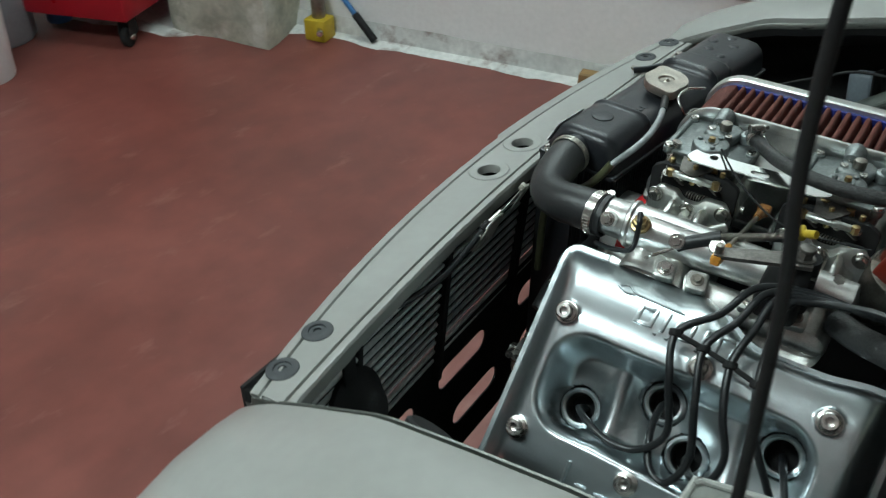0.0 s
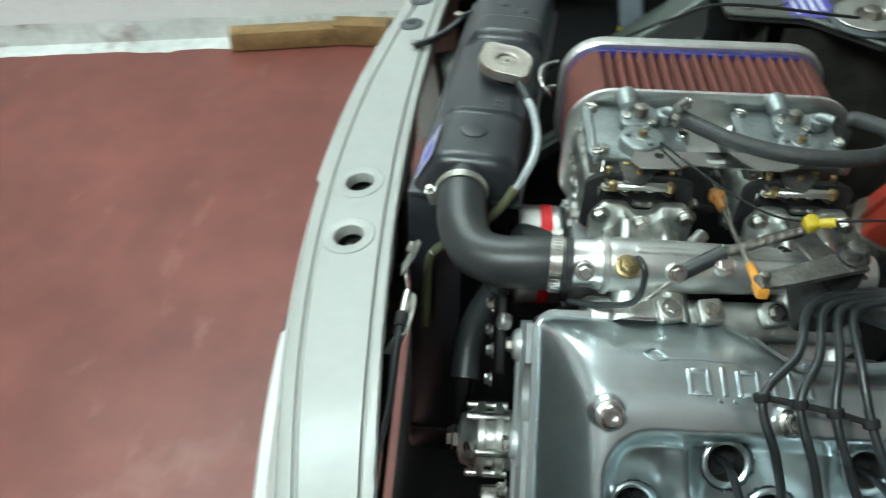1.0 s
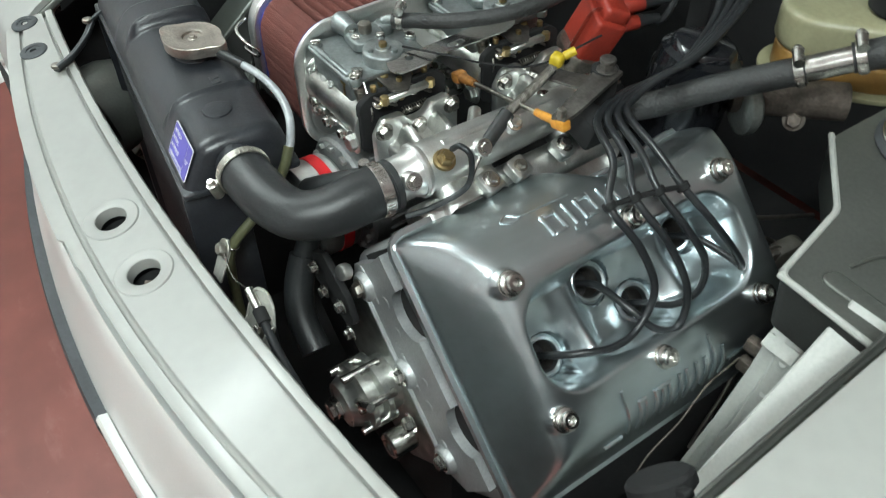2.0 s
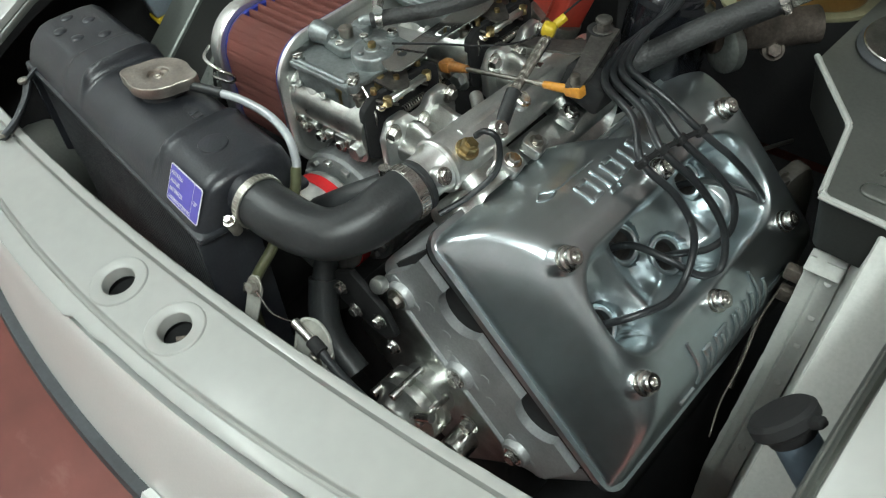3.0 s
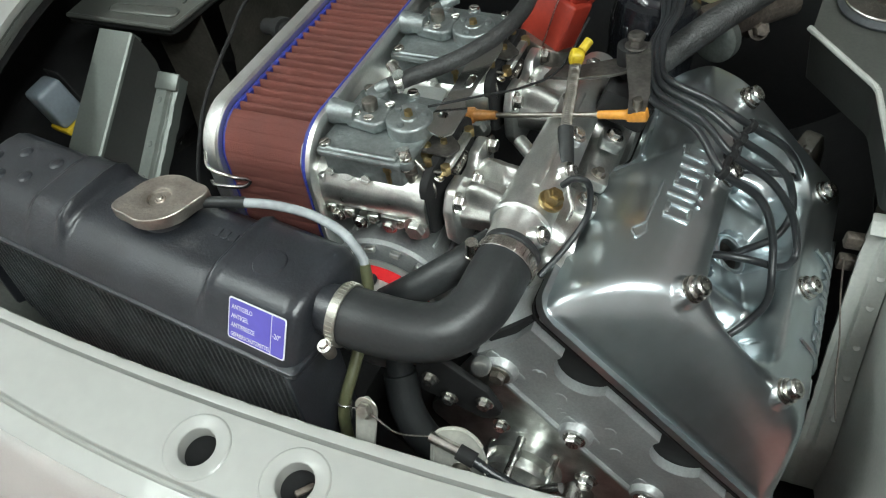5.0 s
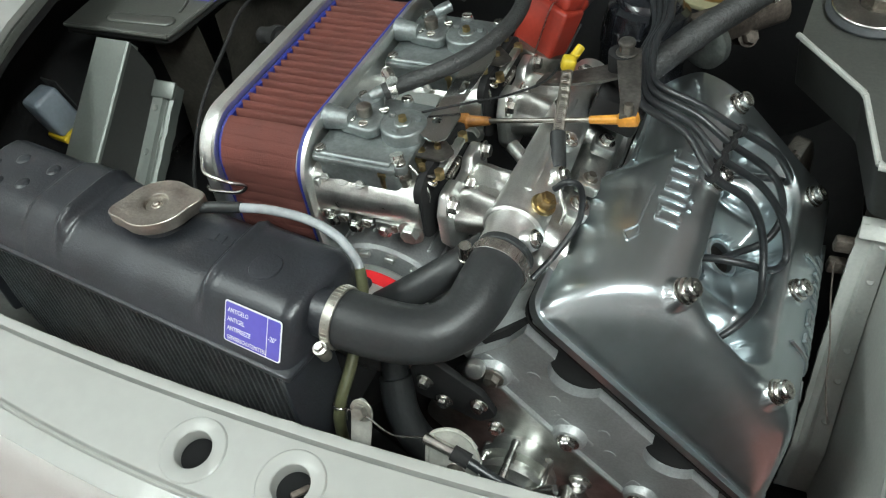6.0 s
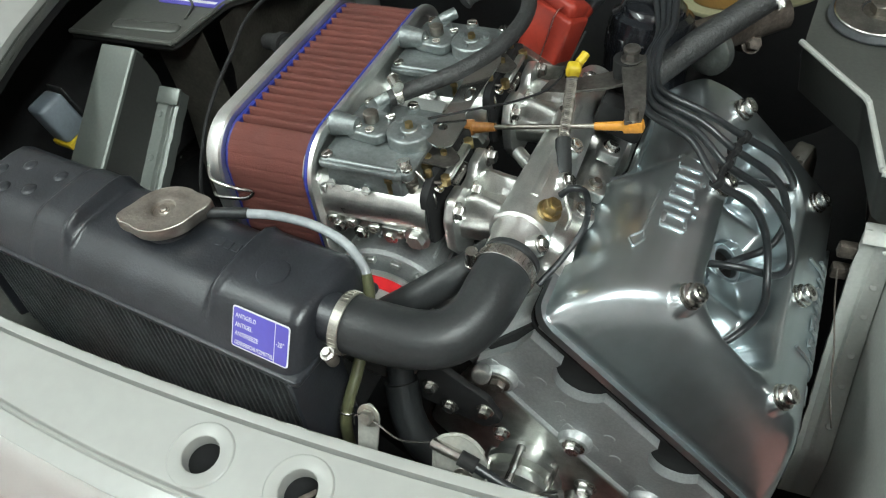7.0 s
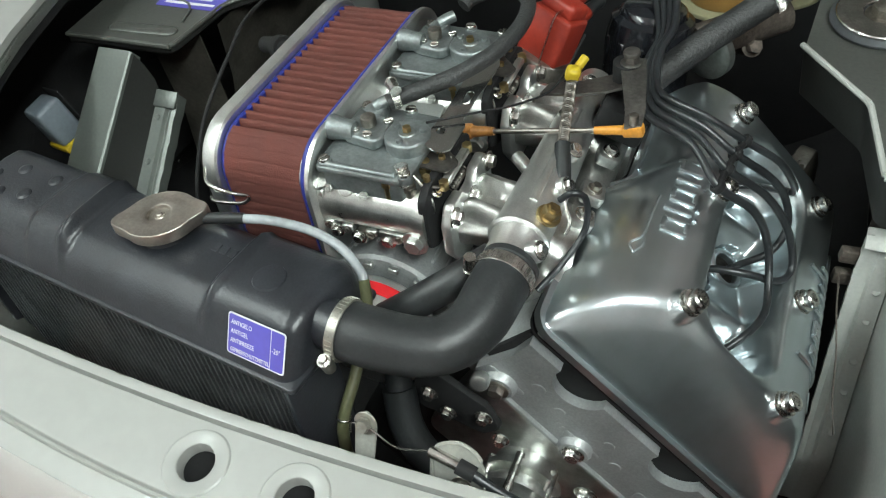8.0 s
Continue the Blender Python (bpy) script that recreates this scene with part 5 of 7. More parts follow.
def hose_clip(name, centre, axis, r, width, screw_dir, mat, owner, band=True):
    m = along(centre, Vector(centre) + Vector(axis))
    bm = ring(bmesh.new(), r + 0.0012, r - 0.0006, width, m @ at(0, 0, -width / 2), 40, 0.0004)
    for k in range(40):
        a = 2 * math.pi * k / 40
        box(bm, 0.0011, 0.0009, width * 0.62, m @ Matrix.Rotation(a, 4, "Z") @ at(r + 0.0013, 0, 0))
    clip = part(name, bm, mat, owner, "perforated steel hose clip")
    sd = Vector(screw_dir).normalized()
    c = Vector(centre) + sd * (r + 0.006)
    ax = Vector(axis).normalized()
    tang = sd.cross(ax)
    bm = tube(bmesh.new(), [c - tang * 0.009, c + tang * 0.006], 0.0052, 14)
    part("clip_housing", bm, mat, clip)
    bm = bolt(bmesh.new(), along(c + tang * 0.006, c + tang * 0.02), 0.0040, 0.006, True)
    part("clip_screw", bm, STEEL, clip, "hexagon clip screw")
    return clip


hose_clip("hose_clip", (0.1985, -0.0243, 0.7627), (1, 0.05, -0.06), 0.0243, 0.0085, (0.0, -0.85, -0.25), CLIP, hose)
hose_clip("hose_clip", (0.2900, 0.0700, 0.7648), (0, 1, 0.02), 0.0240, 0.011, (-1, 0.0, 0.1), STEEL, hose)
bm = ring(bmesh.new(), 0.0243, 0.021, 0.007, along((0.2898, 0.0775, 0.7648), (0.2890, 0.10, 0.7652)), 36, 0.001)
part("hose_lip", bm, RUBBER, hose, "black rubber hose end")

lower_hose = thing("lower_hose", (0.22, 0.0, 0.6), "black rubber lower hose in the shade", "hose")
part("hose_body", tube(bmesh.new(), [(0.188, 0.050, 0.70), (0.193, 0.036, 0.665), (0.199, 0.020, 0.636), (0.208, 0.006, 0.612)], 0.0125, 24), RUBBER, lower_hose)
part("hose_joint", tube(bmesh.new(), [(0.200, 0.018, 0.634), (0.212, 0.002, 0.604), (0.232, -0.006, 0.578), (0.262, -0.006, 0.556)], 0.0158, 24), RUBBER, lower_hose)
bypass = thing("bypass_hose", (0.22, 0.07, 0.72), "black rubber bypass hose below the intake", "hose")
part("hose_body", tube(bmesh.new(), [(0.185, 0.04, 0.700), (0.215, 0.052, 0.722), (0.245, 0.075, 0.740), (0.265, 0.10, 0.748)], 0.0145, 20), RUBBER, bypass)
# black bracket and bolts beneath the hose
bracket = thing("alternator_bracket", (0.27, 0.02, 0.6), "black steel bracket with plated bolts", "bracket")
bm = bmesh.new()
prism(bm, rounded([(-0.050, -0.02), (0.012, -0.040), (0.030, -0.024), (0.018, 0.004), (-0.024, 0.034), (-0.050, 0.018)], 0.008), 0.008, LEVEL @ at(-0.055, -0.018, -0.095) @ pose(0, 0, 0, 90, 0, 0), 0.002)
part("plate", bm, BLACK, bracket)
for h, z in ((-0.088, -0.083), (-0.072, -0.105), (-0.024, -0.125), (-0.038, -0.098)):
    bm = bolt(bmesh.new(), LEVEL @ at(h, -0.0305, z) @ pose(0, 0, 0, 90, 0, 0), 0.0058, 0.007)
    part("bracket_bolt", bm, STEEL, bracket, "plated hexagon bolt")
bm = cyl(bmesh.new(), 0.0085, 0.012, LEVEL @ at(-0.042, -0.016, -0.060) @ pose(0, 0, 0, 70, 20, 0), 18, 0.003)
part("bracket_stud", bm, BRIGHT, bracket, "bright round stud")

overflow = thing("overflow_hose", (0.12, 0.04, 0.77), "cloudy clear overflow hose with a black sleeve", "hose")
part("sleeve", tube(bmesh.new(), [(0.018, 0.010, 0.7895), (0.040, 0.020, 0.7895), (0.066, 0.0305, 0.7885)], 0.0050, 16), RUBBER, overflow, "black rubber sleeve")
part("clear_hose", tube(bmesh.new(), [(0.062, 0.029, 0.7885), (0.09, 0.038, 0.7870), (0.125, 0.0435, 0.7825), (0.157, 0.0405, 0.7755), (0.179, 0.031, 0.7650), (0.186, 0.024, 0.7560)], 0.0043, 16), CLEAR_TUBE, overflow)
part("olive_tube", tube(bmesh.new(), [(0.183, 0.027, 0.7620), (0.1885, 0.018, 0.745), (0.1915, 0.000, 0.722), (0.194, -0.025, 0.70), (0.194, -0.050, 0.677), (0.193, -0.058, 0.645), (0.193, -0.060, 0.56)], 0.0052, 14), OLIVE_TUBE, overflow, "olive green tube")
bm = ring(bmesh.new(), 0.0068, 0.0048, 0.002, along((0.194, -0.050, 0.677), (0.193, -0.055, 0.665)), 20, 0.0004)
part("wire_clip", bm, STEEL, overflow)

# ---- alternator behind the radiator ----
alternator = thing("alternator", lev(-0.135, 0.08, 0.66), "grey alternator with a bright ring and red band", "alternator")
ALT = LEVEL @ at(-0.160, 0.0, -0.076) @ pose(0, 0, 0, -90, 0, 0)
bm = lathe(bmesh.new(), [(0.02, -0.008), (0.050, -0.008), (0.0535, -0.006), (0.0535, 0.012), (0.0535, 0.034), (0.050, 0.038), (0.0, 0.040)], ALT, 56)
ringp = part("end_ring", bm, BRIGHT, alternator, "bright aluminium end ring")
bm = ring(bmesh.new(), 0.0545, 0.0530, 0.0125, ALT @ at(0, 0, 0.0150), 56, 0.0002)
part("red_band", bm, RED_TAPE, ringp, "red band")
bm = lathe(bmesh.new(), [(0, 0.046), (0.063, 0.046), (0.066, 0.049), (0.066, 0.060), (0.064, 0.066), (0.062, 0.110), (0.05, 0.13), (0, 0.13)], ALT, 56)
part("housing", bm, TIMING, alternator, "grey finned alternator housing")
for k in range(28):
    a = 2 * math.pi * k / 28
    bm = box(bmesh.new(), 0.005, 0.0035, 0.05, ALT @ Matrix.Rotation(a, 4, "Z") @ at(0.0640, 0, 0.092), 0.001, 1)
    part("fin", bm, TIMING, alternator)
for k in range(14):
    a = 2 * math.pi * k / 14
    bm = box(bmesh.new(), 0.006, 0.010, 0.006, ALT @ Matrix.Rotation(a, 4, "Z") @ at(0.0575, 0, 0.0435), 0.001, 1)
    part("ring_tooth", bm, CAST, ringp)
bm = bmesh.new()
cyl(bm, 0.024, 0.008, ALT @ at(0, 0, -0.012), 32, 0.002)
part("pulley", bm, BLACK, alternator, "dark pulley")

# ---- air filter ----
FH0, FH1, FV0, FV1, FZ0, FZ1 = -0.317, -0.217, 0.034, 0.322, 0.682, 0.833
airbox = thing("air_filter", lev(-0.27, 0.18, 0.68), "flat air filter with maroon pleats between aluminium plates", "air filter")


def track(inset=0.0, r=0.046, n=9):
    """Rounded outline of the filter in v and z."""
    a0, a1, b0, b1 = FV0 + inset, FV1 - inset, FZ0 + inset, FZ1 - inset
    r = max(r - inset, 0.004)
    out = []
    for cx, cy, s in ((a1 - r, b1 - r, 0), (a0 + r, b1 - r, 90), (a0 + r, b0 + r, 180), (a1 - r, b0 + r, 270)):
        out += [(cx + r * math.cos(radians(s + 90 * k / n)), cy + r * math.sin(radians(s + 90 * k / n))) for k in range(n + 1)]
    return out


def closed_skin(bm, loops):
    surface(bm, [list(l) + [l[0]] for l in loops])
    return bm


def plate(h_in, h_out, tilt_top):
    """A dished plate: rolled rim over a recessed face; h_in faces the pleats."""
    d = h_out - h_in
    loops = []
    for inset, f in ((0.0105, 0.0), (0.002, 0.0), (0.0, 0.12), (0.0, 0.85), (0.0015, 1.0), (0.009, 1.0), (0.0105, 0.85), (0.0115, 0.35), (0.02, 0.3), (0.065, 0.3)):
        loops.append([lev(h_in + d * f + tilt_top * (z - FZ0) / (FZ1 - FZ0), v, z) for v, z in track(inset)])
    bm = closed_skin(bmesh.new(), loops)
    cap_pts = [lev(h_in + d * 0.3, v, z) for v, z in track(0.064)]
    bm.faces.new([bm.verts.new(p) for p in cap_pts])
    return bm


part("outer_plate", plate(FH0 + 0.012, FH0 - 0.004, 0.0), BRIGHT, airbox, "machined aluminium outer plate", 35)
part("inner_plate", plate(FH1 + 0.003, FH1 + 0.0085, 0.0), BRIGHT, airbox, "aluminium inner plate", 35)
for h0, h1, lift in ((FH0 + 0.0125, FH0 + 0.0175, 0.0), (FH1 - 0.0022, FH1 + 0.0027, 0.0040)):
    bm = bmesh.new()
    closed_skin(bm, [[lev(h, v, z) for v, z in track(i - lift)] for h, i in ((h0, 0.0165), (h0, 0.0075), (h0 + (h1 - h0) * 0.3, 0.0065), (h0 + (h1 - h0) * 0.7, 0.0065), (h1, 0.0075), (h1, 0.0165))])
    part("rubber_seal", bm, BLUE_SEAL, airbox, "blue rubber seal")
# pleats: the outline walked in small steps, in and out
ring_pts = track(0.0065, n=14)
length = sum((Vector(ring_pts[i]) - Vector(ring_pts[i - 1])).length for i in range(len(ring_pts)))


def pleat_path(depth, pitch=0.0114):
    n = int(length / pitch)
    mid = Vector(((FV0 + FV1) / 2, (FZ0 + FZ1) / 2))
    fine = []
    for i in range(len(ring_pts)):
        a, b = Vector(ring_pts[i - 1]), Vector(ring_pts[i])
        m = max(1, int((b - a).length / 0.0004))
        fine += [a + (b - a) * k / m for k in range(m)]
    out = []
    run = 0.0
    for i, p in enumerate(fine):
        run += (p - fine[i - 1]).length if i else 0
        f = (run / (length / n)) % 1.0
        saw = f / 0.55 if f < 0.55 else (1 - f) / 0.45
        saw = 1 - (1 - saw) ** 3.0
        nrm = (fine[i - 1] - fine[(i + 1) % len(fine)])
        nrm = Vector((nrm.y, -nrm.x)).normalized()
        if nrm.dot(p - mid) < 0:
            nrm = -nrm
        curved = min(1.0, max(abs(p.x - mid.x) - (FV1 - FV0) / 2 + 0.040, 0) / 0.005)
        out.append(p - nrm * depth * (1 - saw) * (1 - 0.97 * curved))
    return out


base, shallow = pleat_path(0.0165), pleat_path(0.009)
bm = bmesh.new()
loops = []
for k in range(11):
    f = (0, 0.012, 0.13, 0.26, 0.38, 0.5, 0.62, 0.74, 0.87, 0.988, 1)[k]
    h = FH0 + 0.016 + (FH1 + 0.000 - FH0 - 0.016) * f
    loops.append([lev(h, v + 0.0006 * noise.noise((v * 90, z * 90, f * 3)), z + 0.0009 * noise.noise((v * 60, z * 60, f * 4 + 7))) for v, z in (base if 0 < k < 10 else shallow)])
closed_skin(bm, loops)
part("pleated_cloth", bm, MAROON, airbox, "maroon pleated filter cloth", 20)
bm = bmesh.new()
tube(bm, [lev(-0.312, 0.030, 0.805), lev(-0.295, 0.012, 0.806), lev(-0.270, 0.010, 0.803), lev(-0.262, 0.020, 0.793), lev(-0.275, 0.022, 0.780), lev(-0.305, 0.022, 0.775), lev(-0.318, 0.030, 0.770)], 0.0017, 10)
part("wire_clasp", bm, STEEL, airbox, "bent steel wire clasp")

# ---- carburettors ----
def carburettor(v0):
    """Twin-choke side-draught body with its lid, covers, jets and levers; v0 is its middle along the engine."""
    M = LEVEL @ at(-0.16, v0, 0.0)
    carb = thing("carburettor", M @ Vector((0, 0, 0.02)), "cast aluminium twin-choke side-draught carburettor with grey lid", "carburettor", "carburettors")

    def P(x, y, z):
        return M @ Vector((x, y, z))

    def up(x, y, z, m=I4):
        return M @ at(x, y, z) @ m

    ACROSS = pose(0, 0, 0, 0, 90, 0)
    bm = bmesh.new()
    for dy in (-0.026, 0.026):
        lathe(bm, [(0.0205, -0.058), (0.0285, -0.058), (0.0295, -0.055), (0.0285, -0.050), (0.0262, -0.044), (0.0256, 0.020), (0.0262, 0.038), (0.0285, 0.044), (0.0285, 0.052), (0.02, 0.052)], up(0, dy, 0.040, ACROSS), 36)
    box(bm, 0.078, 0.078, 0.046, up(-0.006, 0, 0.048), 0.006, 3)
    part("carb_body", bm, BARREL, carb, "", 45)
    bm = bmesh.new()
    prism(bm, rounded([(-0.056, -0.030), (-0.045, -0.045), (0.045, -0.045), (0.056, -0.030), (0.056, 0.030), (0.045, 0.045), (-0.045, 0.045), (-0.056, 0.030)], 0.01), 0.007, up(-0.0615, 0, 0.042, ACROSS @ pose(0, 0, 0, 0, 0, 90)), 0.0015)
    part("air_flange", bm, CAST, carb)
    bm = bmesh.new()
    prism(bm, rounded([(-0.050, -0.026), (-0.036, -0.034), (0.036, -0.034), (0.050, -0.026), (0.050, 0.026), (0.036, 0.034), (-0.036, 0.034), (-0.050, 0.026)], 0.01), 0.008, up(0.0475, 0, 0.042, ACROSS @ pose(0, 0, 0, 0, 0, 90)), 0.0015)
    part("spacer", bm, BLACK, carb, "black insulating spacer")
    # float chamber with a shouldered lid
    bm = bmesh.new()
    prism(bm, rounded([(-0.040, -0.044), (0.034, -0.044), (0.040, -0.036), (0.040, 0.040), (-0.034, 0.044), (-0.040, 0.036)], 0.006), 0.022, up(-0.004, 0, 0.058), 0.002)
    part("float_chamber", bm, ZINC, carb, "grey float chamber")
    bm = bmesh.new()
    prism(bm, rounded([(-0.044, -0.048), (0.036, -0.048), (0.044, -0.038), (0.044, 0.044), (-0.040, 0.048), (-0.044, 0.040)], 0.007), 0.006, up(-0.004, 0, 0.0795), 0.0018)
    lid = part("lid", bm, ZINC, carb, "zinc grey lid")
    bm = bmesh.new()
    box(bm, 0.068, 0.0060, 0.0055, up(-0.006, -0.0425, 0.086), 0.0025, 3)
    part("lid_shoulder", bm, ZINC, lid)
    # banjo well, oval cover and round cover
    bm = bmesh.new()
    prism(bm, rounded([(-0.021, -0.014), (0.012, -0.019), (0.018, -0.010), (0.016, 0.016), (-0.010, 0.022), (-0.021, 0.012)], 0.008, 6), 0.011, up(-0.016, 0.002, 0.0855), 0.003, 3)
    oval = part("inlet_cover", bm, ZINC, lid, "grey inlet cover")
    bm = cyl(bmesh.new(), 0.0068, 0.010, up(-0.017, 0.004, 0.0965), 20, 0.0015)
    part("knurled_cap", bm, DULL_STEEL, oval)
    for x, y in ((-0.026, -0.006), (-0.002, 0.012), (-0.012, -0.010)):
        bm = screw(bmesh.new(), up(x, y, 0.0965), 0.0042, 0.0028, 0.7 + x * 30)
        part("screw", bm, STEEL, oval)
    bm = lathe(bmesh.new(), [(0, 0), (0.0205, 0), (0.0205, 0.010), (0.0195, 0.0120), (0.0185, 0.0125), (0.008, 0.0130), (0.007, 0.0140), (0, 0.0140)], up(0.021, 0.001, 0.0850), 40)
    disc = part("round_cover", bm, ZINC, lid, "round grey cover")
    bm = bolt(bmesh.new(), up(0.021, 0.001, 0.0985), 0.0040, 0.0055, False)
    part("brass_screw", bm, BRASS, disc, "brass hexagon screw")
    for a in (0.4, 2.7, 4.6):
        bm = cyl(bmesh.new(), 0.0030, 0.0035, up(0.021 + 0.0135 * math.cos(a), 0.001 + 0.0135 * math.sin(a), 0.0970), 12, 0.0006)
        part("pip", bm, ZINC, disc)
    bm = bmesh.new()
    lathe(bm, [(0.0070, 0), (0.0110, 0.0), (0.0116, 0.002), (0.0108, 0.006), (0.0098, 0.012), (0.0080, 0.024), (0.0, 0.026)], up(-0.050, -0.006, 0.0965, pose(0, 0, 0, 0, 90, 0)), 28)
    part("vent_horn", bm, ZINC, lid, "flared grey vent horn")
    bm = bmesh.new()
    cyl(bm, 0.0105, 0.012, up(-0.024, 0.030, 0.0845), 24, 0.003)
    tube(bm, [P(-0.024, 0.030, 0.096), P(-0.019, 0.034, 0.0985), P(-0.012, 0.041, 0.100)], 0.0058, 16)
    part("fuel_elbow", bm, ZINC, lid, "grey fuel inlet elbow")
    for x, y in ((-0.040, -0.040), (0.036, -0.041), (0.040, 0.038), (-0.038, 0.040), (0.004, 0.043)):
        bm = cyl(bmesh.new(), 0.0062, 0.008, up(x, y, 0.080), 16, 0.001)
        part("lid_boss", bm, ZINC, lid)
        bm = screw(bmesh.new(), up(x, y, 0.088), 0.0050, 0.0032, x * 50)
        part("lid_screw", bm, STEEL, lid)
    # jets, plugs and little fittings on the near side
    for x, z, r in ((-0.004, 0.0610, 0.003), (-0.038, 0.0625, 0.003)):
        bm = bmesh.new()
        if r > 0.004:
            cyl(bm, r, 0.006, up(x, -0.046, z, pose(0, 0, 0, 55, 0, 0)), 18, 0.0015)
        else:
            screw(bm, up(x, -0.046, z, pose(0, 0, 0, 60, 0, 0)), 0.004, 0.003)
        part("plug", bm, CAST if x < 0 else DULL_STEEL, carb)
    for x, y, z, h, mat in ((0.018, -0.040, 0.060, 0.022, BRASS), (0.036, -0.036, 0.056, 0.020, DULL_STEEL), (0.040, -0.012, 0.056, 0.026, BRASS), (0.040, 0.014, 0.056, 0.024, BRASS), (0.030, 0.034, 0.056, 0.022, STEEL)):
        bm = bmesh.new()
        cyl(bm, 0.0048, h, up(x, y, z), 14, 0.001)
        cyl(bm, 0.0062, 0.005, up(x, y, z + h * 0.55), 6, 0.001)
        part("jet", bm, mat, carb, "brass jet" if mat is BRASS else "steel jet")
    for x, z in ((-0.040, 0.014), (-0.018, 0.011), (0.012, 0.013), (0.036, 0.012)):
        bm = bmesh.new()
        cyl(bm, 0.0065, 0.012, up(x, -0.036, z, pose(0, 0, 0, 90, 0, 0)), 16, 0.001)
        bolt(bm, up(x, -0.048, z, pose(0, 0, 0, 90, 0, 0)), 0.0052, 0.005)
        part("side_plug", bm, STEEL, carb)
    bm = box(bmesh.new(), 0.020, 0.008, 0.012, up(0.014, -0.046, 0.018), 0.002)
    part("lug", bm, CAST, carb)
    bm = bolt(bmesh.new(), up(0.040, -0.050, 0.020, pose(0, 0, 0, 90, 0, 0)), 0.0085, 0.008)
    part("large_plug", bm, CAST, carb)
    # screws along the lower edge, bracket tabs and the pump rod
    for x, z in ((-0.046, 0.022), (-0.028, 0.020), (-0.004, 0.019), (0.024, 0.021)):
        bm = box(bmesh.new(), 0.011, 0.006, 0.007, up(x, -0.0475, z, pose(0, 0, 0, 0, 0, 6)), 0.0012, 1)
        tab = part("cast_tab", bm, CAST, carb)
        bm = screw(bmesh.new(), up(x + 0.001, -0.0505, z, pose(0, 0, 0, 90, 0, 0)), 0.0036, 0.0026, x * 40)
        part("tab_screw", bm, DULL_STEEL, tab)
    bm = lathe(bmesh.new(), [(0.0, 0.0), (0.0085, 0.0), (0.0088, 0.0015), (0.0075, 0.0035), (0.0, 0.0045)], up(-0.024, -0.0395, 0.060, pose(0, 0, 0, 52, 0, 0)), 26)
    part("core_plug", bm, CAST, carb, "round core plug")
    bm = bmesh.new()
    box(bm, 0.006, 0.012, 0.030, up(-0.047, -0.044, 0.045), 0.001, 1)
    part("body_ledge", bm, CAST, carb)
    for x, y in ((0.050, -0.030), (0.052, -0.002), (0.050, 0.028)):
        bm = bmesh.new()
        cyl(bm, 0.0052, 0.016, up(x, y, 0.058), 6, 0.001)
        cyl(bm, 0.0030, 0.008, up(x, y, 0.074), 12, 0.0006)
        part("idle_jet", bm, BRASS, carb, "brass idle jet")
    for y0, y1 in ((-0.034, -0.010), (0.006, 0.030)):
        bm = bmesh.new()
        prism(bm, slot(0, 0, 0.030, 0.011), 0.0022, up(0.056, (y0 + y1) / 2, 0.064, pose(0, 0, 0, 0, 35, 90)), 0.0004, 1)
        link = part("link_plate", bm, DARK_STEEL, carb, "dull steel link plate")
        for y in (y0 + 0.003, y1 - 0.003):
            bm = bolt(bmesh.new(), up(0.0572, y, 0.0655, pose(0, 0, 0, 0, 35, 0)), 0.0036, 0.004)
            part("link_nut", bm, STEEL, link)
    bm = box(bmesh.new(), 0.008, 0.046, 0.006, up(0.063, 0.000, 0.071), 0.0015, 1)
    bar_ = part("link_bar", bm, CAST, carb, "pale linkage bar")
    for y in (-0.026, 0.026):
        bm = cyl(bmesh.new(), 0.0046, 0.009, up(0.063, y, 0.0665), 6, 0.001)
        part("bar_nut", bm, BRASS, bar_, "brass nut")
    bm = tube(bmesh.new(), [P(0.052, -0.036, 0.040), P(0.056, -0.037, 0.056), P(0.050, -0.036, 0.072), P(0.040, -0.034, 0.082)], 0.0014, 8)
    part("pump_rod", bm, STEEL, carb, "thin bent pump rod")
    coil_pts = []
    for k in range(120):
        a = 2 * math.pi * k / 12
        coil_pts.append(P(0.058 + 0.0035 * math.cos(a), -0.004 + 0.030 * k / 119, 0.047 + 0.0035 * math.sin(a)))
    bm = tube(bmesh.new(), coil_pts, 0.0007, 5, 1)
    part("shaft_spring", bm, DULL_STEEL, carb, "coiled shaft spring")
    # throttle levers and spring tube
    bm = bmesh.new()
    prism(bm, rounded([(-0.020, -0.010), (0.012, -0.016), (0.022, -0.002), (0.010, 0.018), (-0.006, 0.030), (-0.018, 0.012)], 0.006), 0.002, up(0.046, -0.006, 0.078, pose(0, 0, 0, 0, 12, 20)))
    part("lever_plate", bm, DARK_STEEL, carb, "dull steel throttle lever")
    bm = bmesh.new()
    tube(bm, [P(0.030, -0.034, 0.092), P(0.033, -0.038, 0.074)], 0.0058, 14)
    part("spring_tube", bm, STEEL, carb)
    bm = bmesh.new()
    tube(bm, [P(0.044, -0.040, 0.040), P(0.046, 0.0, 0.041), P(0.046, 0.058, 0.041)], 0.0045, 12)
    part("throttle_shaft", bm, STEEL, carb, "plated throttle shaft")
    return carb


carburettor(0.096)
carburettor(0.242)

# polished shield plate between the lids and its small cable
bm = bmesh.new()
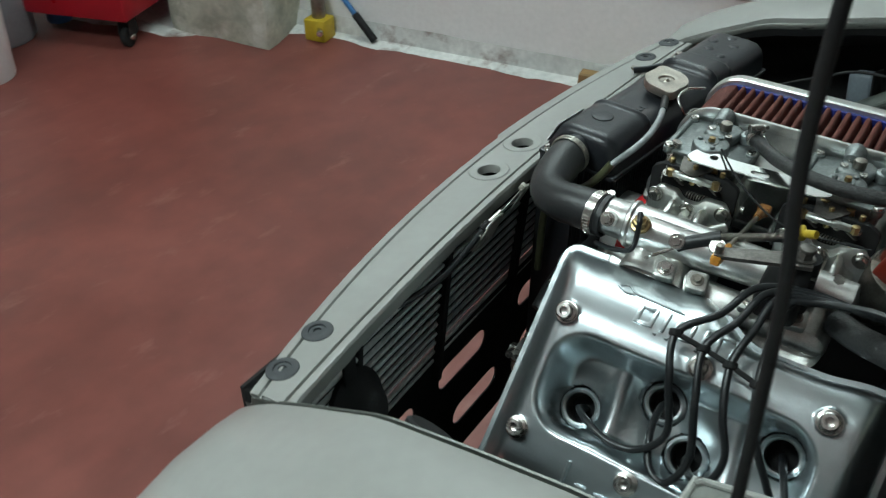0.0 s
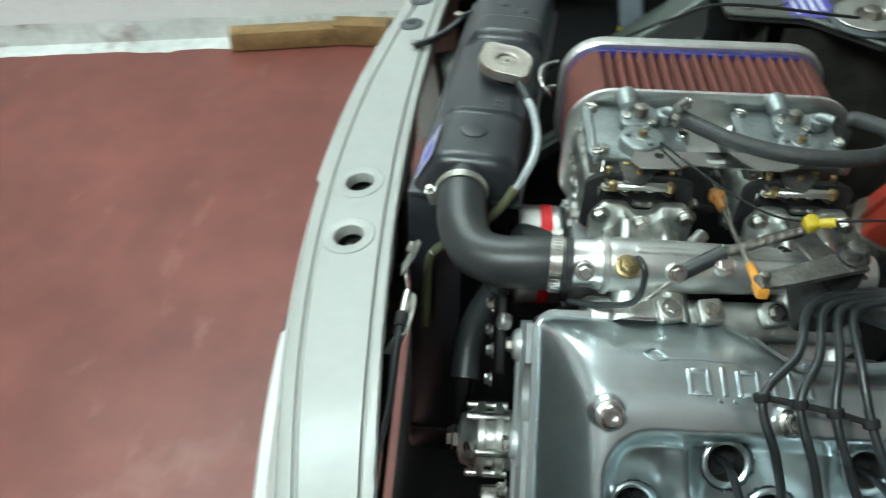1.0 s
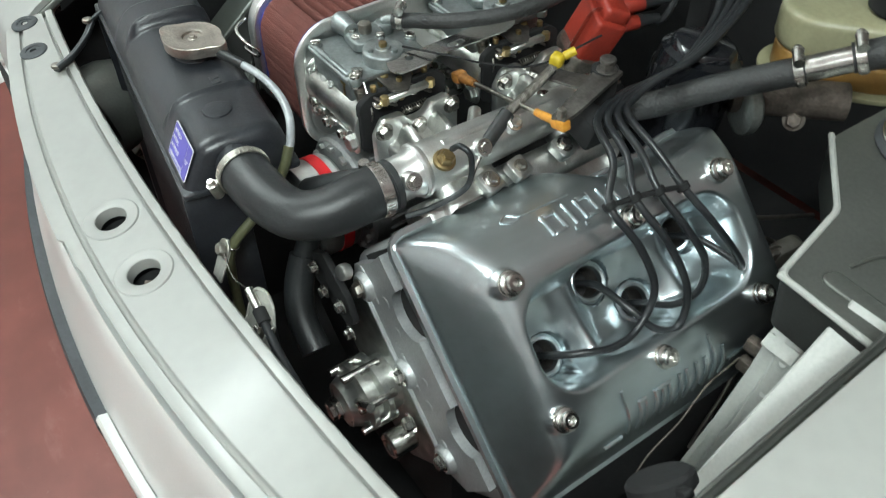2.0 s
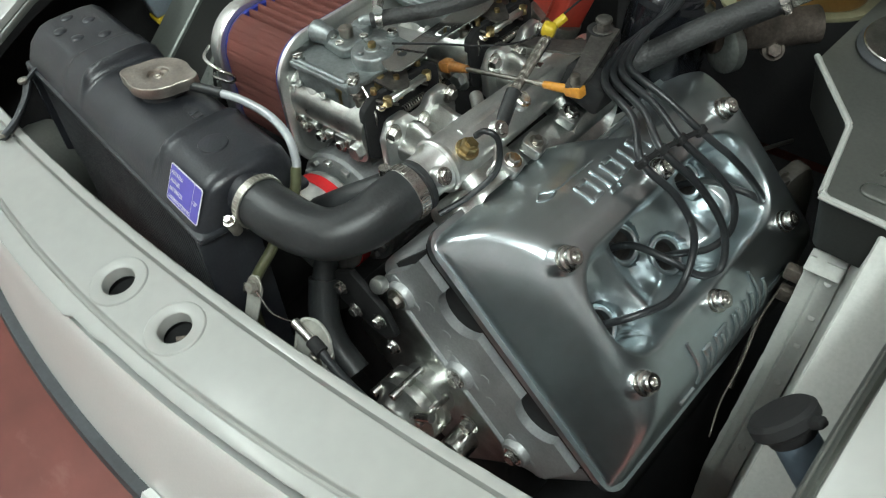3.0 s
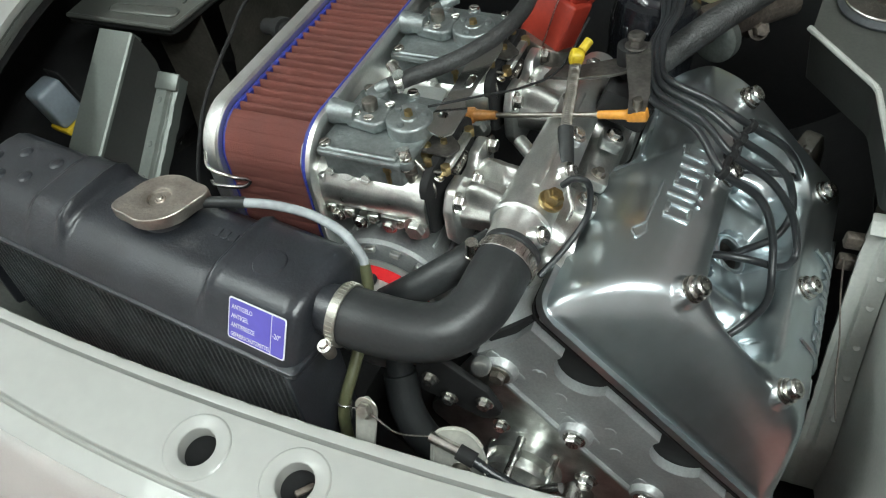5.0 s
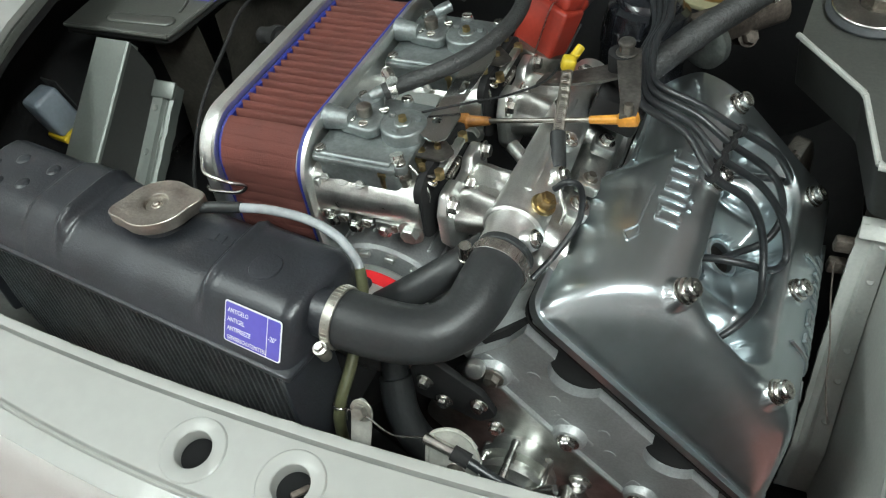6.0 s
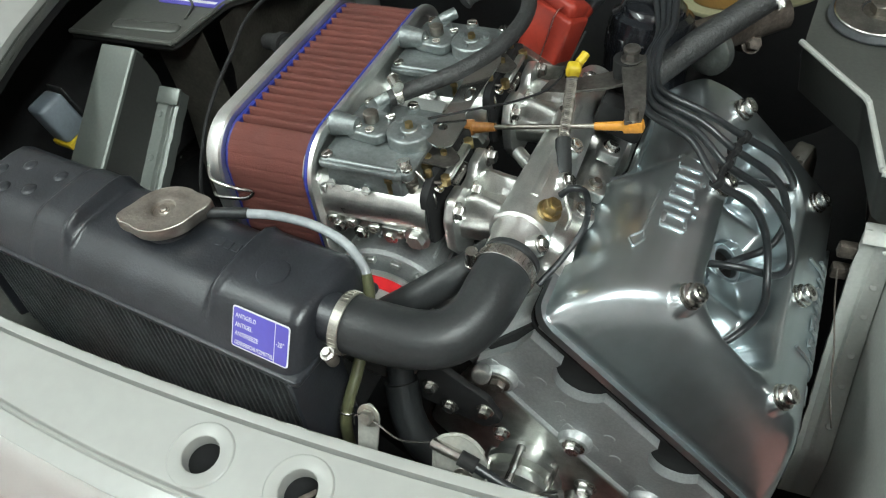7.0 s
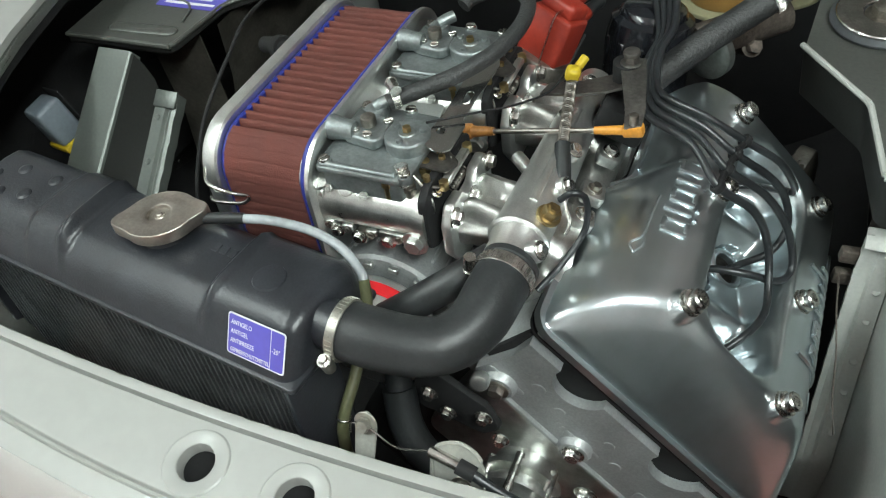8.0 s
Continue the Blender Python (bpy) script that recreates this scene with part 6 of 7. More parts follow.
sheet_with_holes(bm, rounded([(-0.076, -0.004), (-0.068, -0.012), (-0.034, -0.013), (-0.026, -0.008), (0.060, -0.013), (0.077, -0.008), (0.079, 0.006), (0.070, 0.011), (0.010, 0.010), (-0.030, 0.010), (-0.046, 0.013), (-0.070, 0.011)], 0.007, 5), [circle(-0.048, 0.004, 0.0045, 14), slot(0.004, -0.002, 0.020, 0.007)], 0.0016, LEVEL @ pose(-0.1115, 0.158, 0.0925, 6, 0, 92))
single("shield_plate", bm, SHEEN, "bright aluminium shield plate over the carburettor levers", "plate", smooth=30)
bm = tube(bmesh.new(), [lev(-0.128, 0.112, 0.829), lev(-0.090, 0.140, 0.827), lev(-0.065, 0.172, 0.818), lev(-0.045, 0.215, 0.812), lev(-0.04, 0.29, 0.82)], 0.0011, 6)
single("throttle_cable", bm, BLACK, "thin black cable above the intake", "cable")

bm = bmesh.new()
prism(bm, rounded([(-0.030, -0.020), (0.030, -0.020), (0.030, 0.020), (-0.030, 0.020)], 0.006), 0.0018, LEVEL @ pose(-0.172, 0.161, 0.064, 0, 0, 4), 0.0005, 1)
single("heat_shield", bm, BRIGHT, "flat bright aluminium heat shield between the carburettors", "heat shield")

# fuel hose from lid to lid
fuel = thing("fuel_hose", lev(-0.1, 0.25, 0.82), "thick black braided fuel hose", "hose")
part("hose_body", tube(bmesh.new(), [lev(-0.174, 0.131, 0.829), lev(-0.160, 0.143, 0.832), lev(-0.145, 0.155, 0.834), lev(-0.122, 0.176, 0.838), lev(-0.100, 0.212, 0.842), lev(-0.091, 0.258, 0.845), lev(-0.101, 0.302, 0.846), lev(-0.130, 0.318, 0.846), lev(-0.158, 0.300, 0.842), lev(-0.164, 0.290, 0.838)], 0.0076, 20), WORN_RUBBER, fuel)
hose_clip("fuel_clip", lev(-0.168, 0.136, 0.8305), lev(1, 0.9, 0.8) - lev(0, 0, 0.73), 0.0076, 0.007, (0, 0, 1), STEEL, fuel)

# throttle rod with its coloured joints
rod = thing("throttle_rod", lev(-0.04, 0.172, 0.79), "thin steel throttle rod with amber plastic joints", "rod")
RA, RB = lev(-0.120, 0.174, 0.776), lev(0.036, 0.171, 0.808)
dr = (RB - RA).normalized()
part("rod", tube(bmesh.new(), [RA + dr * 0.02, RB - dr * 0.02], 0.0024, 10), DULL_STEEL, rod)
bm = bmesh.new()
tube(bm, [RA + dr * 0.006, RA + dr * 0.028], lambda f: 0.0058 - 0.0018 * f, 14)
box(bm, 0.014, 0.012, 0.013, along(RA, RB) @ at(0, 0, 0), 0.003)
part("joint", bm, BROWN_JOINT, rod, "brown amber ball joint")
bm = bmesh.new()
tube(bm, [RB - dr * 0.034, RB - dr * 0.008], lambda f: 0.0036 + 0.0008 * f, 14)
box(bm, 0.010, 0.0105, 0.018, along(RB, RA) @ at(0, 0, 0.000), 0.0020)
part("joint", bm, ORANGE, rod, "orange plastic ball joint")
bm = cyl(bmesh.new(), 0.0042, 0.014, at(*RB) @ at(0, 0, 0.002), 14, 0.001)
part("ball_pin", bm, DULL_STEEL, rod)

# relay lever on its post
relay = thing("throttle_relay", lev(0.0, 0.25, 0.77), "dull steel throttle relay lever with its pivot bolt", "lever")
bm = bmesh.new()
surface(bm, [[lev(h, v, z) for h, v, z in row] for row in (
    ((0.029, 0.166, 0.815), (0.043, 0.168, 0.815)), ((0.025, 0.185, 0.819), (0.042, 0.188, 0.819)), ((0.012, 0.225, 0.824), (0.033, 0.228, 0.824)), ((0.004, 0.250, 0.826), (0.027, 0.253, 0.826)))], 0.004)
part("lever", bm, DARK_STEEL, relay)
bm = bmesh.new()
cyl(bm, 0.013, 0.06, LEVEL @ at(0.012, 0.245, 0.036), 20, 0.001)
part("post", bm, BLACK, relay, "black post")
bm = bmesh.new()
bolt(bm, LEVEL @ at(0.016, 0.243, 0.096), 0.0068, 0.008)
cyl(bm, 0.0078, 0.005, LEVEL @ at(0.016, 0.243, 0.104), 20, 0.002)
part("pivot_bolt", bm, DARK_STEEL, relay)
bm = bmesh.new()
surface(bm, [[lev(h, v, z) for h, v, z in row] for row in (
    ((-0.062, 0.218, 0.799), (-0.058, 0.236, 0.799)), ((-0.03, 0.217, 0.803), (-0.028, 0.240, 0.803)), ((0.0, 0.222, 0.808), (0.004, 0.252, 0.808)), ((0.02, 0.23, 0.812), (0.022, 0.258, 0.812)))], 0.003)
part("arm", bm, DARK_STEEL, relay)
bm = box(bmesh.new(), 0.048, 0.042, 0.034, LEVEL @ pose(0.014, 0.232, 0.046, 0, 20, 0), 0.006)
part("base", bm, BLACK, relay, "black mounting base")

# yellow cable boot and its return spring
boot = thing("choke_cable_end", lev(-0.033, 0.2, 0.79), "yellow cable boot with a coiled spring sleeve", "cable end")
bm = bmesh.new()
box(bm, 0.0135, 0.0125, 0.014, LEVEL @ pose(-0.033, 0.226, 0.089, 10, 15, 20), 0.004, 3)
tube(bm, [lev(-0.030, 0.232, 0.822), lev(-0.026, 0.242, 0.827)], 0.0042, 14)
part("boot", bm, YELLOW, boot)
bm = bmesh.new()
coil = []
for k in range(760):
    f = k / 759
    c = lev(-0.033 + 0.012 * f, 0.222 - 0.070 * f, 0.812 - 0.022 * f)
    a = f * 2 * math.pi * 38
    coil.append(c + Vector((0.0050 * math.cos(a), 0.0018 * math.sin(a), 0.0050 * math.sin(a))))
tube(bm, coil, 0.00062, 5, 1)
part("spring", bm, DULL_STEEL, boot, "coiled return spring")
bm = tube(bmesh.new(), [lev(-0.031, 0.220, 0.811), lev(-0.022, 0.155, 0.791)], 0.0042, 10)
part("inner_cable", bm, BLACK, boot)
bm = tube(bmesh.new(), [lev(-0.022, 0.158, 0.792), lev(-0.013, 0.128, 0.778), lev(-0.010, 0.118, 0.772)], 0.0072, 14)
part("sleeve", bm, RUBBER, boot, "black rubber sleeve")
bm = tube(bmesh.new(), [lev(-0.010, 0.120, 0.772), lev(-0.004, 0.108, 0.764), lev(0.002, 0.098, 0.758), lev(0.000, 0.09, 0.750)], 0.0018, 8)
part("hook", bm, STEEL, boot, "bent wire hook")

# ---- distributor, leads, coil, oil filter ----
dist = thing("distributor", lev(-0.085, 0.325, 0.74), "red distributor cap with a steel spring clip", "distributor")
DM = LEVEL @ pose(-0.082, 0.327, 0.070, -20, 14, -22)
bm = bmesh.new()
prism(bm, rounded([(-0.026, -0.018), (0.024, -0.018), (0.024, 0.018), (-0.026, 0.018)], 0.005, 5), 0.054, DM @ at(0, 0, -0.034), 0.004, 3)
cap_red = part("cap", bm, RED_CAP, dist, "red plastic cap")
bm = bmesh.new()
prism(bm, rounded([(-0.024, -0.010), (0.018, -0.013), (0.021, 0.016), (-0.022, 0.017)], 0.006, 5), 0.017, DM @ at(0, 0, 0.017), 0.005, 3)
part("cap_head", bm, RED_CAP, cap_red)
for y, z in ((-0.008, 0.026), (0.010, 0.027), (0.000, 0.010), (0.020, 0.010)):
    bm = cyl(bmesh.new(), 0.0078, 0.026, DM @ pose(y - 0.010, 0.014, z, -72, 0, 8), 18, 0.002)
    tower = part("tower", bm, RED_CAP, cap_red)
    bm = bmesh.new()
    tube(bm, [DM @ pose(y - 0.010, 0.014, z, -72, 0, 8) @ Vector(p) for p in ((0, 0, 0.024), (0, 0, 0.034), (0.001, 0, 0.050))], lambda f: 0.0078 - 0.0026 * f, 14)
    part("lead_boot", bm, LEAD, tower, "black rubber lead boot")
bm = bmesh.new()
tube(bm, [DM @ Vector(p) for p in ((0.004, -0.008, 0.0215), (0.004, -0.0185, 0.0195), (0.006, -0.0205, -0.004), (0.008, -0.0205, -0.030), (0.010, -0.018, -0.046))], 0.0066, 10, 6, flat=0.18)
part("spring_clip", bm, STEEL, dist, "steel spring clip")
bm = cyl(bmesh.new(), 0.030, 0.07, DM @ at(0, 0, -0.098), 28, 0.004)
part("distributor_body", bm, DULL_STEEL, dist, "dull metal body")

leads = thing("ignition_leads", lev(0.03, 0.25, 0.78), "four black ignition leads held by a comb clip", "leads")
CLIPS = [(0.053, 0.167), (0.057, 0.195), (0.062, 0.222), (0.069, 0.249)]
TAILS = [
    [(0.098, 0.178, 0.104), (0.143, 0.190, 0.082), (0.170, 0.168, 0.066), (0.175, 0.138, 0.062), (0.166, 0.108, 0.052), (0.160, 0.092, 0.030), (0.160, 0.090, -0.01)],
    [(0.105, 0.206, 0.106), (0.155, 0.218, 0.090), (0.186, 0.205, 0.074), (0.180, 0.185, 0.066), (0.150, 0.172, 0.056), (0.124, 0.168, 0.03), (0.120, 0.168, -0.01)],
    [(0.105, 0.232, 0.106), (0.140, 0.246, 0.094), (0.166, 0.240, 0.078), (0.172, 0.222, 0.058), (0.163, 0.209, 0.03), (0.160, 0.207, -0.01)],
    [(0.110, 0.262, 0.106), (0.150, 0.288, 0.088), (0.172, 0.303, 0.072), (0.160, 0.305, 0.058), (0.130, 0.292, 0.036), (0.120, 0.286, -0.01)],
]
for k in range(4):
    o = (k - 1.5)
    cu, cv = CLIPS[k]
    ty, tz_ = ((-0.008, 0.026), (0.010, 0.027), (0.000, 0.010), (0.020, 0.010))[k]
    tip = DM @ pose(ty - 0.010, 0.014, tz_, -72, 0, 8)
    pts = [tip @ Vector((0, 0, 0.036)), tip @ Vector((0, 0, 0.060)), lev(-0.078 + 0.004 * o, 0.452 + 0.007 * o, 0.838 + 0.006 * o), lev(-0.045 + 0.004 * o, 0.476 + 0.010 * o, 0.834 + 0.006 * o), lev(-0.004 + 0.006 * o, 0.444 + 0.009 * o, 0.824 + 0.006 * o),
           lev(0.026 + 0.005 * o, 0.352, 0.804 + 0.005 * o), lev(0.024 + 0.004 * o, 0.306, 0.797 + 0.004 * o), lev(0.029 + 0.004 * o, 0.262 + 0.002 * o, 0.796), lev(0.043 + 0.003 * o, 0.230 + 0.010 * o, 0.7935)]
    mid = eng(0.020 + 0.002 * k, 0.196 + 0.016 * k, 0.095)
    pts += [mid, eng(cu, cv, 0.1035)] + [eng(*p) for p in TAILS[k]]
    part("lead", tube(bmesh.new(), pts, 0.0037, 12, 8), LEAD, leads)
bm = bmesh.new()
for k, (cu, cv) in enumerate(CLIPS):
    ring(bm, 0.0066, 0.0036, 0.007, along(eng(cu - 0.0035, cv - 0.001, 0.1035), eng(cu + 0.02, cv + 0.003, 0.1035)), 16, 0.001)
for (a, b), (c, d) in zip(CLIPS, CLIPS[1:]):
    box(bm, 0.005, (Vector((a, b)) - Vector((c, d))).length - 0.010, 0.005, ENG @ at((a + c) / 2, (b + d) / 2, 0.1035) @ Matrix.Rotation(-math.atan2(c - a, d - b), 4, "Z"), 0.001, 1)
part("comb_clip", bm, BLACK, leads, "black plastic comb clip")

coil_thing = thing("ignition_coil", lev(-0.06, 0.52, 0.80), "red and black ignition coil with white band", "coil")
CO = along(lev(-0.285, 0.606, 0.753), lev(-0.150, 0.658, 0.746))
bm = lathe(bmesh.new(), [(0, -0.012), (0.010, -0.012), (0.012, 0.006), (0.018, 0.012), (0.025, 0.018), (0.0265, 0.030)], CO, 28)
part("coil_nose", bm, BLACK, coil_thing, "black coil nose")
bm = lathe(bmesh.new(), [(0.0265, 0.028), (0.0272, 0.030), (0.0272, 0.092)], CO, 28)
part("coil_can", bm, BLACK, coil_thing, "black coil can")
bm = lathe(bmesh.new(), [(0.0270, 0.062), (0.0276, 0.066), (0.0276, 0.132), (0.025, 0.139), (0, 0.140)], CO, 28)
part("coil_band", bm, COIL_RED, coil_thing, "dull red coil wrapper")
for z in (0.038, 0.080):
    bm = ring(bmesh.new(), 0.0292, 0.0260, 0.007, CO @ at(0, 0, z), 32, 0.001)
    part("coil_strap", bm, LABEL_WHITE, coil_thing, "white strap")
bm = tube(bmesh.new(), [CO @ Vector((0.010, 0, 0.004)), CO @ Vector((0.034, 0.006, -0.010)), CO @ Vector((0.040, 0.02, 0.010)), CO @ Vector((0.034, 0.03, 0.09))], 0.0035, 8)
part("coil_wire", bm, LEAD, coil_thing, "black coil wire")
bm = box(bmesh.new(), 0.012, 0.010, 0.016, CO @ at(0.020, 0.0, 0.002), 0.003)
part("coil_terminal", bm, RED_CAP, coil_thing, "red terminal boot")
bm = box(bmesh.new(), 0.030, 0.004, 0.52, LEVEL @ pose(-0.212, 0.668, -0.245, 0, 0, 20), 0.001)
part("coil_bracket", bm, BLACK, coil_thing, "black coil bracket")

oil = thing("oil_filter", lev(-0.01, 0.372, 0.62), "glossy black oil filter canister", "oil filter")
GLOSS = material("gloss_black_can", (0.010, 0.011, 0.014), 0.16, 0.0, 0.1, 20, 100, 0.02, coat=0.5)
prof = [(0, 0), (0.042, 0), (0.046, 0.004), (0.046, 0.135), (0.043, 0.150), (0.036, 0.154), (0.034, 0.160), (0.030, 0.163), (0, 0.163)]
part("can", lathe(bmesh.new(), prof, LEVEL @ pose(-0.008, 0.378, -0.095, -8, 4, 0), 44), GLOSS, oil)
for k in range(12):
    a = 2 * math.pi * k / 12
    bm = box(bmesh.new(), 0.004, 0.008, 0.030, LEVEL @ pose(-0.008, 0.378, -0.095, -8, 4, 0) @ Matrix.Rotation(a, 4, "Z") @ at(0.0452, 0, 0.118), 0.0015, 1)
    part("grip_rib", bm, GLOSS, oil)

# heater hose, steel joint and the brake fluid reservoir
heater = thing("heater_hose", lev(0.06, 0.36, 0.78), "thick black heater hose with a steel joint and clips", "hose")
HP0 = [lev(-0.005, 0.285, 0.752), lev(0.02, 0.312, 0.762), lev(0.06, 0.346, 0.788), lev(0.122, 0.394, 0.823)]
part("hose_body", tube(bmesh.new(), HP0, 0.0135, 22), WORN_RUBBER, heater)
part("steel_joint", tube(bmesh.new(), [lev(0.116, 0.389, 0.820), lev(0.158, 0.420, 0.845)], 0.0122, 22), STEEL, heater, "plated steel joint tube")
part("hose_tail", tube(bmesh.new(), [lev(0.150, 0.415, 0.841), lev(0.20, 0.455, 0.866), lev(0.26, 0.52, 0.885), lev(0.30, 0.62, 0.89)], 0.0140, 22), WORN_RUBBER, heater)
hax = lev(0.158, 0.420, 0.845) - lev(0.108, 0.383, 0.816)
hose_clip("heater_clip", lev(0.118, 0.391, 0.821), hax, 0.0140, 0.009, (0, -0.5, 1), STEEL, heater)
hose_clip("heater_clip", lev(0.156, 0.4185, 0.8445), hax, 0.0145, 0.009, (0, -0.5, 1), STEEL, heater)

brake = thing("brake_reservoir", lev(0.13, 0.46, 0.78), "yellowed plastic brake fluid reservoir with a black cap", "reservoir")
BR = LEVEL @ pose(0.085, 0.527, 0.024, 0, 0, 35)
out = slot(0, 0, 0.150, 0.086, 0, 14)
bm = bmesh.new()
prism(bm, [(x * 0.95, y * 0.95) for x, y in out], 0.030, BR @ at(0, 0, 0.0), 0.004, 3)
part("fluid_level", bm, FLUID, brake, "amber fluid band")
bm = bmesh.new()
prism(bm, out, 0.045, BR @ at(0, 0, 0.029), 0.010, 4)
part("reservoir_body", bm, RESERVOIR, brake)
bm = bmesh.new()
prism(bm, slot(0, 0, 0.168, 0.104, 0, 14), 0.006, BR @ at(0, 0, -0.005), 0.002)
part("reservoir_rim", bm, RESERVOIR, brake)
bm = lathe(bmesh.new(), [(0.024, 0), (0.024, 0.006), (0.030, 0.006), (0.030, 0.022), (0.026, 0.026), (0.012, 0.028), (0, 0.028)], BR @ at(0.035, 0.0, 0.073), 28)
part("reservoir_cap", bm, BLACK, brake, "black filler cap")
bm = bmesh.new()
tube(bm, [lev(0.045, 0.405, 0.752), lev(0.075, 0.435, 0.752), lev(0.125, 0.485, 0.752)], 0.020, 22)
master = part("master_cylinder", bm, RUSTY, brake, "dull metal master cylinder")
bm = lathe(bmesh.new(), [(0, 0), (0.024, 0), (0.028, 0.004), (0.028, 0.014), (0.022, 0.017), (0.014, 0.018), (0.0, 0.018)], along(lev(0.066, 0.416, 0.742), lev(0.04, 0.36, 0.745)), 28)
part("end_plug", bm, PLUG_GREY, master, "large grey end plug")
for h, v, z in ((0.096, 0.520, 0.716), (0.088, 0.462, 0.722)):
    bm = bmesh.new()
    cyl(bm, 0.010, 0.03, LEVEL @ pose(h, v, z - 0.73, 60, 20, 20), 16, 0.002)
    bolt(bm, LEVEL @ pose(h, v, z - 0.73, 60, 20, 20) @ at(0, 0, 0.03), 0.008, 0.012)
    part("pipe_union", bm, RUSTY, master, "rusty pipe union")
bm = tube(bmesh.new(), [lev(0.02, 0.52, 0.80), lev(0.06, 0.53, 0.812), lev(0.11, 0.53, 0.815)], 0.0014, 8)
single("yellow_wire", bm, YELLOW, "thin yellow wire by the reservoir", "wire")

# ---- grille behind the slam panel ----
grille = part("grille", box(bmesh.new(), 0.98, 0.004, 0.20, CAR @ at(0, -0.150, 0.575)), BLACK, auto, "black grille backing")
for k in range(12):
    z = 0.660 - 0.0152 * k
    bm = bmesh.new()
    tube(bm, [car(-0.44 + 0.11 * i, -0.118 + 0.06 * (-0.44 + 0.11 * i) ** 2 - 0.004 * k / 12, z) for i in range(9)], 0.0052, 10, 2, flat=0.6)
    part("slat", bm, GRILLE_GREY, grille, "dark grey grille slat")
for a, lean in ((0.197, -0.028), (0.005, -0.035), (-0.19, -0.03), (0.37, -0.02)):
    bm = box(bmesh.new(), 0.010, 0.012, 0.215, CAR @ at(a + lean * 0.4, -0.112, 0.568) @ pose(0, 0, 0, 0, math.degrees(lean / 0.2), 0), 0.002)
    part("grille_bar", bm, BLACK, grille, "black grille bar")
bm = bmesh.new()
holes = [slot(0.125, -0.07, 0.125, 0.042), slot(-0.078, -0.07, 0.090, 0.040), slot(0.30, -0.075, 0.11, 0.040), slot(0.088, -0.178, 0.125, 0.042), slot(-0.095, -0.178, 0.095, 0.040), slot(-0.27, -0.075, 0.12, 0.04)]
sheet_with_holes(bm, [(-0.49, 0.0), (0.49, 0.0), (0.47, -0.26), (-0.47, -0.26)], holes, 0.003, CAR @ pose(0, -0.118, 0.505, 90, 0, 0))
part("valance", bm, BLACK, auto, "black valance with rounded slots", 0)
# underside of the slam panel, blackened for the shade there
bm = bmesh.new()
surface(bm, [[car(a, edge_in(a) + 0.0, 0.69), car(a, edge_in(a) - 0.02, 0.675), car(a, -0.122, 0.668)] for a in STEPS[::2]], 0.001)
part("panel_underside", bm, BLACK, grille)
horn = thing("horn", car(0.385, -0.06, 0.55), "round black horn behind the grille", "horn")
bm = lathe(bmesh.new(), [(0, 0), (0.048, 0), (0.052, 0.004), (0.052, 0.010), (0.044, 0.016), (0.030, 0.030), (0.018, 0.036), (0, 0.037)], CAR @ pose(0.385, -0.100, 0.575, -75, 0, 10), 36)
part("horn_disc", bm, BLACK, horn)
bm = box(bmesh.new(), 0.02, 0.004, 0.13, CAR @ at(0.385, -0.098, 0.63), 0.001)
part("horn_bracket", bm, BLACK, horn)

# ---- release cable on the panel's inner edge ----
latch = thing("hood_release", car(0.134, -0.082, 0.67), "plated release bracket with a black sheathed cable", "bracket")
LM = CAR @ pose(0.134, -0.0815, 0.669, 68, 0, 0) @ Matrix.Scale(0.98, 4)
bm = bmesh.new()
sheet_with_holes(bm, rounded([(-0.021, -0.004), (0.025, -0.004), (0.024, 0.026), (0.016, 0.042), (0.0, 0.049), (-0.015, 0.043), (-0.021, 0.032)], [0.002, 0.002, 0.006, 0.012, 0.014, 0.012, 0.008]), [circle(0.004, 0.010, 0.0042, 16)], 0.002, LM)
prism(bm, rounded([(0.0, -0.004), (0.012, -0.004), (0.010, 0.022), (0.0, 0.032)], 0.003), 0.0018, LM @ pose(0.0245, 0, 0.001, 0, -78, 0), 0.0004, 1)
part("bracket_plate", bm, BRACKET, latch, "pale painted bracket plate")
bm = tube(bmesh.new(), [LM @ Vector((x, y, 0.002)) for x, y in ((-0.021, -0.003), (-0.0212, 0.016), (-0.0208, 0.032), (-0.015, 0.0425), (0.0, 0.0485), (0.012, 0.045), (0.019, 0.038))], 0.0017, 8)
part("bracket_rim", bm, BRACKET, latch, "rolled rim of the bracket")
bm = ring(bmesh.new(), 0.0085, 0.003, 0.0016, LM @ at(0.004, 0.010, 0.0012), 24, 0.0004)
part("bracket_washer", bm, DULL_STEEL, latch, "dull washer")
bm = bolt(bmesh.new(), LM @ at(0.004, 0.010, 0.0025), 0.0055, 0.005, False)
part("bracket_bolt", bm, STEEL, latch, "hexagon bolt")
bm = tube(bmesh.new(), [LM @ Vector((-0.022, 0.037, 0.006)), LM @ Vector((0.004, 0.032, 0.007))], 0.0045, 14)
part("cable_ferrule", bm, STEEL, latch, "plated ferrule")
bm = tube(bmesh.new(), [LM @ Vector((0.002, 0.032, 0.007)), LM @ Vector((0.016, 0.028, 0.007))], 0.0062, 14)
part("cable_boot", bm, BLACK, latch)
bm = tube(bmesh.new(), [LM @ Vector((0.014, 0.028, 0.007)), LM @ Vector((0.045, 0.015, 0.005)), LM @ Vector((0.085, 0.006, 0.003)), LM @ Vector((0.125, 0.002, 0.006)), LM @ Vector((0.165, 0.000, 0.014)), LM @ Vector((0.20, 0.0, 0.024))], 0.0042, 12)
part("cable_sheath", bm, LEAD, latch, "black cable sheath")
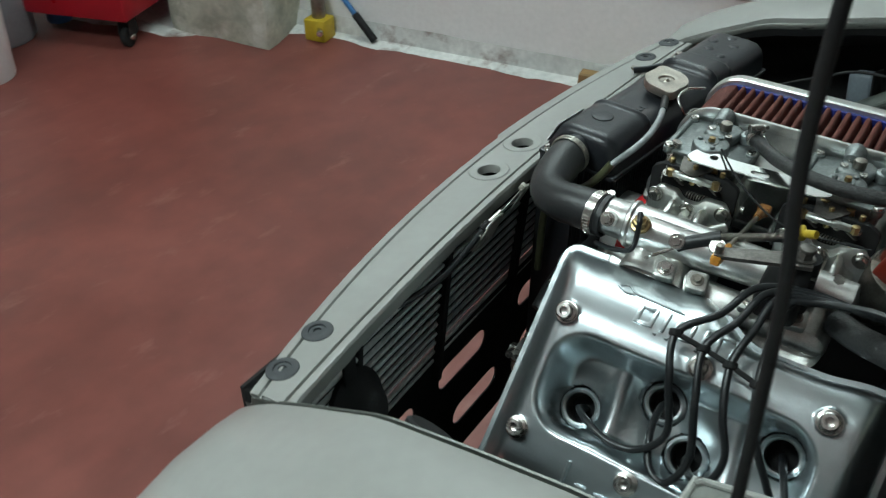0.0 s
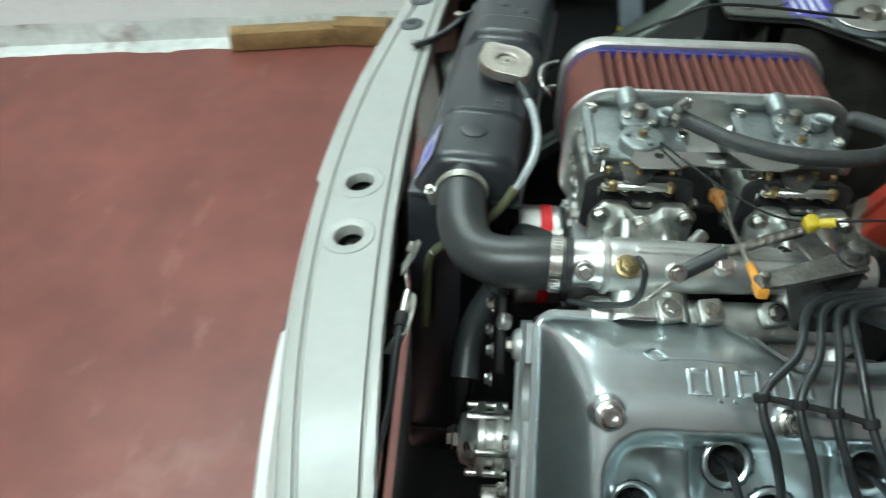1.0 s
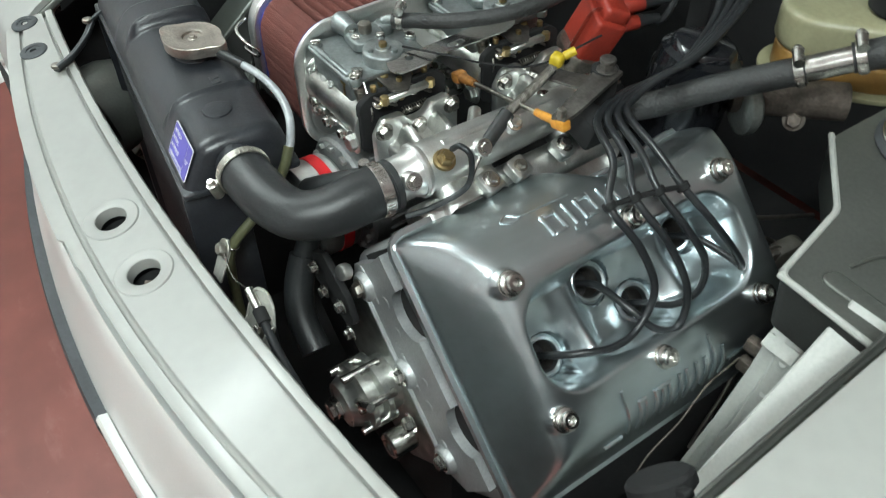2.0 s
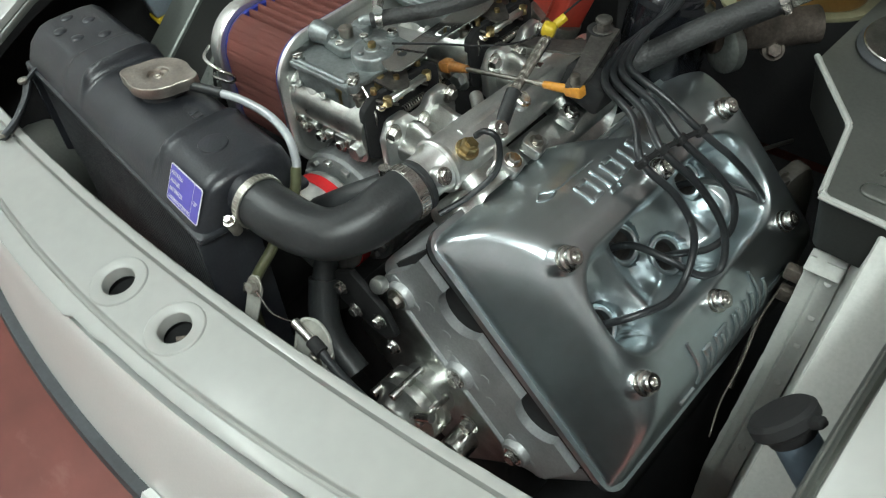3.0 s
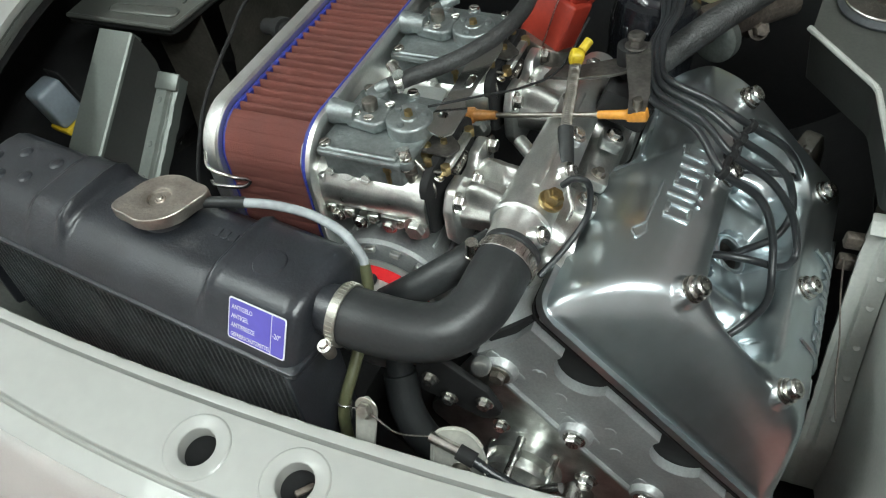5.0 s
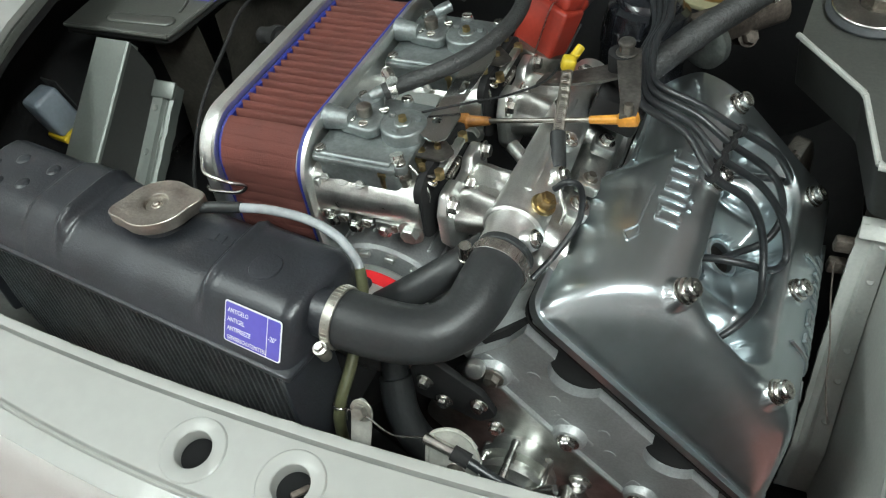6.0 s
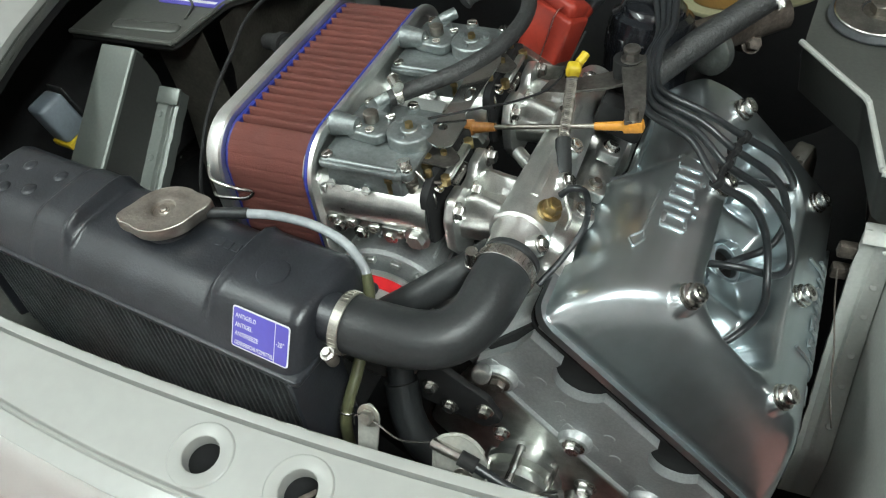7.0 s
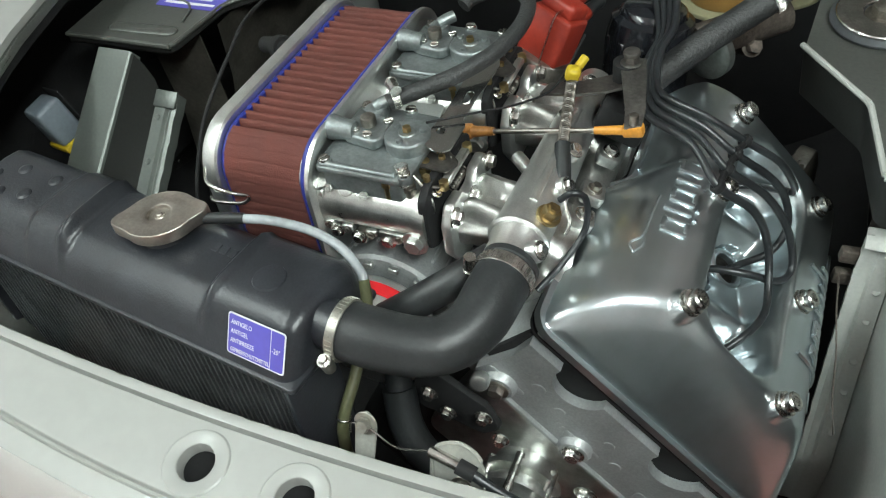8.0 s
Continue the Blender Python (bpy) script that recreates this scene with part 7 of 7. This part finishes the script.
tab = thing("cable_anchor", car(0.058, -0.083, 0.68), "small plated cable anchor tab", "bracket")
TM = CAR @ pose(0.058, -0.0835, 0.680, 64, 0, 0)
bm = bmesh.new()
prism(bm, rounded([(-0.0085, 0.0), (0.0085, 0.0), (0.0095, 0.034), (0.0, 0.047), (-0.0095, 0.034)], [0.002, 0.002, 0.008, 0.010, 0.008]), 0.002, TM, 0.0005, 1)
part("tab_plate", bm, BRACKET, tab)
bm = ring(bmesh.new(), 0.0098, 0.004, 0.0018, TM @ at(0, 0.034, 0.0015), 28, 0.0005)
part("tab_washer", bm, CLIP, tab, "plated washer")
bm = bolt(bmesh.new(), TM @ at(0, 0.034, 0.003), 0.0062, 0.0065, False)
part("tab_bolt", bm, CLIP, tab)
bm = tube(bmesh.new(), [TM @ Vector((-0.012, 0.022, 0.003)), TM @ Vector((-0.010, 0.033, 0.005)), TM @ Vector((0.006, 0.032, 0.005)), TM @ Vector((0.028, 0.022, 0.004)), LM @ Vector((-0.022, 0.037, 0.006))], 0.0008, 6)
part("inner_wire", bm, STEEL, tab, "thin steel wire")

# black catch lever across the panel beside the tank
lever = thing("catch_lever", (-0.18, -0.1, 0.715), "black steel catch lever with rivets", "lever")
bm = bmesh.new()
tube(bm, [(-0.170, -0.132, 0.7115), (-0.182, -0.110, 0.716), (-0.200, -0.088, 0.724), (-0.215, -0.074, 0.733)], 0.0110, 12, 8, flat=0.38)
part("arm", bm, DARKSTRIP, lever)
bm = tube(bmesh.new(), [(-0.213, -0.077, 0.735), (-0.222, -0.058, 0.740), (-0.228, -0.036, 0.742)], 0.0095, 12, 6, flat=0.35)
part("link", bm, DARKSTRIP, lever)
for p in ((-0.170, -0.131, 0.7135), (-0.212, -0.077, 0.738)):
    bm = cyl(bmesh.new(), 0.0062, 0.005, at(*p), 18, 0.0015)
    part("rivet", bm, DULL_STEEL, lever)

# headlamp bowl showing behind the panel
bowl = lathe(bmesh.new(), [(0, 0), (0.025, 0.002), (0.05, 0.012), (0.072, 0.032), (0.084, 0.06), (0.088, 0.09), (0.088, 0.12)], CAR @ pose(-0.465, 0.020, 0.585, 98, 0, 12) @ Matrix.Scale(0.74, 4), 40)
single("headlamp_bowl", bowl, BAYPAINT, "grey painted headlamp bowl behind the panel", "headlamp")

# grey washer bottle with a yellow base by the far rail
washer = thing("relay_box", car(-0.555, 0.21, 0.60), "grey-blue plastic box on a yellow base", "box")
WB = CAR @ pose(-0.533, 0.216, 0.690, 12, -8, -14) @ Matrix.Scale(0.74, 4)
bm = box(bmesh.new(), 0.052, 0.050, 0.075, WB, 0.008, 3)
part("box_body", bm, GREY_BOX, washer)
bm = box(bmesh.new(), 0.060, 0.056, 0.012, WB @ at(0, 0, -0.042), 0.003)
part("box_base", bm, YELLOW, washer, "yellow plastic base")
bm = box(bmesh.new(), 0.050, 0.003, 0.085, WB @ at(0.004, 0.029, 0.002), 0.001)
part("box_bracket", bm, BLACK, washer)

# thin cable beside the filter
bm = tube(bmesh.new(), [lev(-0.36, 0.36, 0.845), lev(-0.36, 0.214, 0.855), lev(-0.36, 0.158, 0.836), lev(-0.36, 0.109, 0.811), lev(-0.36, 0.080, 0.785), lev(-0.358, 0.05, 0.741), lev(-0.355, 0.045, 0.68)], 0.0019, 8)
single("speedometer_cable", bm, BLACK, "thin black cable looping beside the air filter", "cable")
bm = bmesh.new()
tube(bm, [lev(-0.43, 0.30, 0.755), lev(-0.395, 0.285, 0.765), lev(-0.370, 0.265, 0.765)], 0.010, 14)
tube(bm, [lev(-0.402, 0.288, 0.763), lev(-0.39, 0.282, 0.766)], 0.014, 14)
single("brake_union", bm, BLACK, "black rubber union on the arch side", "union")

# drain funnel cap on the near wing rail
cap_tube = thing("vent_tube", car(0.455, 0.065, 0.70), "blue-grey vent tube with a black rubber cap", "vent")
VT = along(car(0.469, 0.070, 0.728), car(0.530, 0.058, 0.671)) @ Matrix.Scale(0.74, 4)
bm = lathe(bmesh.new(), [(0, -0.008), (0.030, -0.008), (0.034, -0.004), (0.034, 0.006), (0.030, 0.010), (0.026, 0.012), (0.0235, 0.020), (0.022, 0.022), (0, 0.022)], VT, 36)
rc = part("rubber_cap", bm, BLACK, cap_tube, "black flared rubber cap")
bm = box(bmesh.new(), 0.012, 0.022, 0.010, VT @ at(0.0, 0.036, 0.004), 0.003)
part("cap_tab", bm, BLACK, rc)
bm = lathe(bmesh.new(), [(0.0215, 0.018), (0.0215, 0.11), (0.0, 0.11)], VT, 32)
part("tube_body", bm, BLUE_TUBE, cap_tube)

# hood prop
prop = thing("hood_prop", car(0.487, 0.325, 0.80), "thin black steel hood prop rod", "prop rod")
part("rod", tube(bmesh.new(), [car(0.487, 0.326, 0.80), car(0.478, 0.312, 1.0), car(0.468, 0.297, 1.15), car(0.452, 0.30, 1.60)], 0.0040, 14), BLACK, prop)
bm = ring(bmesh.new(), 0.012, 0.006, 0.014, CAR @ at(0.487, 0.326, 0.793), 20, 0.002)
part("rod_grommet", bm, DARKSTRIP, prop)

# thin brake line and bracing on the near arch side
bm = tube(bmesh.new(), [car(0.30, 0.40, 0.62), car(0.325, 0.38, 0.56), car(0.35, 0.36, 0.50), car(0.36, 0.30, 0.42)], 0.0028, 8)
single("brake_line", bm, DULL_STEEL, "thin steel brake line on the arch side", "pipe")
arm = thing("steering_idler", car(0.33, 0.43, 0.6), "dark grey cast bracket on the arch side", "bracket")
bm = bmesh.new()
prism(bm, rounded([(-0.03, -0.09), (0.03, -0.09), (0.024, 0.03), (0.01, 0.06), (-0.018, 0.05), (-0.026, 0.0)], 0.012), 0.02, CAR @ pose(0.322, 0.42, 0.60, 90, 0, 70), 0.004)
part("cast_arm", bm, ARCH, arm)
bm = bolt(bmesh.new(), CAR @ pose(0.325, 0.398, 0.645, 90, 0, 70), 0.008, 0.008)
part("arm_bolt", bm, DULL_STEEL, arm)
# sleeves and rods on the engine's dark flank
bm = tube(bmesh.new(), [lev(0.120, 0.36, 0.655), lev(0.118, 0.44, 0.612), lev(0.116, 0.531, 0.566)], 0.0026, 8)
single("clutch_rod", bm, DULL_STEEL, "thin dull steel rod in the shade beside the engine", "rod")
bm = tube(bmesh.new(), [lev(0.094, 0.400, 0.602), lev(0.105, 0.47, 0.55), lev(0.116, 0.531, 0.496)], 0.0030, 8)
single("earth_strap", bm, DULL_STEEL, "thin bright wire beside the engine", "wire")
clamp = thing("pipe_clamp", car(0.375, 0.262, 0.60), "dull brown-grey steel pipe clamp on the arch side", "clamp")
for z, w, a in ((0.628, 0.024, 0.392), (0.598, 0.018, 0.388)):
    bm = box(bmesh.new(), w, 0.012, 0.016, CAR @ pose(a, 0.302, z, 0, 6, 8), 0.003)
    part("clamp_bar", bm, RUSTY, clamp)
bm = box(bmesh.new(), 0.006, 0.020, 0.062, CAR @ pose(0.402, 0.306, 0.612, 0, 0, 0), 0.002)
part("clamp_back", bm, DARK_BAY, clamp)
bm = tube(bmesh.new(), [car(0.384, 0.290, 0.615), car(0.386, 0.245, 0.610), car(0.3925, 0.205, 0.592), car(0.3955, 0.165, 0.578), car(0.4024, 0.136, 0.560)], 0.0009, 6)
single("tie_wire", bm, RUSTY, "thin dull wire hanging beside the engine", "wire")
